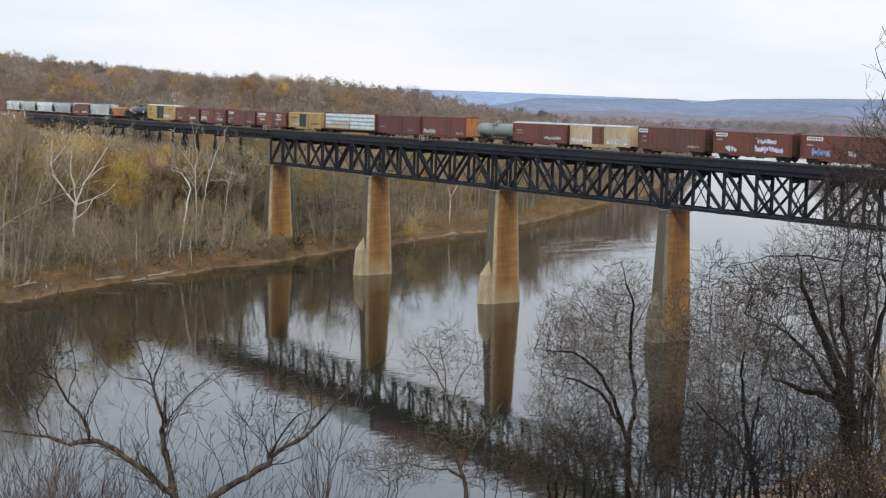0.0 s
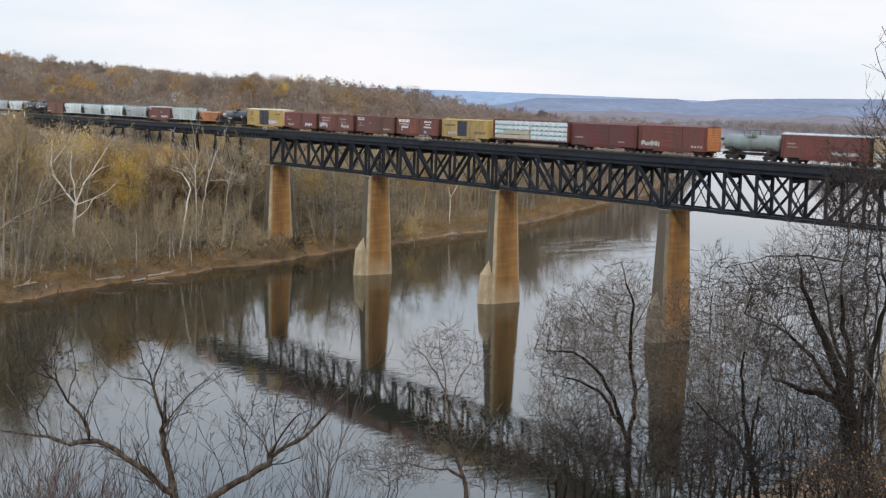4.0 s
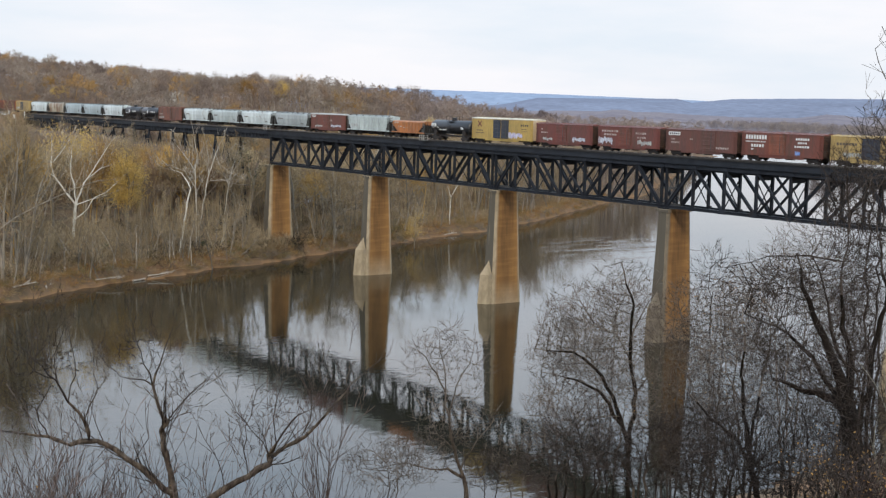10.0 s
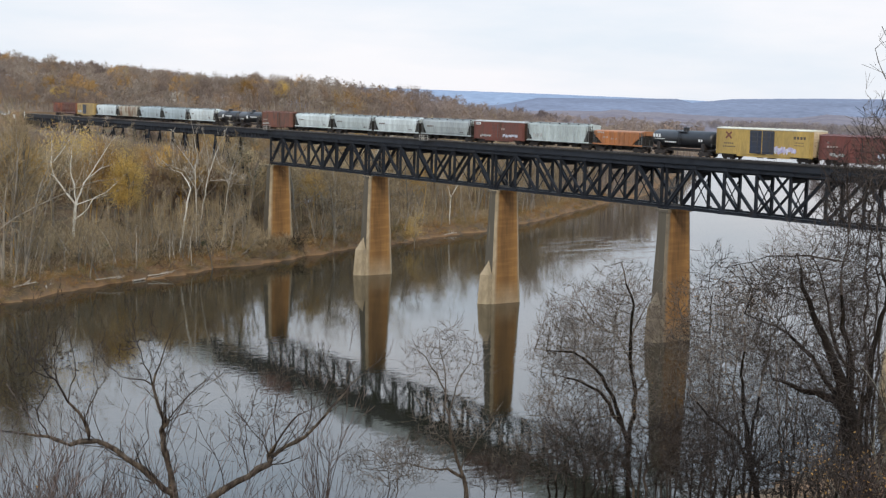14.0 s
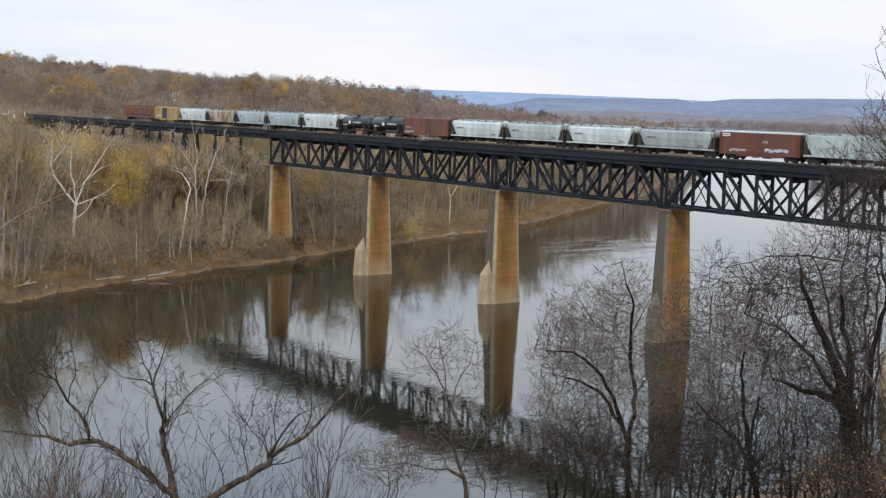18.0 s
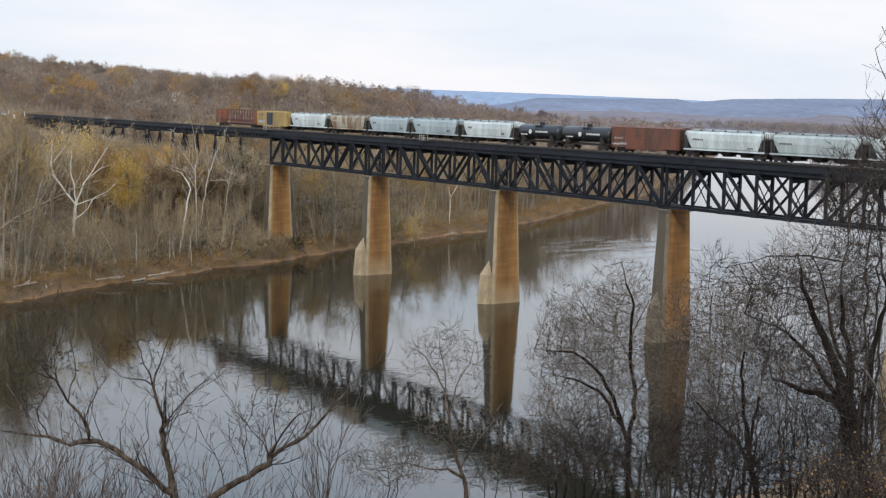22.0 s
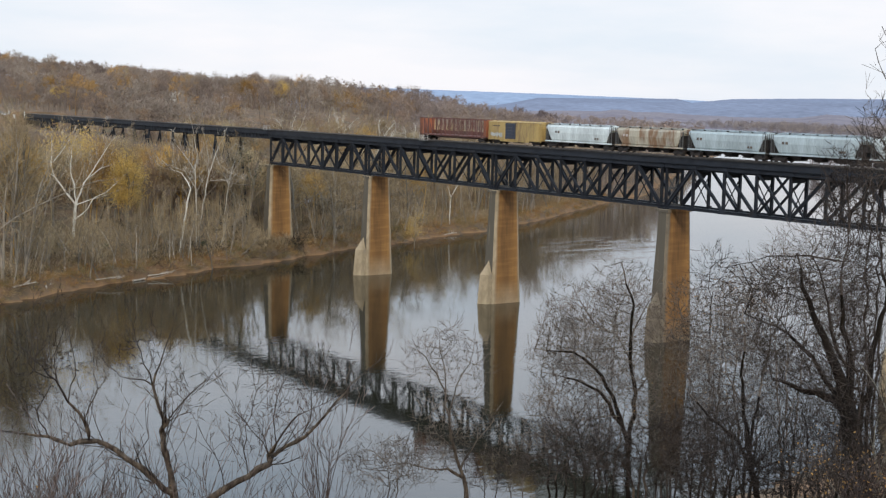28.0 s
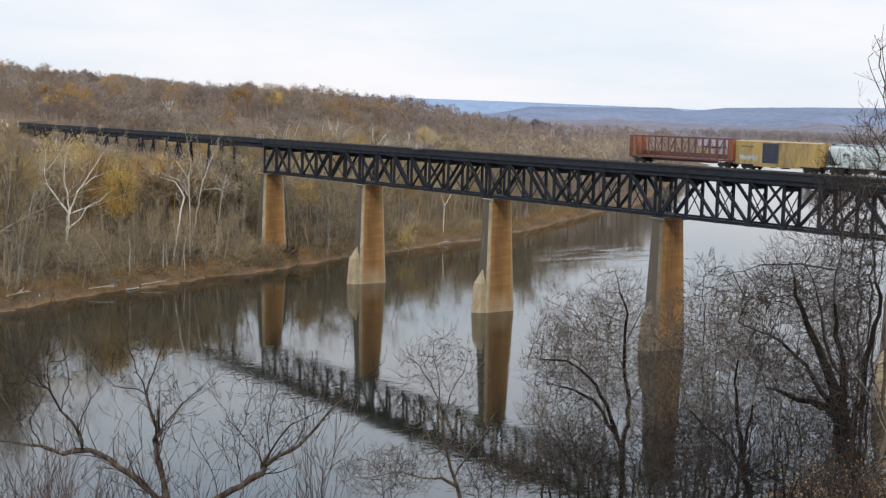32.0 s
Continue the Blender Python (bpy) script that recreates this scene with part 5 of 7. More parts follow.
def hopper(x0, x1, label, body, top=4.2, belly=True, bays=3, ribs=0, letters=(), tags=(), hatch=True, name="covered_hopper", roof=None, cut=3.55, inset=1.7):
    root, n = start(name, x0, x1, label, "hopper car")
    h = n / 2
    part("body", hopper_shape(n, top, 1.3, belly, cut, inset), body, root)
    part("side_sill", Geo().span((-h + 0.15, -1.58, 1.12), (h - 0.15, -1.42, 1.36)).span((-h + 0.15, 1.42, 1.12), (h - 0.15, 1.58, 1.36)), body, root)
    part("centre_sill", Geo().span((-h + 0.1, -0.3, 0.72), (h - 0.1, 0.3, 1.1)), TRUCKM, root)
    span = 2 * (h - 2.7)
    for i in range(bays):
        c = -span / 2 + span * (i + 0.5) / bays
        b = span / bays * 0.42
        o = Geo()
        o.add([(c - b, -1.35, 1.32), (c + b, -1.35, 1.32), (c + b, 1.35, 1.32), (c - b, 1.35, 1.32), (c - b * 0.35, -0.7, 0.42), (c + b * 0.35, -0.7, 0.42), (c + b * 0.35, 0.7, 0.42), (c - b * 0.35, 0.7, 0.42)],
              [(0, 1, 5, 4), (1, 2, 6, 5), (2, 3, 7, 6), (3, 0, 4, 7), (4, 5, 6, 7), (3, 2, 1, 0)])
        part("outlet", o.box((c, 0, 0.4), (b * 0.9, 1.7, 0.12)), TRUCKM, root)
    if hatch:
        part("roof_hatch", Geo().prism([(-0.42, top + 0.04), (0.42, top + 0.04), (0.42, top + 0.16), (0.3, top + 0.2), (-0.3, top + 0.2), (-0.42, top + 0.16)], -h + 1.2, h - 1.2), roof or body, root)
        for s in (-1, 1):
            w = Geo().span((-h + 0.3, s * 0.8, top + 0.15), (h - 0.3, s * 1.3, top + 0.19))
            for i in range(7):
                w.box((-h + 0.8 + (n - 1.6) * i / 6, s * 1.05, top + 0.06), (0.08, 0.4, 0.2))
            part("running_board", w, PALE_STEEL, root, "dull grey running board")
    for s in (-1, 1):
        e = Geo()
        for y in (-1.38, 1.38):
            e.beam((s * (h - 0.3), y, 1.2), (s * (h - 0.3), y, top - 0.3), 0.09, 0.09)
            e.beam((s * (h - 0.95), y * 1.09, 1.2), (s * (h - 0.95), y * 1.09, cut - 0.9), 0.07, 0.07)
        e.span((s * (h - 0.9), -1.5, 1.1), (s * (h - 0.12), 1.5, 1.22))
        # the posts' grey is taken darker for the shade between cars
        part("end_frame", e, PALE_STEEL, root, "end posts darkened for the shaded car end")
        # a solid dark wedge is added as the shade under the slope
        pts = [(s * (h - inset + 0.1), 1.15), (s * (h - 0.55), 1.15), (s * (h - 0.55), cut - 0.1)]
        part("end_shroud", Geo().flat(pts if s < 0 else pts[::-1], -1.44, 1.44), SHADOWED, root, "dark plate for the shade under the sloping end")
        part("ladder", ladder(s * (h - 0.5), -1.55, 0.9, top - 0.1), PALE_STEEL, root)
        part("end_ladder", ladder(s * (h - 0.2), -0.9, 1.2, top - 0.1, along="y"), TRUCKM, root)
    if ribs:
        for s in (-1, 1):
            g = Geo()
            for i in range(ribs):
                x = -h + 1.0 + (n - 2.0) * i / (ribs - 1)
                z0 = 1.36 + max(0.0, (abs(x) - (h - inset)) / inset) * (cut - 1.3)
                g.span((x - 0.06, s * 1.5, z0), (x + 0.06, s * 1.6, top - 0.25))
            tagged(part("side_stakes", g, body, root), kind="stuff")
    if letters:
        tagged(part("lettering", marks(letters, -1.575 if belly else -1.515), DARK_MARK if "white" in label or "grey" in label else FADED, root, "faded lettering"), kind="stuff")
    for seed, tx, tz, tw, th, col in tags:
        tagged(part("graffiti", scrawl(seed, tx, tz, tw, th, -1.58), TAGS[col], root, "sprayed graffiti on the side"), kind="stuff")
    running_gear(root, n, n / 2 - 1.6)
    return root


def tank_car(x0, x1, label, body, r=1.48, letters=(), disc=None):
    root, n = start("tank_car", x0, x1, label, "tank car")
    h, z, m = n / 2 - 0.25, 1.35 + r, 24
    prof = [(-h, 0.0), (-h + 0.06, 0.45), (-h + 0.2, 0.75), (-h + 0.42, 0.93), (-h + 0.7, 1.0), (0, 1.0), (h - 0.7, 1.0), (h - 0.42, 0.93), (h - 0.2, 0.75), (h - 0.06, 0.45), (h, 0.0)]
    vs = [(x, r * k * math.cos(6.2832 * j / m), z + r * k * math.sin(6.2832 * j / m)) for x, k in prof for j in range(m)]
    fs = [(i * m + j, i * m + (j + 1) % m, (i + 1) * m + (j + 1) % m, (i + 1) * m + j) for i in range(len(prof) - 1) for j in range(m)]
    g = Geo().add(vs, fs)
    me = g.mesh("tank", body)
    me.polygons.foreach_set("use_smooth", [True] * len(me.polygons))
    part("tank", me, None, root)
    part("centre_sill", Geo().span((-n / 2 + 0.1, -0.35, 0.8), (n / 2 - 0.1, 0.35, 1.2)), TRUCKM, root)
    for s in (-1, 1):
        part("saddle", Geo().prism([(-1.3, 1.1), (1.3, 1.1), (1.25, z - 0.55), (-1.25, z - 0.55)], s * (h - 1.9) - 0.35, s * (h - 1.9) + 0.35), TRUCKM, root)
        part("end_platform", Geo().span((s * (h - 0.6), -1.5, 1.12), (s * (h + 0.2), 1.5, 1.2)), TRUCKM, root)
        e = Geo()
        for y in (-1.4, 1.4):
            e.beam((s * (h + 0.1), y, 1.2), (s * (h + 0.1), y, 2.2), 0.05, 0.05)
        part("end_rail", e.beam((s * (h + 0.1), -1.4, 2.15), (s * (h + 0.1), 1.4, 2.15), 0.05, 0.05), PALE_STEEL, root)
    part("manway", Geo().tube((0, 0, z + r - 0.1), (0, 0, z + r + 0.42), 0.5, n=16).tube((0, 0, z + r + 0.42), (0, 0, z + r + 0.52), 0.56, 0.42, n=16), body, root)
    for s in (-1, 1):
        pl = Geo().span((-1.1, s * 0.75, z + r - 0.16), (1.1, s * 1.2, z + r - 0.1))
        for x in (-1.1, 0, 1.1):
            pl.box((x, s * 1.2, z + r + 0.3), (0.05, 0.05, 0.9))
        pl.box((0, s * 1.2, z + r + 0.72), (2.25, 0.05, 0.05))
        part("top_platform", pl, TRUCKM, root)
    part("ladder", ladder(0, -r - 0.12, 1.0, z + r - 0.1), body, root)
    if letters:
        tagged(part("lettering", marks(letters, -r - 0.012), WHITE, root, "white lettering"), kind="stuff")
    if disc is not None:
        g = Geo().flat([(disc + 0.42 * math.cos(6.2832 * i / 14), z + 0.42 * math.sin(6.2832 * i / 14)) for i in range(14)], -r - 0.075, -r - 0.02)
        part("emblem", g, WHITE, root, "round white emblem")
    running_gear(root, n)
    return root


def lumber_car(x0, x1, label, body):
    root, n = start("centrebeam_car", x0, x1, label, "flat car")
    h = n / 2 - 0.1
    part("deck", Geo().span((-h, -1.45, 1.0), (h, 1.45, 1.16)).prism([(-0.6, 0.5), (0.6, 0.5), (1.3, 1.0), (-1.3, 1.0)], -h * 0.62, h * 0.62), body, root)
    for s in (-1, 1):
        e = Geo().span((s * h, -1.5, 1.0), (s * (h - 0.3), 1.5, 4.75))
        for z in (1.6, 2.5, 3.4, 4.3):
            e.span((s * h, -1.4, z), (s * (h + 0.08), 1.4, z + 0.14))
        part("bulkhead", e, body, root)
    beam = Geo().span((-h + 0.3, -0.12, 4.55), (h - 0.3, 0.12, 4.75))
    for i in range(13):
        x = -h + 0.6 + (2 * h - 1.2) * i / 12
        beam.beam((x, 0, 1.1), (x, 0, 4.6), 0.16, 0.16)
    part("centre_beam", beam, body, root)
    wrap = surf("white_lumber_wrap", (0.66, 0.68, 0.68), (0.5, 0.53, 0.54), 0.9, 0.5, fine=4)
    teal = surf("teal_wrap_print", (0.08, 0.26, 0.26), (0.25, 0.42, 0.42), 1.3, 0.5)
    raw = surf("bare_lumber", (0.48, 0.42, 0.33), (0.36, 0.31, 0.24), 2.0, 0.85, stretch=(0.2, 1, 6))
    for s in (-1, 1):
        for half in (-1, 1):
            a, b = (-h + 0.45, -0.25) if half < 0 else (0.25, h - 0.45)
            for row in range(4):
                z = 1.18 + row * 0.83
                bare = s < 0 and half < 0 and row in (0, 1)
                k = 4
                for i in range(k):
                    p, q = a + (b - a) * i / k + 0.03, a + (b - a) * (i + 1) / k - 0.03
                    bun = part("wrapped_lumber", Geo().span((p, s * 0.16, z + 0.07), (q, s * 1.42, z + 0.78)), raw if bare and not (row == 1 and i == 0) else wrap, root)
                    if not bare or (row == 1 and i == 0):
                        part("wrap_print", marks([(p + 0.05, z + 0.14, q - p - 0.1, 0.26, 2)], s * 1.424), teal, bun, "teal print on the wrapping")
    running_gear(root, n)
    return root


def rack_car(x0, x1, label, body, pale):
    """An empty open rack car: solid ends, a side frame of posts, braces and a top rail."""
    root, n = start("open_rack_car", x0, x1, label, "open freight car")
    h, top = n / 2 - 0.1, 4.45
    part("floor", Geo().span((-h, -1.5, 1.0), (h, 1.5, 1.25)).span((-h * 0.6, -0.5, 0.6), (h * 0.6, 0.5, 1.0)), body, root)
    for s in (-1, 1):
        part("bulkhead", Geo().span((s * h, -1.5, 1.25), (s * (h - 0.18), 1.5, top)), pale, root, "orange-red end wall")
        part("end_side_panel", Geo().span((s * (h - 0.18), -1.5, 1.25), (s * (h - (1.5 if s < 0 else 0.9)), -1.44, top)), pale, root)
        part("end_side_panel", Geo().span((s * (h - 0.18), 1.5, 1.25), (s * (h - 0.9), 1.44, top)), pale, root)
        part("ladder", ladder(s * (h - 0.5), -1.56, 0.8, top - 0.2), body, root)
    for s in (-1, 1):
        part("top_rail", Geo().span((-h, s * 1.4, top - 0.12), (h, s * 1.53, top + 0.06)), body, root)
        k = 15
        for i in range(1, k):
            x = -h + 2 * h * i / k
            part("side_post", Geo().span((x - 0.08, s * 1.4, 1.2), (x + 0.08, s * 1.53, top - 0.1)), body, root)
        for i, j in ((2, 1), (3, 2), (4, 5), (6, 5), (6, 7), (9, 8), (9, 10), (11, 12), (13, 12)):
            part("side_brace", Geo().beam((-h + 2 * h * i / k, s * 1.46, 1.3), (-h + 2 * h * j / k, s * 1.46, top - 0.15), 0.08, 0.1), body, root)
    part("mesh_liner", Geo().span((-h + 0.2, 1.36, 1.25), (h - 0.2, 1.39, 2.0)), body, root)
    running_gear(root, n)
    return root


REDS = {"brick": paint("brick_red_paint", (0.165, 0.043, 0.030)), "oxide": paint("oxide_red_paint", (0.17, 0.047, 0.028)), "maroon": paint("maroon_paint", (0.125, 0.027, 0.025)),
        "brown": paint("brown_paint", (0.138, 0.048, 0.033)), "rusty": paint("rusty_paint", (0.19, 0.06, 0.03), at=0.52), "door": paint("faded_orange_red_paint", (0.23, 0.07, 0.035))}
YELLOW = paint("yellow_paint", (0.50, 0.33, 0.085), (0.22, 0.14, 0.06), 0.64)
OLD_YELLOW = paint("worn_yellow_paint", (0.46, 0.31, 0.10), (0.20, 0.13, 0.06), 0.56)
CREAM = paint("cream_paint", (0.56, 0.42, 0.26), (0.25, 0.16, 0.09), 0.64)
NAVY = paint("navy_paint", (0.025, 0.032, 0.055), (0.05, 0.045, 0.04))
ORANGE = paint("orange_paint", (0.44, 0.16, 0.045), (0.2, 0.09, 0.04), 0.58)
GREYS = {"grey": paint("grey_paint", (0.40, 0.43, 0.42), (0.24, 0.21, 0.18), 0.68), "pale": paint("pale_grey_paint", (0.50, 0.55, 0.53), (0.30, 0.27, 0.23), 0.72),
         "white": paint("off_white_paint", (0.66, 0.71, 0.69), (0.38, 0.34, 0.28), 0.73), "blue": paint("blue_grey_paint", (0.44, 0.51, 0.52), (0.30, 0.28, 0.25), 0.72),
         "beige": paint("beige_paint", (0.46, 0.41, 0.31), (0.20, 0.11, 0.055), 0.50), "green": paint("grey_green_paint", (0.22, 0.25, 0.225), (0.2, 0.17, 0.14), 0.62)}


def lettered(n, *rows):
    """Rows (x, z, length, height, letters), x counted from the rear end of a car n long."""
    return [(x - n / 2, z, w, h, k) for x, z, w, h, k in rows]


PALE_ROOF = paint("cream_white_roof_paint", (0.66, 0.62, 0.5), (0.3, 0.22, 0.14), 0.66)


def make_train():
    std = lambda n: lettered(n, (1.2, 2.9, 1.6, 0.22, 4), (1.2, 2.4, 2.0, 0.16, 5), (n - 3.6, 1.6, 1.8, 0.12, 6), (n - 3.4, 1.9, 1.2, 0.12, 4))
    boxcar(165.1, 180.7, "faded brick-red boxcar with a white panel and blue graffiti", REDS["oxide"], letters=lettered(15.6, (1.2, 3.75, 2.9, 0.5, 2), (1.2, 2.8, 1.2, 0.2, 3)), tags=[(1, -5.6, 1.2, 4.4, 1.2, "blue"), (2, -1.2, 1.2, 3.4, 1.1, "grey")])
    boxcar(147.9, 163.7, "orange-brown boxcar with white panel and pale graffiti", REDS["oxide"], letters=lettered(15.8, (0.7, 3.75, 2.3, 0.55, 2), (0.8, 3.0, 1.2, 0.25, 3), (8, 3.4, 1.2, 0.2, 3), (6.5, 1.5, 3.0, 0.3, 4)), tags=[(3, -5.2, 1.15, 2.2, 1.1, "white"), (4, 1.2, 2.5, 3.6, 0.9, "white"), (5, 0.6, 1.3, 5.6, 1.0, "violet")])
    boxcar(131.0, 146.3, "dark brown ribbed boxcar with a white panel", REDS["brown"], top=4.35, ribs=15, letters=lettered(15.3, (0.4, 3.85, 2.0, 0.6, 2), (1.2, 2.9, 0.9, 0.25, 3), (1.2, 2.2, 0.9, 0.25, 3), (11.5, 1.6, 2.6, 0.3, 5)))
    boxcar(113.6, 129.3, "cream boxcar with a red-brown door and low graffiti", CREAM, door=REDS["oxide"], doors=((-0.02, 3.0),), roof=ROOFS["zinc"], end=CREAM, letters=lettered(15.7, (9.6, 1.7, 5.4, 0.75, 5)), ink=WHITE, tags=[(6, -7.5, 1.15, 3.4, 1.0, "white"), (7, 1.8, 1.15, 5.6, 1.2, "grey"), (8, -4.0, 1.2, 2.0, 0.9, "white")])
    boxcar(97.2, 113.0, "dark red-brown boxcar with a galvanised roof", REDS["brick"], roof=ROOFS["zinc"], letters=std(15.8), tags=[(9, 1.5, 1.3, 4.5, 0.8, "grey")])
    tank_car(84.9, 96.8, "grey-green tank car with rusty streaks", GREYS["green"], r=1.25)
    boxcar(66.9, 82.5, "tall maroon boxcar with an orange end", REDS["brick"], top=4.65, doors=((0.0, 4.6),), end=ORANGE, roof=REDS["brick"], letters=lettered(15.6, (8.5, 3.6, 0.9, 0.4, 2), (12, 1.6, 2.6, 0.35, 4)), tags=[(10, -7.2, 1.2, 4.4, 1.2, "grey")])
    boxcar(49.8, 66.5, "plain dark maroon boxcar", REDS["maroon"], top=4.5, doors=((-0.02, 3.6),), letters=lettered(16.7, (1.0, 2.2, 2.2, 0.2, 4), (7.0, 3.6, 0.9, 0.25, 2), (7.0, 2.4, 1.8, 0.3, 3), (12, 1.7, 1.8, 0.2, 4)))
    lumber_car(26.8, 49.0, "centrebeam flat car stacked with white-wrapped lumber", REDS["maroon"])
    boxcar(9.8, 25.7, "worn yellow boxcar with a dark blue door", OLD_YELLOW, door=NAVY, doors=((-0.06, 3.0),), letters=[(-6.9, 3.2, 3.6, 0.35, 7), (3.0, 1.9, 3.8, 0.45, 6), (-1.8, 2.9, 1.2, 0.35, 4)], ink=DARK_MARK, end=OLD_YELLOW, tags=[(11, -5.6, 1.25, 3.2, 0.9, "grey")])
    word = lambda n: lettered(n, (0.8, 3.62, 4.2, 0.62, 8), (0.8, 2.95, 4.0, 0.16, 12), (1.9, 2.35, 2.6, 0.42, 5), (1.9, 1.8, 0.6, 0.2, 2), (10.4, 3.55, 2.6, 0.32, 6), (10.8, 3.0, 1.8, 0.26, 4), (10.2, 2.45, 2.8, 0.3, 6))
    boxcar(-6.9, 8.7, "brick-red boxcar with large white lettering", REDS["oxide"], door=REDS["door"], ink=WHITE, letters=word(15.6), tags=[(13, 2.6, 1.1, 0.9, 0.8, "blue")])
    boxcar(-23.2, -7.7, "brown boxcar with a white name panel", REDS["brown"], ribs=0, doors=((0.12, 2.6),), letters=lettered(15.5, (0.7, 3.6, 2.6, 0.55, 2), (1.3, 2.7, 0.9, 0.2, 3), (1.3, 2.2, 1.9, 0.25, 5), (5.4, 2.8, 0.7, 0.25, 2), (11, 1.6, 2.8, 0.3, 6)))
    boxcar(-39.7, -24.4, "red boxcar with a white scrawl at one end", REDS["brick"], door=REDS["oxide"], letters=lettered(15.3, (1.0, 3.5, 4.2, 0.3, 7), (1.6, 2.9, 3.2, 0.3, 5), (9.4, 3.3, 2.6, 0.3, 5), (9.8, 2.6, 2.2, 0.25, 4)), tags=[(14, -7.4, 1.2, 3.6, 1.5, "white"), (15, 2.2, 1.3, 3.4, 0.9, "grey")])
    boxcar(-56.5, -40.9, "dark red boxcar with small graffiti", REDS["brick"], letters=lettered(15.6, (1.4, 3.3, 0.5, 0.25, 1), (1.4, 2.7, 2.0, 0.25, 4), (5.5, 2.6, 1.2, 0.3, 2), (6.5, 3.6, 2.0, 0.2, 4)), tags=[(16, -5.8, 1.2, 2.6, 0.8, "grey"), (17, 2.4, 1.2, 3.4, 1.0, "white")])
    boxcar(-76.4, -57.4, "long tall yellow boxcar with navy double doors", YELLOW, top=4.72, door=NAVY, doors=((-0.075, 2.2), (0.055, 2.2)), roof=PALE_ROOF, end=CREAM, ink=DARK_MARK, cross=(-6.9, 3.75), letters=lettered(19.0, (15.2, 3.7, 2.4, 0.42, 4), (15.4, 3.0, 1.8, 0.12, 6), (15.4, 2.6, 1.8, 0.12, 6), (1.6, 2.5, 2.0, 0.22, 5), (1.4, 2.0, 2.6, 0.2, 6)), tags=[(18, 1.9, 1.15, 4.4, 1.35, "violet"), (27, 2.2, 1.25, 2.6, 0.9, "white"), (28, -1.9, 1.2, 1.4, 0.5, "grey")])
    tank_car(-91.4, -77.3, "glossy black tank car with white lettering", BLACK, r=1.38, letters=[(-6.2, 3.15, 1.9, 0.55, 3), (-5.8, 2.65, 2.4, 0.12, 9), (-3.4, 2.2, 2.6, 0.22, 6), (4.0, 2.6, 1.0, 0.4, 2)])
    hopper(-105.3, -92.8, "low rusty orange open hopper car", ORANGE, top=3.55, belly=False, ribs=10, hatch=False, name="open_hopper", cut=2.9, inset=2.6, letters=lettered(12.5, (1.2, 3.2, 1.8, 0.3, 4), (2.6, 2.4, 1.4, 0.3, 4), (4.6, 2.2, 1.6, 0.25, 4)))
    hopper(-123.6, -106.1, "grey-white ribbed covered hopper car", GREYS["pale"], top=4.3, belly=False, ribs=17, bays=3, tags=[(20, -6.8, 1.6, 2.6, 1.0, "grey")])
    boxcar(-140.0, -124.1, "red-brown boxcar with a pale roof and scrawled side", REDS["oxide"], roof=ROOFS["zinc"], letters=lettered(15.9, (0.6, 3.8, 1.6, 0.45, 2), (8.0, 2.9, 1.8, 0.4, 3)), tags=[(21, 1.2, 1.3, 4.6, 0.8, "white"), (22, -5.8, 1.2, 3.6, 0.7, "grey")])
    for a, b, c, label in ((-158.4, -140.9, "grey", "grey covered hopper car with curved sides"), (-176.6, -159.2, "white", "clean white covered hopper car with curved sides"), (-194.2, -177.4, "pale", "pale grey covered hopper car with curved sides"), (-212.0, -195.0, "white", "off-white covered hopper car with curved sides")):
        hopper(a, b, label, GREYS[c], letters=[(-6.5, 2.8, 2.4, 0.3, 6), (5.0, 1.8, 1.2, 0.2, 4)])
    boxcar(-229.1, -212.8, "rust-red boxcar with dirty lower sides", REDS["rusty"], doors=((-0.02, 3.0),), letters=lettered(16.3, (0.8, 2.4, 2.2, 0.3, 4)), tags=[(23, -7.9, 1.2, 3.6, 0.5, "grey")])
    tank_car(-243.0, -229.7, "black tank car with a round white emblem", BLACK, r=1.34, letters=[(0.6, 2.75, 3.6, 0.3, 7), (-4.8, 2.2, 2.0, 0.2, 4)], disc=-1.0)
    tank_car(-255.6, -243.3, "black tank car with white emblem and name", BLACK, r=1.34, letters=[(-0.4, 2.75, 3.6, 0.3, 7), (-4.6, 2.2, 2.0, 0.2, 4)], disc=-1.8)
    for a, b, c, label in ((-272.7, -255.9, "white", "white covered hopper car with curved sides"), (-290.6, -273.7, "blue", "blue-grey covered hopper car with curved sides"), (-307.6, -291.2, "blue", "pale blue-grey covered hopper car"), (-324.6, -308.3, "beige", "beige covered hopper car streaked with rust"), (-343.2, -325.2, "white", "off-white covered hopper car with rounded sides")):
        hopper(a, b, label, GREYS[c], letters=[(-6.2, 2.9, 1.4, 0.4, 2), (4.4, 2.0, 1.2, 0.3, 2)])
    boxcar(-360.3, -344.2, "faded yellow boxcar with a dark sliding door", OLD_YELLOW, door=NAVY, doors=((-0.07, 3.0),), letters=[(-2.4, 3.0, 0.8, 0.3, 2), (-2.4, 2.4, 0.9, 0.25, 3), (-6.8, 3.5, 2.4, 0.25, 6)], ink=DARK_MARK, end=OLD_YELLOW, tags=[(24, -7.2, 1.3, 3.6, 1.1, "grey")])
    rack_car(-383.8, -360.9, "empty open rack car with red-orange end walls", REDS["brown"], paint("rusty_orange_paint", (0.33, 0.105, 0.045)))


make_train()


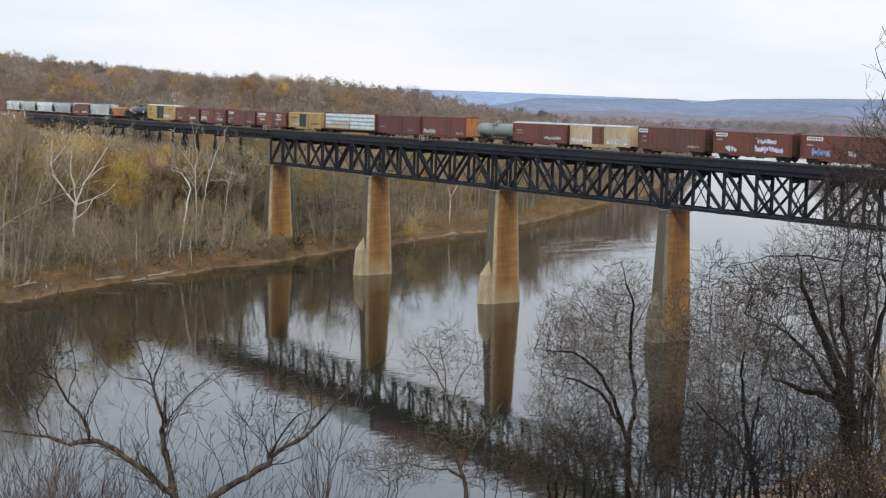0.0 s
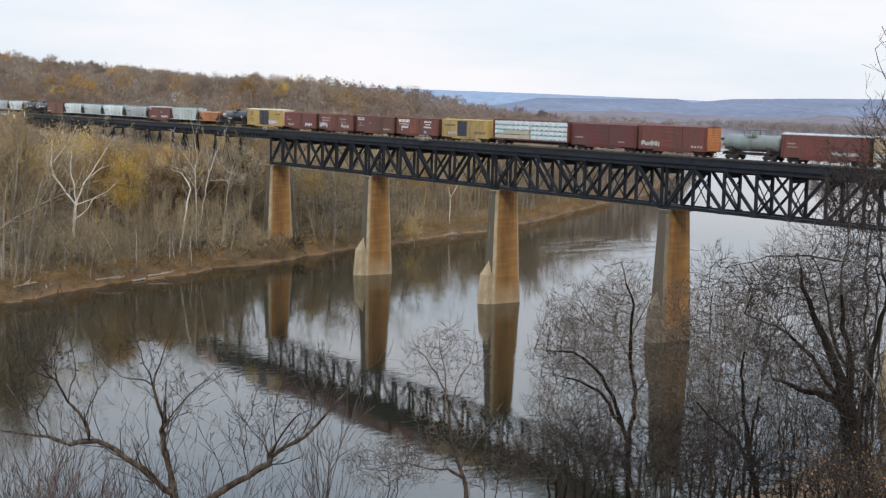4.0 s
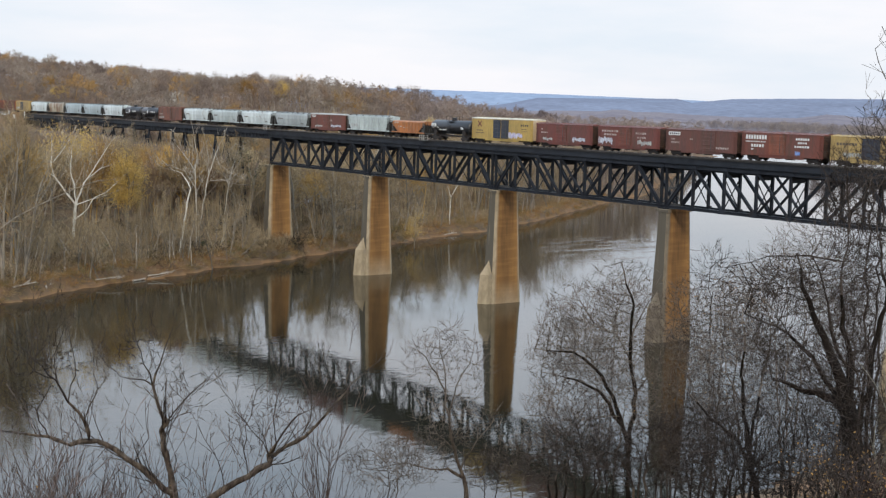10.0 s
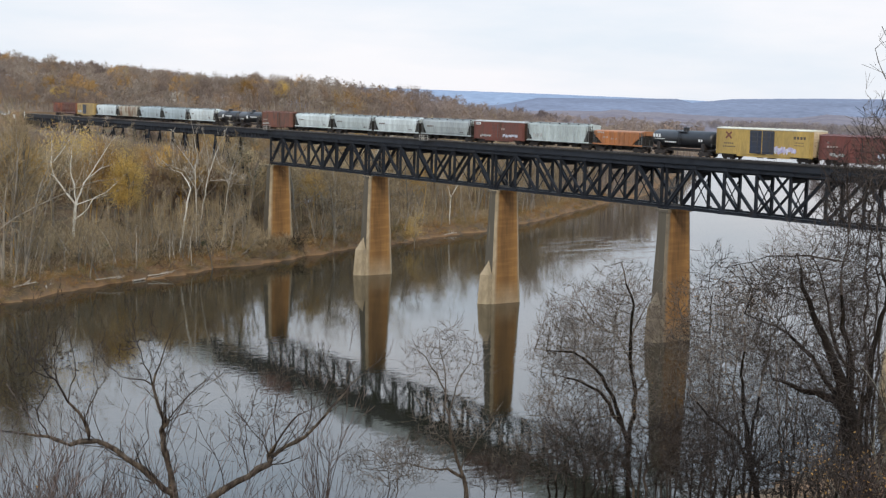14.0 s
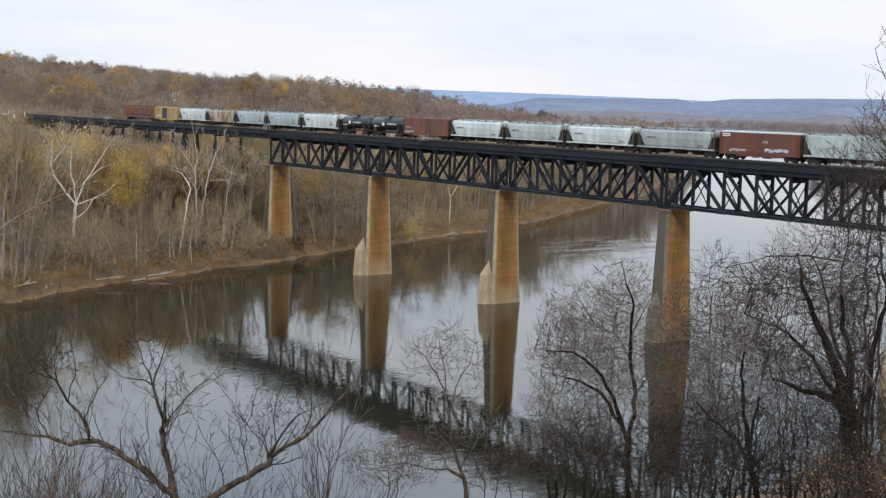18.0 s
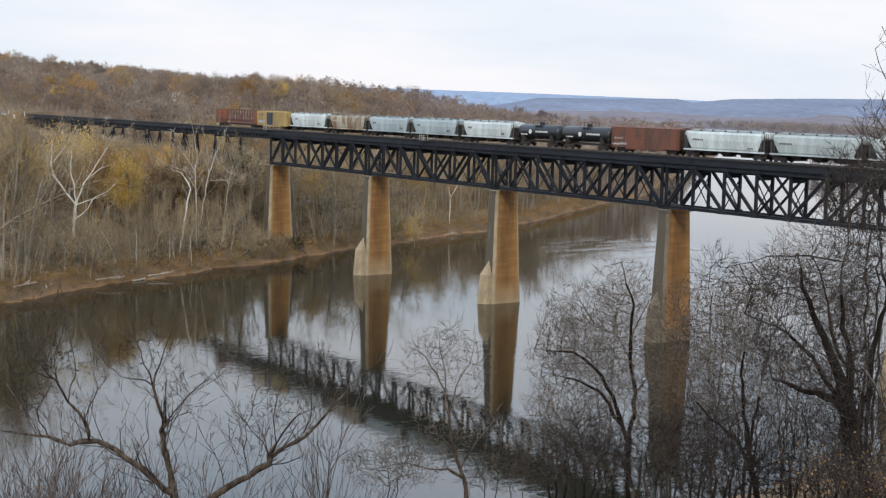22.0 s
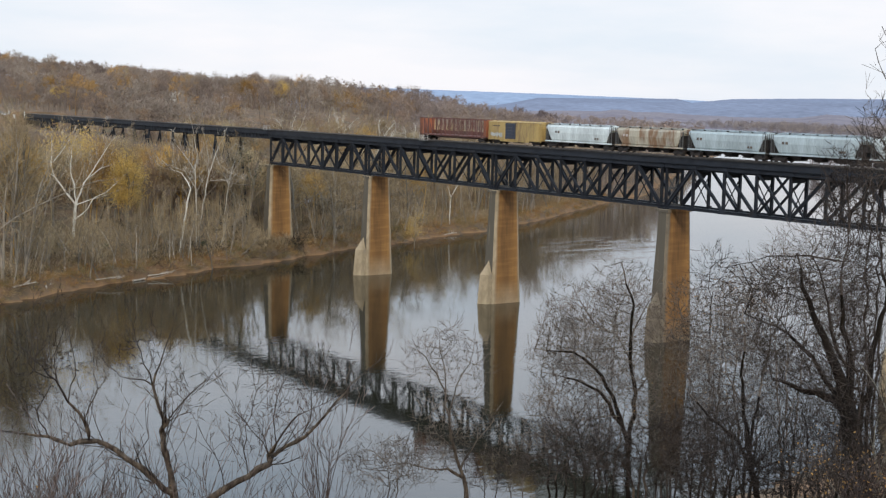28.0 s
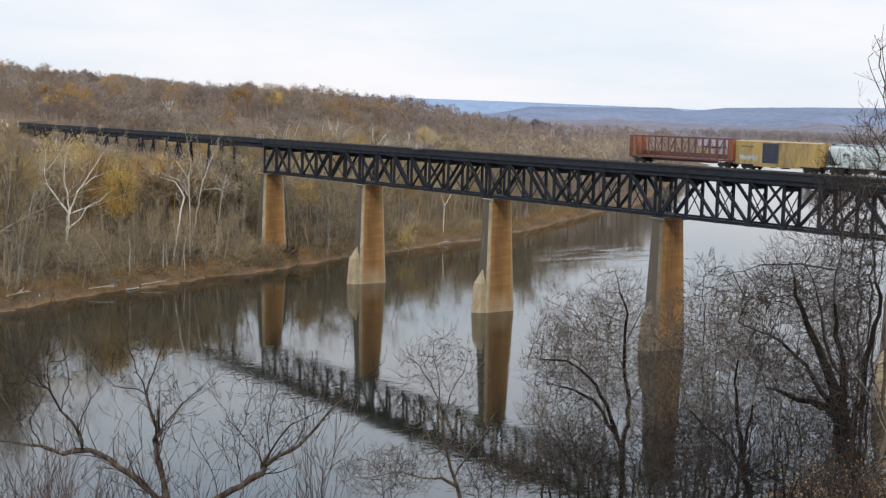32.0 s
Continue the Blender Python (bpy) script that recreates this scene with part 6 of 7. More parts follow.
# ---- trees of the near bluff ----
FAN = [(8, 0.035, 0.04, 2.2, 0.42, 0.40), (5, 0.06, 0.05, 1.5, 0.48, 0.5), (3, 0.09, 0.02, 0, 0, 0)]
SAPLING_BARK = surf("reddish_sapling_bark", (0.060, 0.042, 0.036), (0.120, 0.092, 0.080), 0.5, 0.95, spec=0.1, per_island=0.5)
SLIM = [(8, 0.07, 0.04, 2.0, 0.6, 0.36), (5, 0.15, 0.08, 1.6, 0.6, 0.5), (3, 0.2, 0.05, 1.0, 0.6, 0.6), (2, 0.22, 0.03, 0, 0, 0)]
# sunlight on the twigs is put into this paler colour
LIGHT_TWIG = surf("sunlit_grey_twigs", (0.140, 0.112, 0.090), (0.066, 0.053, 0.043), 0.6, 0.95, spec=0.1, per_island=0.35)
# reddish twigs, coloured darker for the shade low on the bluff
RED_TWIG = surf("shaded_reddish_twigs", (0.030, 0.0235, 0.020), (0.056, 0.044, 0.037), 0.5, 0.95, spec=0.1, per_island=0.35)
MID_BARK = surf("brown_bark", (0.038, 0.028, 0.022), (0.135, 0.105, 0.078), 2.2, 0.95, stretch=(3, 3, 0.7), bump=0.05, spec=0.1)
GREY_BARK = surf("lichen_grey_bark", (0.19, 0.175, 0.14), (0.13, 0.115, 0.09), 1.5, 0.95, stretch=(3, 3, 0.7), bump=0.02)


def put_tree(name, label, segs, bark, twig, group="bare trees on the near bluff", place=(0, 0, 0), leaves=None, fine=0.008):
    wood = [s for s in segs if s[8] <= 1]
    keep = random.Random(len(segs))
    thin = [s for s in segs if 2 <= s[8] < 4 or s[8] > 3 and keep.random() < 0.68]
    root = tagged(new(name, fast_mesh("trunk", *skin(wood, 7, 0.008, True), bark, True)), label, "tree", group)
    part("crown", fast_mesh("crown", *merge(skin([s for s in thin if s[8] < 3 and s[6] > 0.014], 3, fine), strips([s for s in thin if s[8] >= 3 or s[6] <= 0.014], fine)), twig), None, root)
    if leaves:
        part("leaves", fast_mesh("leaves", *leaf_cloud(random.Random(4), thin, leaves, 0.036, 0.06), OCHRE), None, root, "few clinging brown leaves")
    root.location = place
    return root


def near_tree(seed, across, dist, top, plan, bark, twig, stems=1, lean=(0, 0), thick=0.011, label="bare dark tree rooted on the steep bluff", leaves=None, name="tree"):
    rng = random.Random(seed)
    x, y = spot(across, dist)
    z = float(land(x, y))
    h = max(3.0, level(across, top, dist) - z)
    segs = []
    for k in range(stems):
        d = Vector((lean[0] + rng.gauss(0, 0.06 + 0.1 * (stems > 1)), lean[1] + rng.gauss(0, 0.06 + 0.1 * (stems > 1)), 1)).normalized()
        hh = h * (1.0 if k == 0 else rng.uniform(0.65, 0.98))
        grow(rng, Vector((rng.gauss(0, 0.25) * (stems > 1), rng.gauss(0, 0.25) * (stems > 1), -0.4)), d, hh * 0.84, hh * thick * (1 if stems == 1 else 0.75), 0, segs, plan)
    # no shoot overtops the leader
    k = min(1.0, h / max(s[5] for s in segs))
    segs = [(s[0] * (0.5 + k / 2), s[1] * (0.5 + k / 2), s[2] * k, s[3] * (0.5 + k / 2), s[4] * (0.5 + k / 2), s[5] * k, *s[6:]) for s in segs]
    return put_tree(name, label, segs, bark, twig, place=(x, y, z), leaves=leaves, fine=0.011 if stems == 1 else 0.0135)


def fill_crown(rng, nodes, aims, step, kill, rounds=50):
    """Lets twigs grow from the given nodes towards scattered aims until each is reached; returns segments and their tips."""
    g = np.random.default_rng(rng.randrange(1 << 30))
    pts, back = [np.array(nodes, float)], [np.full(len(nodes), -1)]
    heads = [np.zeros((len(nodes), 3))]
    new_pts, first = pts[0], 0
    best, who = np.full(len(aims), 1e9), np.zeros(len(aims), int)
    total = len(nodes)
    forks = np.zeros(total, int)
    for _ in range(rounds):
        far = (aims ** 2).sum(1)[:, None] - 2 * aims @ new_pts.T + (new_pts ** 2).sum(1)[None]
        k = far.argmin(1)
        near = np.sqrt(np.maximum(far[np.arange(len(aims)), k], 0))
        hit = near < best - 1e-6
        best, who = np.where(hit, near, best), np.where(hit, k + first, who)
        # a node forks three times at most
        live = (best > kill) & (forks[who] < 3)
        aims, best, who = aims[live], best[live], who[live]
        if not len(aims):
            break
        every = np.concatenate(pts)
        src, inv = np.unique(who, return_inverse=True)
        forks[src] += 1
        pull = aims - every[who]
        pull /= np.linalg.norm(pull, axis=1, keepdims=True) + 1e-9
        way = np.zeros((len(src), 3))
        np.add.at(way, inv, pull)
        way /= np.linalg.norm(way, axis=1, keepdims=True) + 1e-9
        way += np.concatenate(heads)[src] * 0.8 + g.normal(0, 0.07, way.shape) + np.array([[0, 0, 0.2]])
        way /= np.linalg.norm(way, axis=1, keepdims=True) + 1e-9
        new_pts, first = every[src] + way * step, total
        pts.append(new_pts)
        heads.append(way)
        back.append(src)
        total += len(src)
        forks = np.concatenate([forks, np.zeros(len(src), int)])
    every, back = np.concatenate(pts), np.concatenate(back)
    load = np.zeros(total)
    kids = np.bincount(back[back >= 0], minlength=total)
    for i in range(total - 1, len(nodes) - 1, -1):
        load[i] = max(load[i], 1.0)
        load[back[i]] += load[i]
    size = 0.0075 * np.maximum(load, 1) ** 0.42
    segs, tips = [], []
    for i in range(len(nodes), total):
        r = float(size[i])
        r0 = min(float(size[back[i]]), r * 1.25)
        segs.append((*every[back[i]], *every[i], r0, r, 2 if r > 0.016 else 3))
        if not kids[i]:
            tips.append((every[i], every[i] - every[back[i]]))
    return segs, tips


def limb_tree(seed, across, dist, limbs, bark, twig, label, plan, reach, size=1.0, fine_r=0.010, group="bare trees on the near bluff", name="tree", tips=None, dense=0.85, crown=(), aims=1200, leaves=None, both=False):
    """A tree whose great limbs are given as chains of (across, up, radius) in metres from its root, with shoots grown along them."""
    rng = random.Random(seed)
    x, y = spot(across, dist)
    z = float(land(x, y))
    b = radians(54.89) - math.atan((across - 784) / LENS)
    right, deep = Vector((math.cos(b), math.sin(b), 0)), Vector((-math.sin(b), math.cos(b), 0))
    segs, done = [], []
    for n, chain in enumerate(limbs):
        pts, off = [], 0.0
        for i, (a, u, r) in enumerate(chain):
            off += rng.gauss(0, 0.25) * min(size, 1.5) * (i > 0 and chain[0][1] > 1)
            pts.append((right * a + deep * off + Vector((0, 0, u)), r * 0.62))
        # a side limb starts where its parent really runs
        near = min(done, key=lambda w: (w[0] - pts[0][0]).length, default=None)
        if near and (near[0] - pts[0][0]).length < 1.2 * size:
            shift = near[0] - pts[0][0]
            pts = [(w + shift * max(0.0, 1 - i / 3), r) for i, (w, r) in enumerate(pts)]
        fine = []
        for (p, r0), (q, r1) in zip(pts, pts[1:]):
            k = max(2, int((q - p).length / (0.5 * size)))
            for i in range(k):
                jog = Vector((rng.gauss(0, 0.07), rng.gauss(0, 0.07), rng.gauss(0, 0.06))) * min(size, 0.8) if i else Vector((0, 0, 0))
                fine.append((p.lerp(q, i / k) + jog, (r0 + (r1 - r0) * i / k) * (rng.uniform(0.86, 1.22) if i else 1)))
        fine.append(pts[-1])
        done += fine
        for (p, r0), (q, r1) in zip(fine, fine[1:]):
            segs.append((*p, *q, r0, r1, 0))
            if p.z < reach or (crown and not both):
                continue
            d = (q - p).normalized()
            for _ in range(2):
                if rng.random() < dense:
                    side = d.orthogonal().normalized()
                    side.rotate(Matrix.Rotation(rng.random() * 6.283, 3, d))
                    nd = (d * 0.5 + side * 0.7 + Vector((0, 0, 0.55))).normalized()
                    grow(rng, p.lerp(q, rng.random()), nd, rng.uniform(0.7, 2.9) * size, max(0.012 * size, r1 * 0.28), 0, segs, plan)
        p, r = fine[-1]
        d = (fine[-1][0] - fine[-2][0]).normalized()
        if r > 0.06 * size or (crown and not both):
            continue
        grow(rng, p, d, 2.0 * size, r * 0.9, 0, segs, tips or plan)
    if crown:
        # the crown's bulk as round masses (across, down, half across, half down)
        k, g, cloud = dist / LENS, np.random.default_rng(seed), []
        room = sum(w * h for _, _, w, h in crown)
        for a, dn, w, h in crown:
            n = int(0.88 * aims * w * h / room)
            b = g.normal(0, 1, (n, 3))
            b *= (g.random((n, 1)) ** 0.42) / np.linalg.norm(b, axis=1, keepdims=True)
            c = right * ((a - across) * k) + Vector((0, 0, level(a, dn, dist) - z))
            cloud.append(np.array(c) + b[:, :1] * np.array(right) * w * k + b[:, 1:2] * np.array(deep) * w * k * 0.9 + b[:, 2:] * np.array([0, 0, h * k]))
        cloud = np.concatenate(cloud)
        grown, ends = fill_crown(rng, [tuple(w) for w, _ in done if w.z > reach], cloud[cloud[:, 2] > 0.6], 0.19 * size, 0.22 * size)
        segs += grown
        for p, d in ends:
            d = Vector(d).normalized()
            for _ in range(3):
                q = Vector(p)
                e = (d + Vector((rng.gauss(0, 0.34), rng.gauss(0, 0.34), rng.gauss(0.3, 0.28)))).normalized()
                for j in range(2):
                    f = q + e * rng.uniform(0.18, 0.46) * size
                    segs.append((*q, *f, 0.007, 0.005, 3))
                    q, e = f, (e + Vector((rng.gauss(0, 0.1), rng.gauss(0, 0.1), rng.gauss(0.08, 0.1)))).normalized()
    segs = [s if s[6] > 0.05 or s[8] else (*s[:8], 2) for s in segs]
    return put_tree(name, label, segs, bark, twig, group, (x, y, z), leaves=leaves, fine=fine_r)


def chains(across, dist, *limbs):
    """Limbs given as (across, down, radius) sight lines at that distance, turned into metres from the root."""
    x, y = spot(across, dist)
    z, k = float(land(x, y)), dist / LENS
    return [[((a - across) * k, level(a, d, dist) - z, r) for a, d, r in limb] for limb in limbs]


SHOOT = [(6, 0.07, 0.05, 0.7, 0.55, 0.55), (4, 0.11, 0.04, 0.5, 0.6, 0.6), (2, 0.22, 0.02, 0, 0, 0)]
BUSHY = [(6, 0.12, 0.05, 1.1, 0.65, 0.7), (5, 0.15, 0.02, 0.8, 0.65, 0.65), (3, 0.17, 0.01, 0.4, 0.6, 0.8), (2, 0.2, 0.0, 0, 0, 0)]


def bluff_trees():
    # the forked tree low on the bluff, with knots where limbs were cut
    low = level(310, 882, 50) - float(land(*spot(310, 50)))
    limb_tree(3, 310, 50, [[(0.1, -0.4, 0.40), (0.0, low - 0.6, 0.30), (-0.1, low + 0.1, 0.26)]] + chains(310, 50,
        [(306, 875, 0.24), (288, 862, 0.20), (236, 812, 0.17), (188, 781, 0.16), (160, 771, 0.17), (128, 773, 0.12), (92, 755, 0.10), (32, 746, 0.06), (-20, 730, 0.03)],
        [(164, 769, 0.14), (155, 732, 0.11), (128, 695, 0.08), (106, 655, 0.06), (48, 588, 0.03)],
        [(118, 676, 0.05), (104, 630, 0.035), (112, 590, 0.02)],
        [(92, 755, 0.06), (76, 730, 0.045), (84, 690, 0.03)],
        [(128, 695, 0.05), (140, 650, 0.035), (132, 600, 0.02)],
        [(106, 655, 0.05), (70, 640, 0.035), (52, 610, 0.02)],
        [(90, 635, 0.04), (88, 600, 0.03), (76, 560, 0.015)],
        [(155, 732, 0.05), (172, 690, 0.03), (168, 640, 0.015)],
        [(236, 812, 0.04), (262, 770, 0.03), (256, 720, 0.015)],
        [(535, 775, 0.05), (548, 730, 0.035), (540, 670, 0.015)],
        [(305, 868, 0.22), (299, 830, 0.18), (286, 781, 0.17), (284, 762, 0.19)],
        [(286, 762, 0.13), (292, 747, 0.19), (290, 738, 0.10)],
        [(290, 748, 0.11), (278, 716, 0.11), (268, 680, 0.09), (281, 645, 0.06), (296, 598, 0.03)],
        [(268, 680, 0.06), (252, 640, 0.04), (236, 575, 0.02)],
        [(266, 684, 0.05), (240, 668, 0.045), (212, 660, 0.03), (196, 640, 0.02)],
        [(292, 740, 0.06), (320, 706, 0.045), (344, 684, 0.035), (374, 660, 0.02)],
        [(345, 960, 0.30), (394, 880, 0.22), (428, 855, 0.20), (472, 826, 0.19), (474, 812, 0.20), (482, 806, 0.14), (535, 775, 0.11), (582, 727, 0.08), (636, 674, 0.04)],
        [(479, 806, 0.09), (502, 765, 0.07), (524, 738, 0.05), (567, 722, 0.03)],
        [(428, 852, 0.05), (422, 800, 0.035), (441, 720, 0.025), (444, 672, 0.012)],
        [(468, 826, 0.05), (458, 790, 0.035), (412, 732, 0.025), (398, 700, 0.012)],
        [(482, 800, 0.04), (476, 740, 0.03), (490, 680, 0.015)],
        [(400, 872, 0.04), (386, 820, 0.03), (352, 760, 0.015)]),
        MID_BARK, RED_TWIG, "gnarled bare tree with forked limbs and cut stubs", SHOOT, low + 0.3, 0.75, 0.010, tips=SHOOT, dense=0.6, both=True,
        crown=[(75, 630, 75, 75), (35, 690, 60, 45), (250, 620, 60, 60), (330, 690, 50, 45), (490, 710, 70, 70), (590, 690, 50, 40), (430, 780, 50, 60)], aims=420)
    # the heavy dark tree at the edge of the view
    limb_tree(11, 1545, 44, [[(0.2, -0.4, 0.74), (0.0, level(1545, 860, 44) - float(land(*spot(1545, 44))), 0.64)]] + chains(1545, 44,
        [(1546, 862, 0.62), (1535, 773, 0.54), (1513, 661, 0.36), (1488, 605, 0.22), (1457, 537, 0.14), (1438, 493, 0.10), (1425, 440, 0.04)],
        [(1519, 690, 0.16), (1488, 661, 0.13), (1444, 605, 0.10), (1395, 574, 0.07), (1339, 555, 0.03)],
        [(1537, 773, 0.28), (1525, 680, 0.20), (1522, 605, 0.15), (1507, 537, 0.10), (1500, 475, 0.06), (1508, 400, 0.03)],
        [(1535, 760, 0.2), (1556, 640, 0.15), (1575, 520, 0.1), (1562, 420, 0.05)],
        [(1500, 443, 0.05), (1440, 436, 0.04), (1395, 441, 0.035), (1308, 468, 0.015)],
        [(1512, 655, 0.1), (1480, 570, 0.07), (1470, 500, 0.05), (1450, 440, 0.03)],
        [(1533, 720, 0.30), (1500, 690, 0.26), (1470, 684, 0.18), (1420, 674, 0.10), (1392, 668, 0.05)]),
        DARK_BARK, RED_TWIG, "large dark bare tree with spreading heavy limbs", BUSHY, 2.0, 0.85, 0.0075,
        crown=[(1455, 515, 85, 85), (1512, 400, 70, 105), (1530, 520, 45, 130), (1385, 500, 60, 60), (1400, 590, 60, 50), (1525, 640, 40, 70), (1455, 660, 55, 35), (1500, 320, 45, 60), (1530, 720, 45, 90)], aims=8500)
    # bare trees of the lower bluff whose limbs show against the water
    limb_tree(12, 1128, 66, [[(0.0, -0.4, 0.24), (0.0, level(1128, 870, 66) - float(land(*spot(1128, 66))), 0.21)]] + chains(1128, 66,
        [(1128, 872, 0.21), (1128, 773, 0.19), (1137, 698, 0.16), (1125, 636, 0.13), (1128, 537, 0.09), (1103, 462, 0.04)],
        [(1128, 790, 0.19), (1096, 700, 0.16), (1064, 655, 0.13), (1024, 628, 0.10), (955, 622, 0.04)],
        [(1116, 760, 0.17), (1074, 700, 0.13), (1034, 680, 0.09), (968, 665, 0.035)],
        [(1126, 640, 0.08), (1100, 595, 0.05), (1060, 575, 0.025)],
        [(1128, 600, 0.07), (1150, 540, 0.045), (1175, 480, 0.02)],
        [(1137, 700, 0.08), (1175, 640, 0.05), (1200, 560, 0.02)]),
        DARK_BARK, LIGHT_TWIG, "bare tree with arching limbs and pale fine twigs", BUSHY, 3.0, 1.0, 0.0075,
        crown=[(1035, 590, 85, 95), (1105, 530, 62, 80), (1040, 700, 90, 80), (1120, 650, 60, 90), (985, 640, 50, 60)], aims=7000)
    limb_tree(13, 1345, 60, [[(0.8, -0.4, 0.3), (0.5, level(1364, 880, 60) - float(land(*spot(1345, 60))), 0.24)]] + chains(1345, 60,
        [(1364, 880, 0.24), (1345, 785, 0.18), (1333, 710, 0.13), (1326, 650, 0.09), (1330, 580, 0.05), (1318, 520, 0.02)],
        [(1333, 847, 0.18), (1308, 773, 0.15), (1270, 735, 0.10), (1240, 690, 0.06), (1232, 620, 0.03)],
        [(1345, 785, 0.11), (1358, 690, 0.08), (1372, 610, 0.05), (1366, 540, 0.02)],
        [(1333, 712, 0.07), (1300, 650, 0.05), (1290, 590, 0.02)],
        [(1352, 820, 0.09), (1400, 760, 0.06), (1420, 690, 0.03)],
        [(1308, 773, 0.08), (1304, 700, 0.055), (1306, 600, 0.035), (1298, 500, 0.015)]),
        DARK_BARK, LIGHT_TWIG, "dark-stemmed bare tree leaning out over the river", BUSHY, 3.0, 0.95, 0.009,
        crown=[(1325, 580, 65, 95), (1265, 660, 50, 75), (1375, 620, 40, 70), (1390, 740, 35, 45), (1310, 720, 60, 60)], aims=5200)
    # the small pale-stemmed tree standing in the reflection of the bridge
    limb_tree(14, 836, 60, [[(0.0, -0.4, 0.2), (0.0, level(836, 880, 60) - float(land(*spot(836, 60))), 0.17)]] + chains(836, 60,
        [(836, 882, 0.14), (817, 823, 0.12), (804, 770, 0.09), (795, 700, 0.065), (788, 640, 0.045), (782, 590, 0.02)],
        [(830, 868, 0.12), (800, 850, 0.10), (773, 843, 0.08), (729, 832, 0.05), (665, 846, 0.025)],
        [(795, 700, 0.07), (757, 642, 0.045), (730, 610, 0.02)],
        [(804, 740, 0.07), (814, 684, 0.05), (838, 644, 0.035), (846, 590, 0.015)],
        [(822, 838, 0.08), (842, 800, 0.055), (882, 745, 0.02)],
        [(804, 800, 0.06), (775, 770, 0.04), (745, 765, 0.02)]),
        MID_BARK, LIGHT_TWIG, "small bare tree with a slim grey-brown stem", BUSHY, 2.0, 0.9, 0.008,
        crown=[(790, 640, 55, 75), (750, 640, 35, 45), (840, 660, 35, 70), (740, 830, 75, 40), (800, 760, 70, 60), (870, 760, 30, 40)], aims=1900)
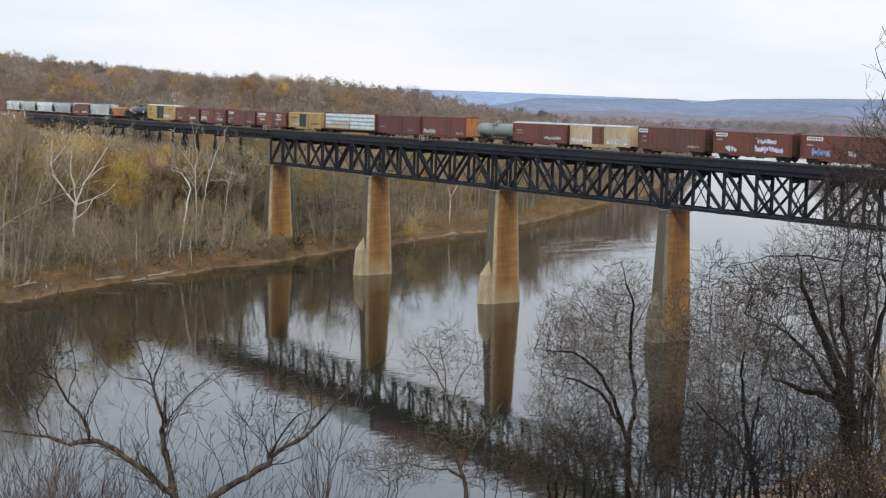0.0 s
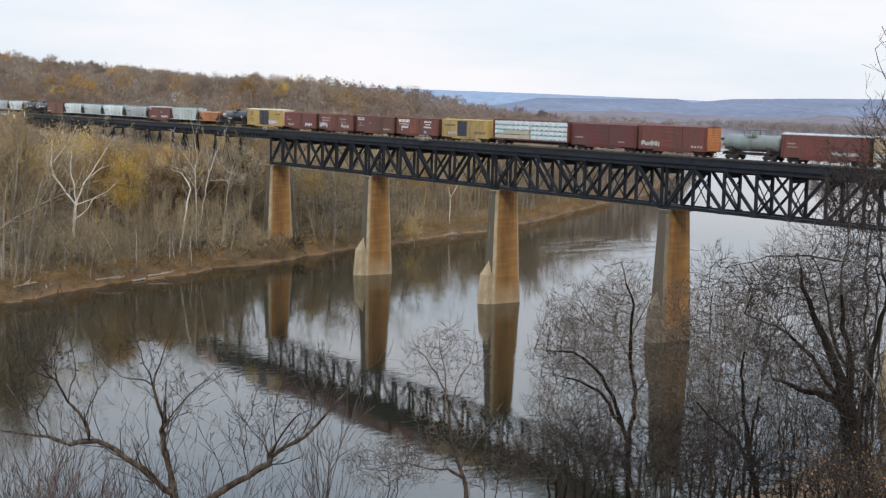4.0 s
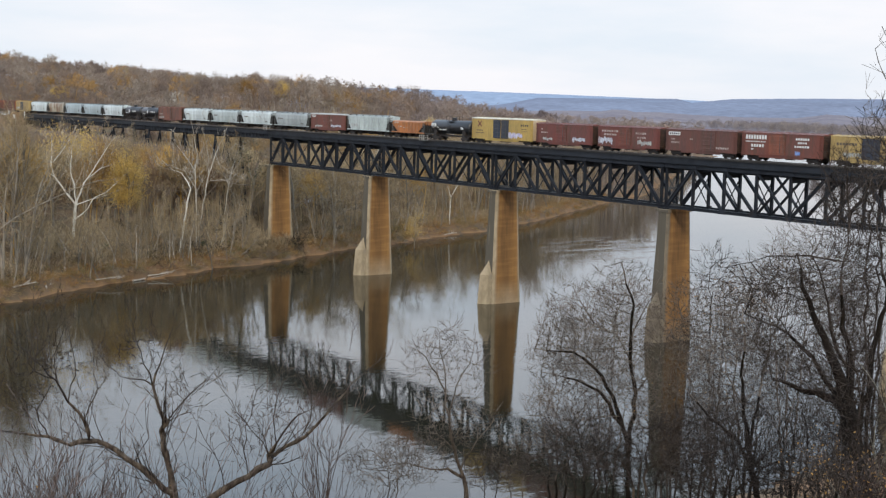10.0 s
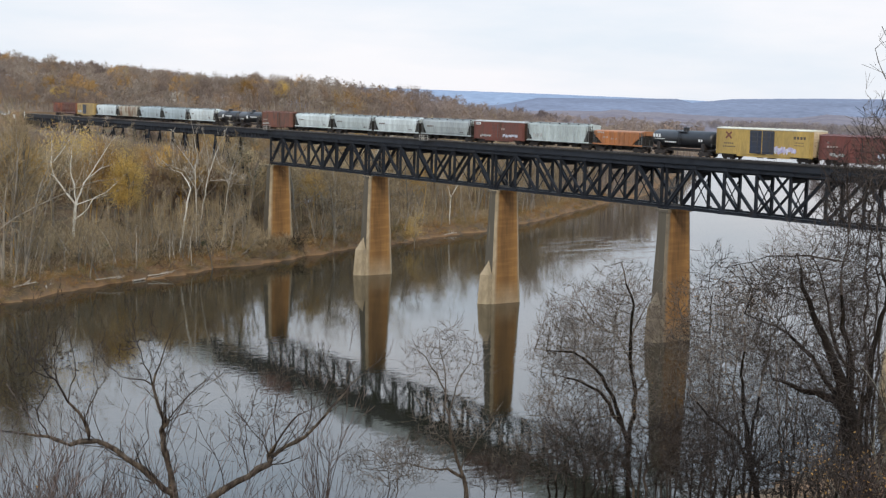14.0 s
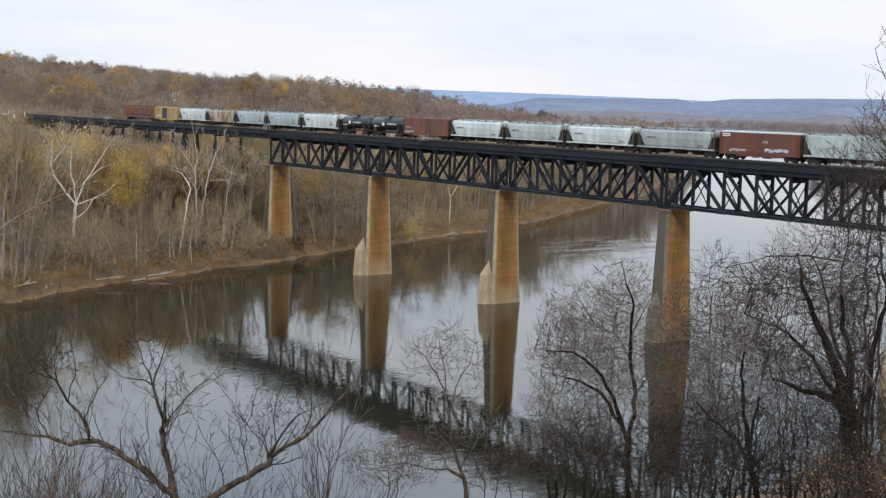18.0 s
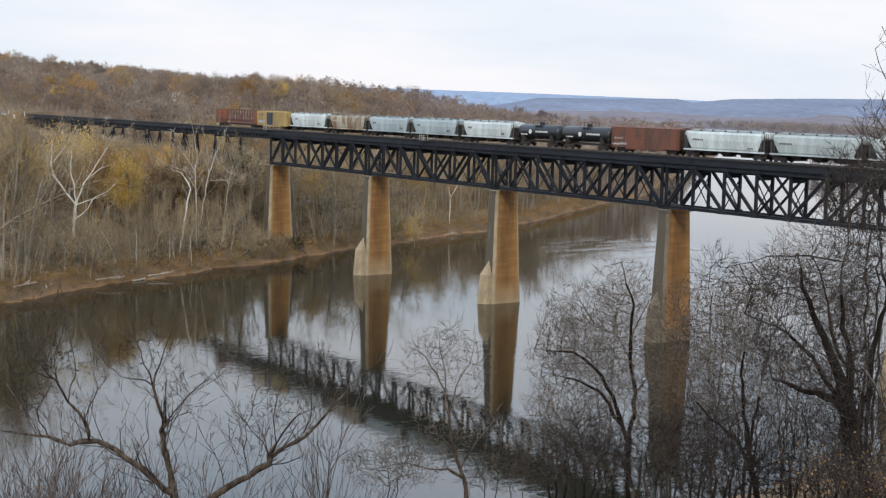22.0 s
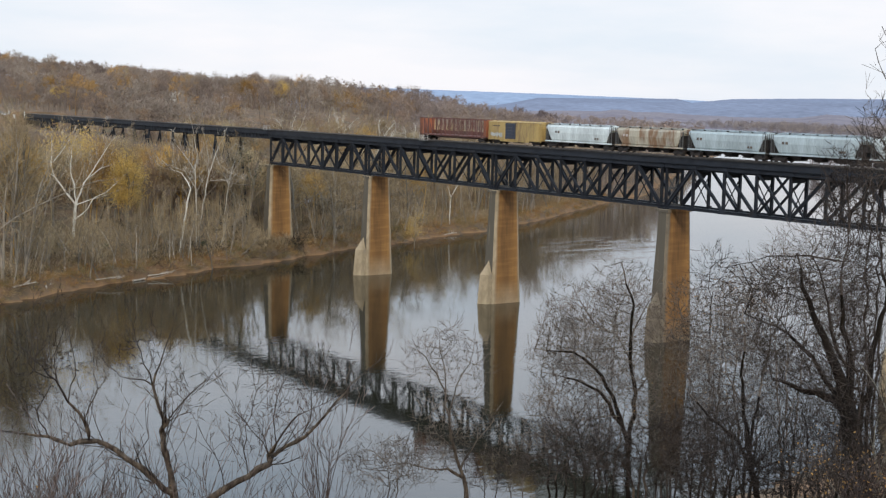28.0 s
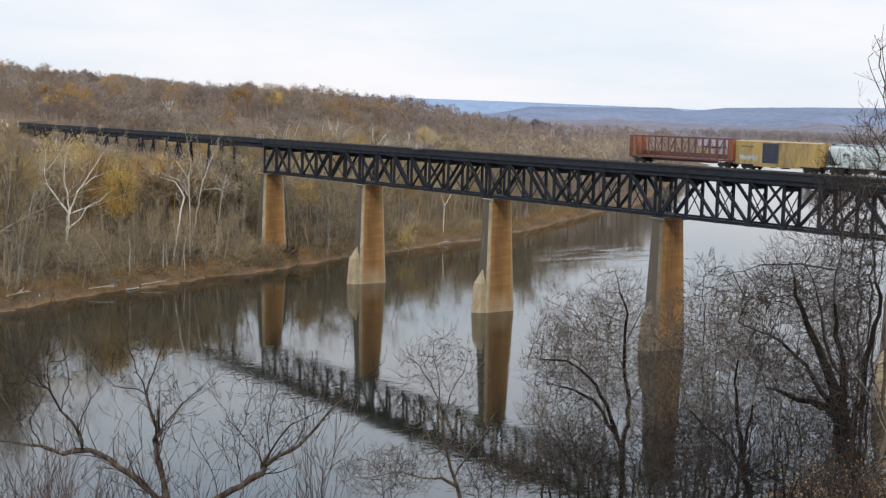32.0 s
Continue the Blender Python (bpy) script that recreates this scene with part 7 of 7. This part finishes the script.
    # fine-twigged trees crowding the lower slope
    for seed, a, dist, stems, crown, n, bark, twig, leaves in (
            (15, 1205, 64, ((1180, 640), (1215, 560), (1232, 660), (1195, 720)), [(1208, 590, 50, 95), (1195, 720, 70, 80), (1240, 690, 45, 90)], 6500, MID_BARK, LIGHT_TWIG, 120),
            (16, 1280, 72, ((1262, 470), (1290, 520), (1275, 600)), [(1272, 520, 45, 90), (1300, 560, 45, 80), (1250, 610, 40, 70)], 4500, MID_BARK, RED_TWIG, 260),
            (17, 1005, 62, ((965, 720), (995, 740), (1030, 760)), [(975, 750, 45, 70), (1025, 790, 60, 60)], 2600, DARK_BARK, LIGHT_TWIG, None),
            (18, 1160, 56, ((1140, 790), (1165, 760), (1200, 800), (1110, 810)), [(1120, 820, 70, 50), (1190, 800, 70, 70)], 6500, MID_BARK, RED_TWIG, None),
            (19, 1250, 58, ((1240, 790), (1272, 770), (1225, 800)), [(1250, 790, 60, 75)], 4500, DARK_BARK, RED_TWIG, None),
            (20, 1390, 64, ((1380, 800), (1400, 830)), [(1375, 820, 40, 45)], 700, DARK_BARK, RED_TWIG, None),
            (21, 1480, 46, ((1470, 790), (1500, 800), (1455, 830)), [(1500, 820, 60, 50)], 1900, DARK_BARK, RED_TWIG, 300),
            (22, 1556, 48, ((1540, 300), (1562, 260), (1575, 380)), [(1550, 290, 40, 100), (1560, 420, 40, 80), (1520, 350, 40, 70)], 3600, DARK_BARK, RED_TWIG, None),
            (23, 930, 64, ((905, 830), (950, 820)), [(920, 835, 60, 45)], 960, MID_BARK, LIGHT_TWIG, None),
            (24, 700, 56, ((690, 830), (720, 840)), [(690, 835, 70, 45)], 800, MID_BARK, LIGHT_TWIG, None),
            (25, 1090, 78, ((1060, 640), (1095, 560), (1125, 680)), [(1075, 640, 80, 90), (1110, 560, 55, 80), (1010, 600, 50, 70)], 4200, DARK_BARK, LIGHT_TWIG, None),
            (26, 1420, 76, ((1400, 470), (1440, 430), (1380, 540)), [(1420, 470, 70, 80), (1350, 500, 50, 60), (1480, 520, 60, 90)], 4200, DARK_BARK, LIGHT_TWIG, None),
            (27, 1540, 58, ((1520, 480), (1550, 560), (1530, 660)), [(1530, 560, 50, 110), (1540, 740, 45, 100), (1490, 730, 40, 70)], 5500, DARK_BARK, RED_TWIG, None),
            (28, 1330, 54, ((1310, 760), (1345, 790), (1370, 820)), [(1330, 780, 70, 80), (1400, 820, 50, 55)], 5500, DARK_BARK, RED_TWIG, None),
            (29, 1060, 58, ((1040, 780), (1075, 800), (1000, 820)), [(1050, 800, 80, 70), (980, 830, 50, 45)], 5500, DARK_BARK, RED_TWIG, None),
            (31, 1556, 41, ((1535, 640), (1560, 700), (1530, 780)), [(1540, 690, 48, 120), (1550, 820, 60, 60), (1490, 640, 45, 60)], 8000, DARK_BARK, RED_TWIG, None),
            (32, 1350, 84, ((1330, 640), (1365, 600), (1300, 700)), [(1340, 650, 70, 90), (1290, 720, 50, 70)], 3500, DARK_BARK, RED_TWIG, None),
            (34, 1430, 86, ((1420, 700), (1450, 650), (1400, 760)), [(1430, 680, 75, 105)], 2600, DARK_BARK, RED_TWIG, None),
            (35, 1300, 50, ((1280, 800), (1320, 820), (1350, 840)), [(1290, 830, 95, 60)], 5200, DARK_BARK, RED_TWIG, None),
            (36, 1520, 36, ((1500, 820), (1540, 800), (1480, 850)), [(1515, 835, 75, 55)], 4500, DARK_BARK, RED_TWIG, 250),
            (37, 880, 60, ((860, 850), (905, 840)), [(880, 845, 60, 40)], 990, MID_BARK, RED_TWIG, None),
            (30, 1430, 50, ((1420, 800), (1450, 780), (1470, 830)), [(1440, 780, 55, 70), (1420, 840, 60, 40)], 3800, DARK_BARK, RED_TWIG, None)):
        root = level(a, 890, dist) - float(land(*spot(a, dist)))
        f = 0.55 if n < 1000 else 1.0
        limbs = [[(0.0, -0.4, 0.13 * f), ((k - 1.5) * 0.25, max(0.4, root * 0.5), 0.10 * f)] + chains(a, dist, [(a * 0.5 + e * 0.5, 880 * 0.6 + dn * 0.4, 0.075 * f), (e, dn, 0.03 * f)])[0] for k, (e, dn) in enumerate(stems)]
        limb_tree(seed, a, dist, limbs, bark, twig, "bare tree with many fine twigs on the bluff", BUSHY, 0.8, 0.95, 0.0085, crown=crown, aims=n, leaves=leaves)
    near_tree(117, 1548, 38, 540, SLIM, GREY_BARK, RED_TWIG, 1, (0.0, 0.03), 0.009)
    # thin tree whose upper branches reach in from the edge
    limb_tree(33, 1592, 42, [[(0.0, -0.4, 0.2), (0.0, 3.0, 0.18)]] + chains(1592, 42,
        [(1592, 700, 0.09), (1590, 420, 0.09), (1582, 260, 0.06), (1572, 170, 0.035), (1556, 105, 0.03), (1546, 55, 0.012)],
        [(1576, 200, 0.03), (1554, 140, 0.025), (1538, 95, 0.012)],
        [(1582, 260, 0.035), (1552, 215, 0.03), (1524, 190, 0.012)],
        [(1586, 330, 0.035), (1560, 280, 0.03), (1530, 250, 0.012)],
        [(1572, 170, 0.03), (1566, 100, 0.02), (1562, 40, 0.01)]),
        MID_BARK, LIGHT_TWIG, "slender bare tree with upcurved thin branches", BUSHY, 9.0, 0.8, 0.006,
        crown=[(1552, 110, 22, 55), (1545, 205, 32, 45), (1550, 280, 32, 50), (1575, 120, 15, 80)], aims=150)
    for seed, a, dist, top in ((201, 15, 46, 690), (202, 70, 48, 705), (203, 120, 52, 735), (204, -20, 44, 705), (209, 45, 44, 720), (210, 95, 46, 750), (211, 5, 50, 680), (212, 140, 50, 765), (221, 25, 48, 680), (222, 60, 45, 700), (223, 105, 49, 730), (224, 30, 43, 740), (225, 75, 43, 750), (226, 165, 50, 790), (227, 190, 52, 820), (228, -5, 42, 720), (231, 430, 48, 650), (232, 500, 50, 640), (233, 360, 49, 700), (234, 545, 52, 690), (205, 640, 60, 800), (206, 520, 58, 800), (207, 1540, 40, 780), (213, 1560, 36, 760)):
        near_tree(seed, a, dist, top, FAN, SAPLING_BARK, SAPLING_BARK, 4 if seed > 230 else 12, (0, 0), 0.0045, "clump of slender bare reddish saplings", 160 if 206 < seed < 220 else None, "sapling_clump")


bluff_trees()
BLUFF_SCRUB = surf("dark_bluff_brush", (0.040, 0.028, 0.020), (0.075, 0.050, 0.028), 0.3, 1.0, space="World", spec=0.1, per_island=0.5)
brush("bluff_brush", "brown brush on the steep near bluff", 51, 1300, lambda r: spot(r.uniform(940, 1600), r.uniform(34, 74)), 1.7, 44, 0.022, BLUFF_SCRUB)
brush("bluff_top_brush", "dark low brush on the brow of the bluff", 53, 900, lambda r: spot(r.uniform(1240, 1640), r.uniform(7, 24)), 0.9, 60, 0.008, BLUFF_SCRUB)
brush("bluff_edge_brush", "dark tangled brush along the bluff's edge", 52, 1900, lambda r: spot(r.uniform(1270, 1640), r.uniform(14, 44)), 1.5, 60, 0.013, BLUFF_SCRUB)


# ---- landmarks among the trees of the far bank ----
SYCAMORE = [(5, 0.07, 0.02, 1.7, 0.55, 1.15), (6, 0.16, 0.06, 1.5, 0.6, 0.45), (4, 0.24, 0.06, 1.2, 0.7, 0.5), (2, 0.25, 0.03, 0, 0, 0)]
PALE_TWIG = surf("pale_sycamore_twigs", (0.50, 0.45, 0.37), (0.34, 0.295, 0.235), 0.6, 0.9)


def sycamore(seed, across, dist, top, height, lean=(0, 0)):
    """A white-barked tree whose top meets the given sight line."""
    rng = random.Random(seed)
    x, y = spot(across, dist)
    z = float(land(x, y))
    segs = []
    d = Vector((lean[0] * 0.5, lean[1], 1)).normalized()
    h = height or max(8.0, level(across, top, dist) - z)
    grow(rng, Vector((0, 0, -0.5)), d, h * 0.5, h * (0.019 if not height else 0.010), 0, segs, SYCAMORE)
    wood = [s for s in segs if s[8] <= 1]
    thin = [s for s in segs if s[8] >= 2]
    root = tagged(new("sycamore", fast_mesh("trunk", *skin(wood, 6, 0.11 if not height else 0.07, True), PALE_BARK)), "white-barked bare sycamore standing out of the brown woods", "tree", "white sycamores on the far bank")
    part("crown", fast_mesh("crown", *merge(skin([s for s in thin if s[8] < 3], 3, 0.05), blades([s for s in thin if s[8] >= 3], 0.045)), PALE_TWIG), None, root)
    root.location = (x, y, z)


for seed, a, dist, top, height in ((63, 2, 345, 285, 0), (64, 652, 430, 168, 0), (65, 520, 470, 172, 0), (67, 590, 520, 168, 0),
                                   (68, 790, 560, 205, 0), (69, 720, 500, 190, 0), (71, 1040, 640, 228, 0), (72, 950, 560, 222, 0), (73, 1100, 680, 230, 0), (74, 310, 560, 152, 0)):
    sycamore(seed, a, dist, top, height)


def white_tree(seed, across, dist, limbs, bark=PALE_BARK):
    limbs = [[(a, d, r * 0.8) for a, d, r in limb] for limb in limbs]
    limb_tree(seed, across, dist, chains(across, dist, *limbs), bark, PALE_TWIG, "white-barked bare sycamore with wide forked limbs", SHOOT, 9.0, 2.2, 0.032, "white sycamores on the far bank", "sycamore", dense=0.5)


def foot(across, dist):
    """Where the ground shows at that place, down the view."""
    x, y = spot(across, dist)
    return 178.1 + (across - 784) * 0.02278 + (EYE[2] - float(land(x, y))) * LENS / dist + 3


white_tree(61, 128, 314, [
    [(127, foot(128, 314), 0.75), (127, 390, 0.65), (130, 355, 0.6), (115, 335, 0.42), (95, 305, 0.34), (90, 285, 0.26), (92, 258, 0.16)],
    [(96, 306, 0.2), (86, 300, 0.16), (72, 303, 0.1)], [(92, 285, 0.2), (108, 265, 0.15), (120, 245, 0.1)],
    [(130, 355, 0.42), (128, 320, 0.33), (122, 300, 0.25), (124, 265, 0.14)], [(131, 352, 0.42), (145, 315, 0.34), (160, 295, 0.25), (182, 260, 0.13)],
    [(148, 310, 0.2), (172, 292, 0.15), (186, 288, 0.1)], [(128, 385, 0.3), (150, 365, 0.27), (160, 345, 0.24), (180, 335, 0.2), (196, 320, 0.12)],
    [(134, 354, 0.26), (160, 345, 0.2), (178, 340, 0.12)]])
white_tree(62, 320, 304, [
    [(311, foot(320, 304), 0.5), (314, 450, 0.42), (322, 395, 0.38), (330, 345, 0.34), (334, 330, 0.3), (328, 318, 0.24), (318, 303, 0.18), (304, 298, 0.1)]])
white_tree(78, 345, 316, [
    [(345, foot(345, 316), 0.4), (345, 380, 0.34), (344, 340, 0.32), (342, 300, 0.28), (330, 280, 0.2), (315, 260, 0.12)], [(342, 300, 0.22), (346, 270, 0.17), (340, 238, 0.1)],
    [(343, 330, 0.2), (325, 300, 0.15), (302, 290, 0.1)]], PALE_TWIG)
white_tree(79, 352, 320, [
    [(350, foot(352, 320), 0.42), (352, 390, 0.36), (358, 350, 0.32), (365, 310, 0.28), (378, 270, 0.2), (392, 240, 0.1)], [(365, 310, 0.22), (365, 275, 0.17), (362, 252, 0.1)],
    [(367, 322, 0.2), (390, 318, 0.17), (412, 324, 0.1)], [(378, 272, 0.12), (384, 290, 0.1), (398, 300, 0.08)]], PALE_TWIG)
white_tree(70, 396, 326, [[(393, foot(396, 326), 0.3), (393, 400, 0.26), (398, 350, 0.22), (402, 318, 0.16), (408, 295, 0.1)], [(401, 325, 0.12), (390, 300, 0.09)]], PALE_TWIG)
white_tree(66, 796, 388, [[(794, foot(796, 388), 0.3), (796, 348, 0.26), (803, 335, 0.2), (811, 316, 0.1)], [(796, 350, 0.2), (789, 330, 0.1)]])


def leafy(seed, across, dist, top, leafm, label, name="tree", leaves=1500, low=0.0, size=0.2, spread=0.55, wide=1.0, mid=0.64, tall=0.27):
    rng = random.Random(seed)
    x, y = spot(across, dist)
    z = float(land(x, y))
    h = max(2.5, level(across, top, dist) - z)
    segs = []
    grow(rng, Vector((0, 0, -0.3)), Vector((0, 0, 1)), h * 0.92, h * 0.012, 0, segs, TALL if h > 9 else WIDE)
    wood = [s for s in segs if s[8] <= 1]
    thin = [s for s in segs if s[8] >= 2]
    root = tagged(new(name, fast_mesh("trunk", *skin(wood, 5, weld=True), BARK)), label, "tree" if name == "tree" else "bush", "coloured trees of the far bank")
    part("crown", fast_mesh("crown", *merge(strips([s for s in thin if s[8] < 3], 0.04), blades([s for s in thin if s[8] >= 3], 0.04)), TWIG), None, root)
    g = np.random.default_rng(seed)
    c = g.normal(0, 1, (14, 3))
    c /= np.linalg.norm(c, axis=1, keepdims=True)
    c = c * np.array([[0.25 * h * wide, 0.25 * h * wide, tall * h]]) * g.uniform(0.4, 1, (14, 1)) + np.array([[0, 0, mid * h]])
    tips = np.concatenate([c, c], 1)
    part("leaves", fast_mesh("leaves", *leaf_cloud(rng, tips, leaves, size, 0.065 * h), leafm), None, root)
    root.location = (x, y, z)


for seed, a, dist, top, m, n, wide in ((82, 218, 316, 246, GOLD, 5600, 0.6), (101, 192, 320, 236, OCHRE, 5200, 0.7), (84, 222, 326, 236, GOLD, 4600, 0.6),
                                       (85, 731, 352, 372, GOLD, 480, 0.75), (86, 92, 600, 128, OCHRE, 1700, 1.3), (87, 105, 560, 146, GOLD, 1300, 1.2), (88, 335, 640, 130, OCHRE, 2000, 1.4), (89, 215, 640, 126, OCHRE, 1800, 1.4),
                                       (90, 492, 620, 136, GOLD, 1200, 1.2), (91, 20, 350, 300, OCHRE, 900, 1.0), (92, 372, 424, 206, GOLD, 1500, 1.2), (94, 600, 600, 152, OCHRE, 1600, 1.3), (95, 430, 600, 134, OCHRE, 1500, 1.3)):
    leafy(seed, a, dist, top, m, "tree with thinning yellow-brown autumn leaves", leaves=int(n * 2.2), wide=wide, size=0.20 if dist > 500 else 0.115, spread=0.7, tall=0.2 if dist > 500 else 0.27)
for seed, a, dist, top, n in ((81, 91, 318, 224, 700), (83, 148, 321, 226, 1000)):
    leafy(seed, a, dist, top, GOLD, "bare tree with a few gold leaves in its crown", leaves=n, wide=0.45, size=0.17, mid=0.88, tall=0.09)
for seed, a, dist, top in ((96, 437, 346, 246), (110, 345, 440, 207), (111, 398, 432, 210), (112, 420, 428, 213), (113, 700, 520, 205), (97, 470, 335, 420), (98, 180, 300, 462), (99, 560, 400, 330), (100, 360, 312, 440)):
    leafy(seed, a, dist, top, EVERGREEN, "dark green leafy bush among bare trees", "bush", 900, wide=1.3, size=0.16, spread=0.4)

# parked cars behind the first pier
GLASS = surf("car_glass", (0.02, 0.025, 0.03), (0.03, 0.03, 0.035), 1.0, 0.15)
TYRE = surf("tyre_rubber", (0.02, 0.02, 0.02), (0.03, 0.03, 0.03), 3.0, 0.9)


def parked_car(x, y, turn, colour, label):
    root = tagged(new("parked_car"), label, "car", "parked cars by the river")
    m = surf("car_paint", colour, tuple(c * 0.9 for c in colour), 1.0, 0.3)
    part("body", Geo().flat([(-2.2, 0.3), (2.2, 0.3), (2.25, 0.7), (1.3, 0.92), (-2.1, 0.98), (-2.25, 0.6)], -0.88, 0.88), m, root)
    part("cabin", Geo().flat([(-1.9, 0.96), (1.0, 0.93), (0.4, 1.45), (-1.5, 1.5)], -0.76, 0.76), m, root)
    for s in (-1, 1):
        part("side_window", Geo().flat([(-1.6, 1.02), (0.75, 1.0), (0.32, 1.38), (-1.35, 1.42)], s * 0.762, s * 0.775), GLASS, root)
        for wx in (-1.35, 1.35):
            part("wheel", Geo().tube((wx, s * 0.7, 0.32), (wx, s * 0.9, 0.32), 0.32, n=12), TYRE, root)
    root.matrix_world = pose(x, y, float(land(x, y)), 0, 0, turn)


parked_car(-60.8, 41, 140, (0.6, 0.62, 0.65), "pale silver car parked under bare trees")
parked_car(-66.5, 46.5, 140, (0.45, 0.5, 0.58), "pale blue car parked under bare trees")
parked_car(-70.5, 51.5, 135, (0.65, 0.65, 0.65), "white car parked under bare trees")


DRIFT = surf("weathered_driftwood", (0.50, 0.44, 0.36), (0.32, 0.27, 0.21), 1.2, 0.9)


def driftwood(seed, x, y, turn, n, r):
    rng = random.Random(seed)
    g, p = Geo(), Vector((0, 0, 0.15))
    for i in range(5):
        q = p + Vector((n / 5, rng.gauss(0, 0.12), rng.gauss(0.03, 0.06)))
        g.tube(p, q, r * (1 - i * 0.12), r * (0.88 - i * 0.12), 7)
        p = q
    root = tagged(new("driftwood_log", g.mesh("trunk", DRIFT)), "bleached driftwood log lying at the waterline", "log", "driftwood along the far shore")
    for i in range(7):
        b = Vector((n * rng.uniform(0.3, 0.95), 0, 0.2))
        part("branch", Geo().tube(b, b + Vector((rng.uniform(0.4, 2.2), rng.gauss(0, 0.9), rng.uniform(0.2, 1.1))), r * 0.35, r * 0.1, 5), DRIFT, root)
    root.matrix_world = pose(x, y, max(0.05, float(land(x, y))) , 0, 0, turn)


LEAN_STEMS = []
for k in range(3):
    segs = []
    grow(random.Random(400 + k), Vector((0, 0, -0.3)), Vector((0, 0, 1)), 7.0 + k, 0.13, 0, segs, [(6, 0.09, 0.0, 0.55, 0.7, 0.32), (3, 0.16, 0.03, 0.5, 0.6, 0.5), (2, 0.2, 0.0, 0, 0, 0)])
    stem = tagged(new("dead_tree", fast_mesh("trunk", *skin([q for q in segs if q[8] == 0], 6, 0.045, True), DRIFT)), "bleached thin dead tree leaning at the bank", "tree", "dead trees on the far bank")
    part("branches", fast_mesh("branches", *skin([q for q in segs if q[8] > 0], 3, 0.03), DRIFT), None, stem)
    LEAN_STEMS.append(stem)
_r = random.Random(41)
spots_taken = 0
while spots_taken < 45:
    y = _r.uniform(-96, 60)
    x = float(shore_far(y)) - _r.uniform(1.0, 26.0)
    a = across_of(x, y)
    if abs(y) < 6 or not in_view(x, y) or 455 < a < 560:
        continue
    m = pose(x, y, float(land(x, y)), _r.gauss(0, 14), _r.gauss(0, 14), _r.uniform(0, 360))
    if spots_taken < 3:
        LEAN_STEMS[spots_taken].matrix_world = m
    else:
        k = _r.uniform(0.6, 1.15)
        copy_thing(LEAN_STEMS[spots_taken % 3], m).scale = (k, k, k)
    spots_taken += 1

for i, (y, dx, turn, n, r) in enumerate(((-51, -0.6, 117, 9.0, 0.24), (-47, -0.8, 100, 6.0, 0.2), (-80, -0.8, 125, 6.5, 0.22), (-72, -0.5, 150, 4.5, 0.18), (-18, -1.6, 125, 4.0, 0.14), (62, -0.5, 110, 6.0, 0.18), (-60, -1.5, 80, 5.0, 0.15))):
    driftwood(300 + i, float(shore_far(y)) + dx, y, turn, n, r * 0.8)

# dark brush heap at the foot of the first pier
brush_segs = []
_r = random.Random(77)
for _i in range(60):
    grow(_r, Vector((_r.gauss(0, 1.6), _r.gauss(0, 1.2), 0.0)), Vector((_r.gauss(0, 0.8), _r.gauss(0, 0.8), 1)).normalized(), 3.0, 0.05, 0, brush_segs, [(4, 0.3, -0.08, 1.5, 0.7, 0.6), (3, 0.3, -0.05, 0, 0, 0)])
pile = tagged(new("brush_heap", fast_mesh("brush_heap", *skin(brush_segs, 3, 0.03), DARK_BARK)), "dark heap of fallen branches by the water", "brush heap", kind="stuff")
pile.location = (9.5, 0.5, float(land(9.5, 0.5)) - 0.2)


def motions():
    """The train rolls over at an even speed."""
    times = [0.0, 0.1, 0.2, 0.4] + [0.8 * i for i in range(1, 40)] + [31.6, 31.8, 31.9, 32.0]
    for root, x in TRAIN:
        walk(root, [(t, pose(x - 0.63 + SPEED * t, MID, RAIL)) for t in times])


motions()
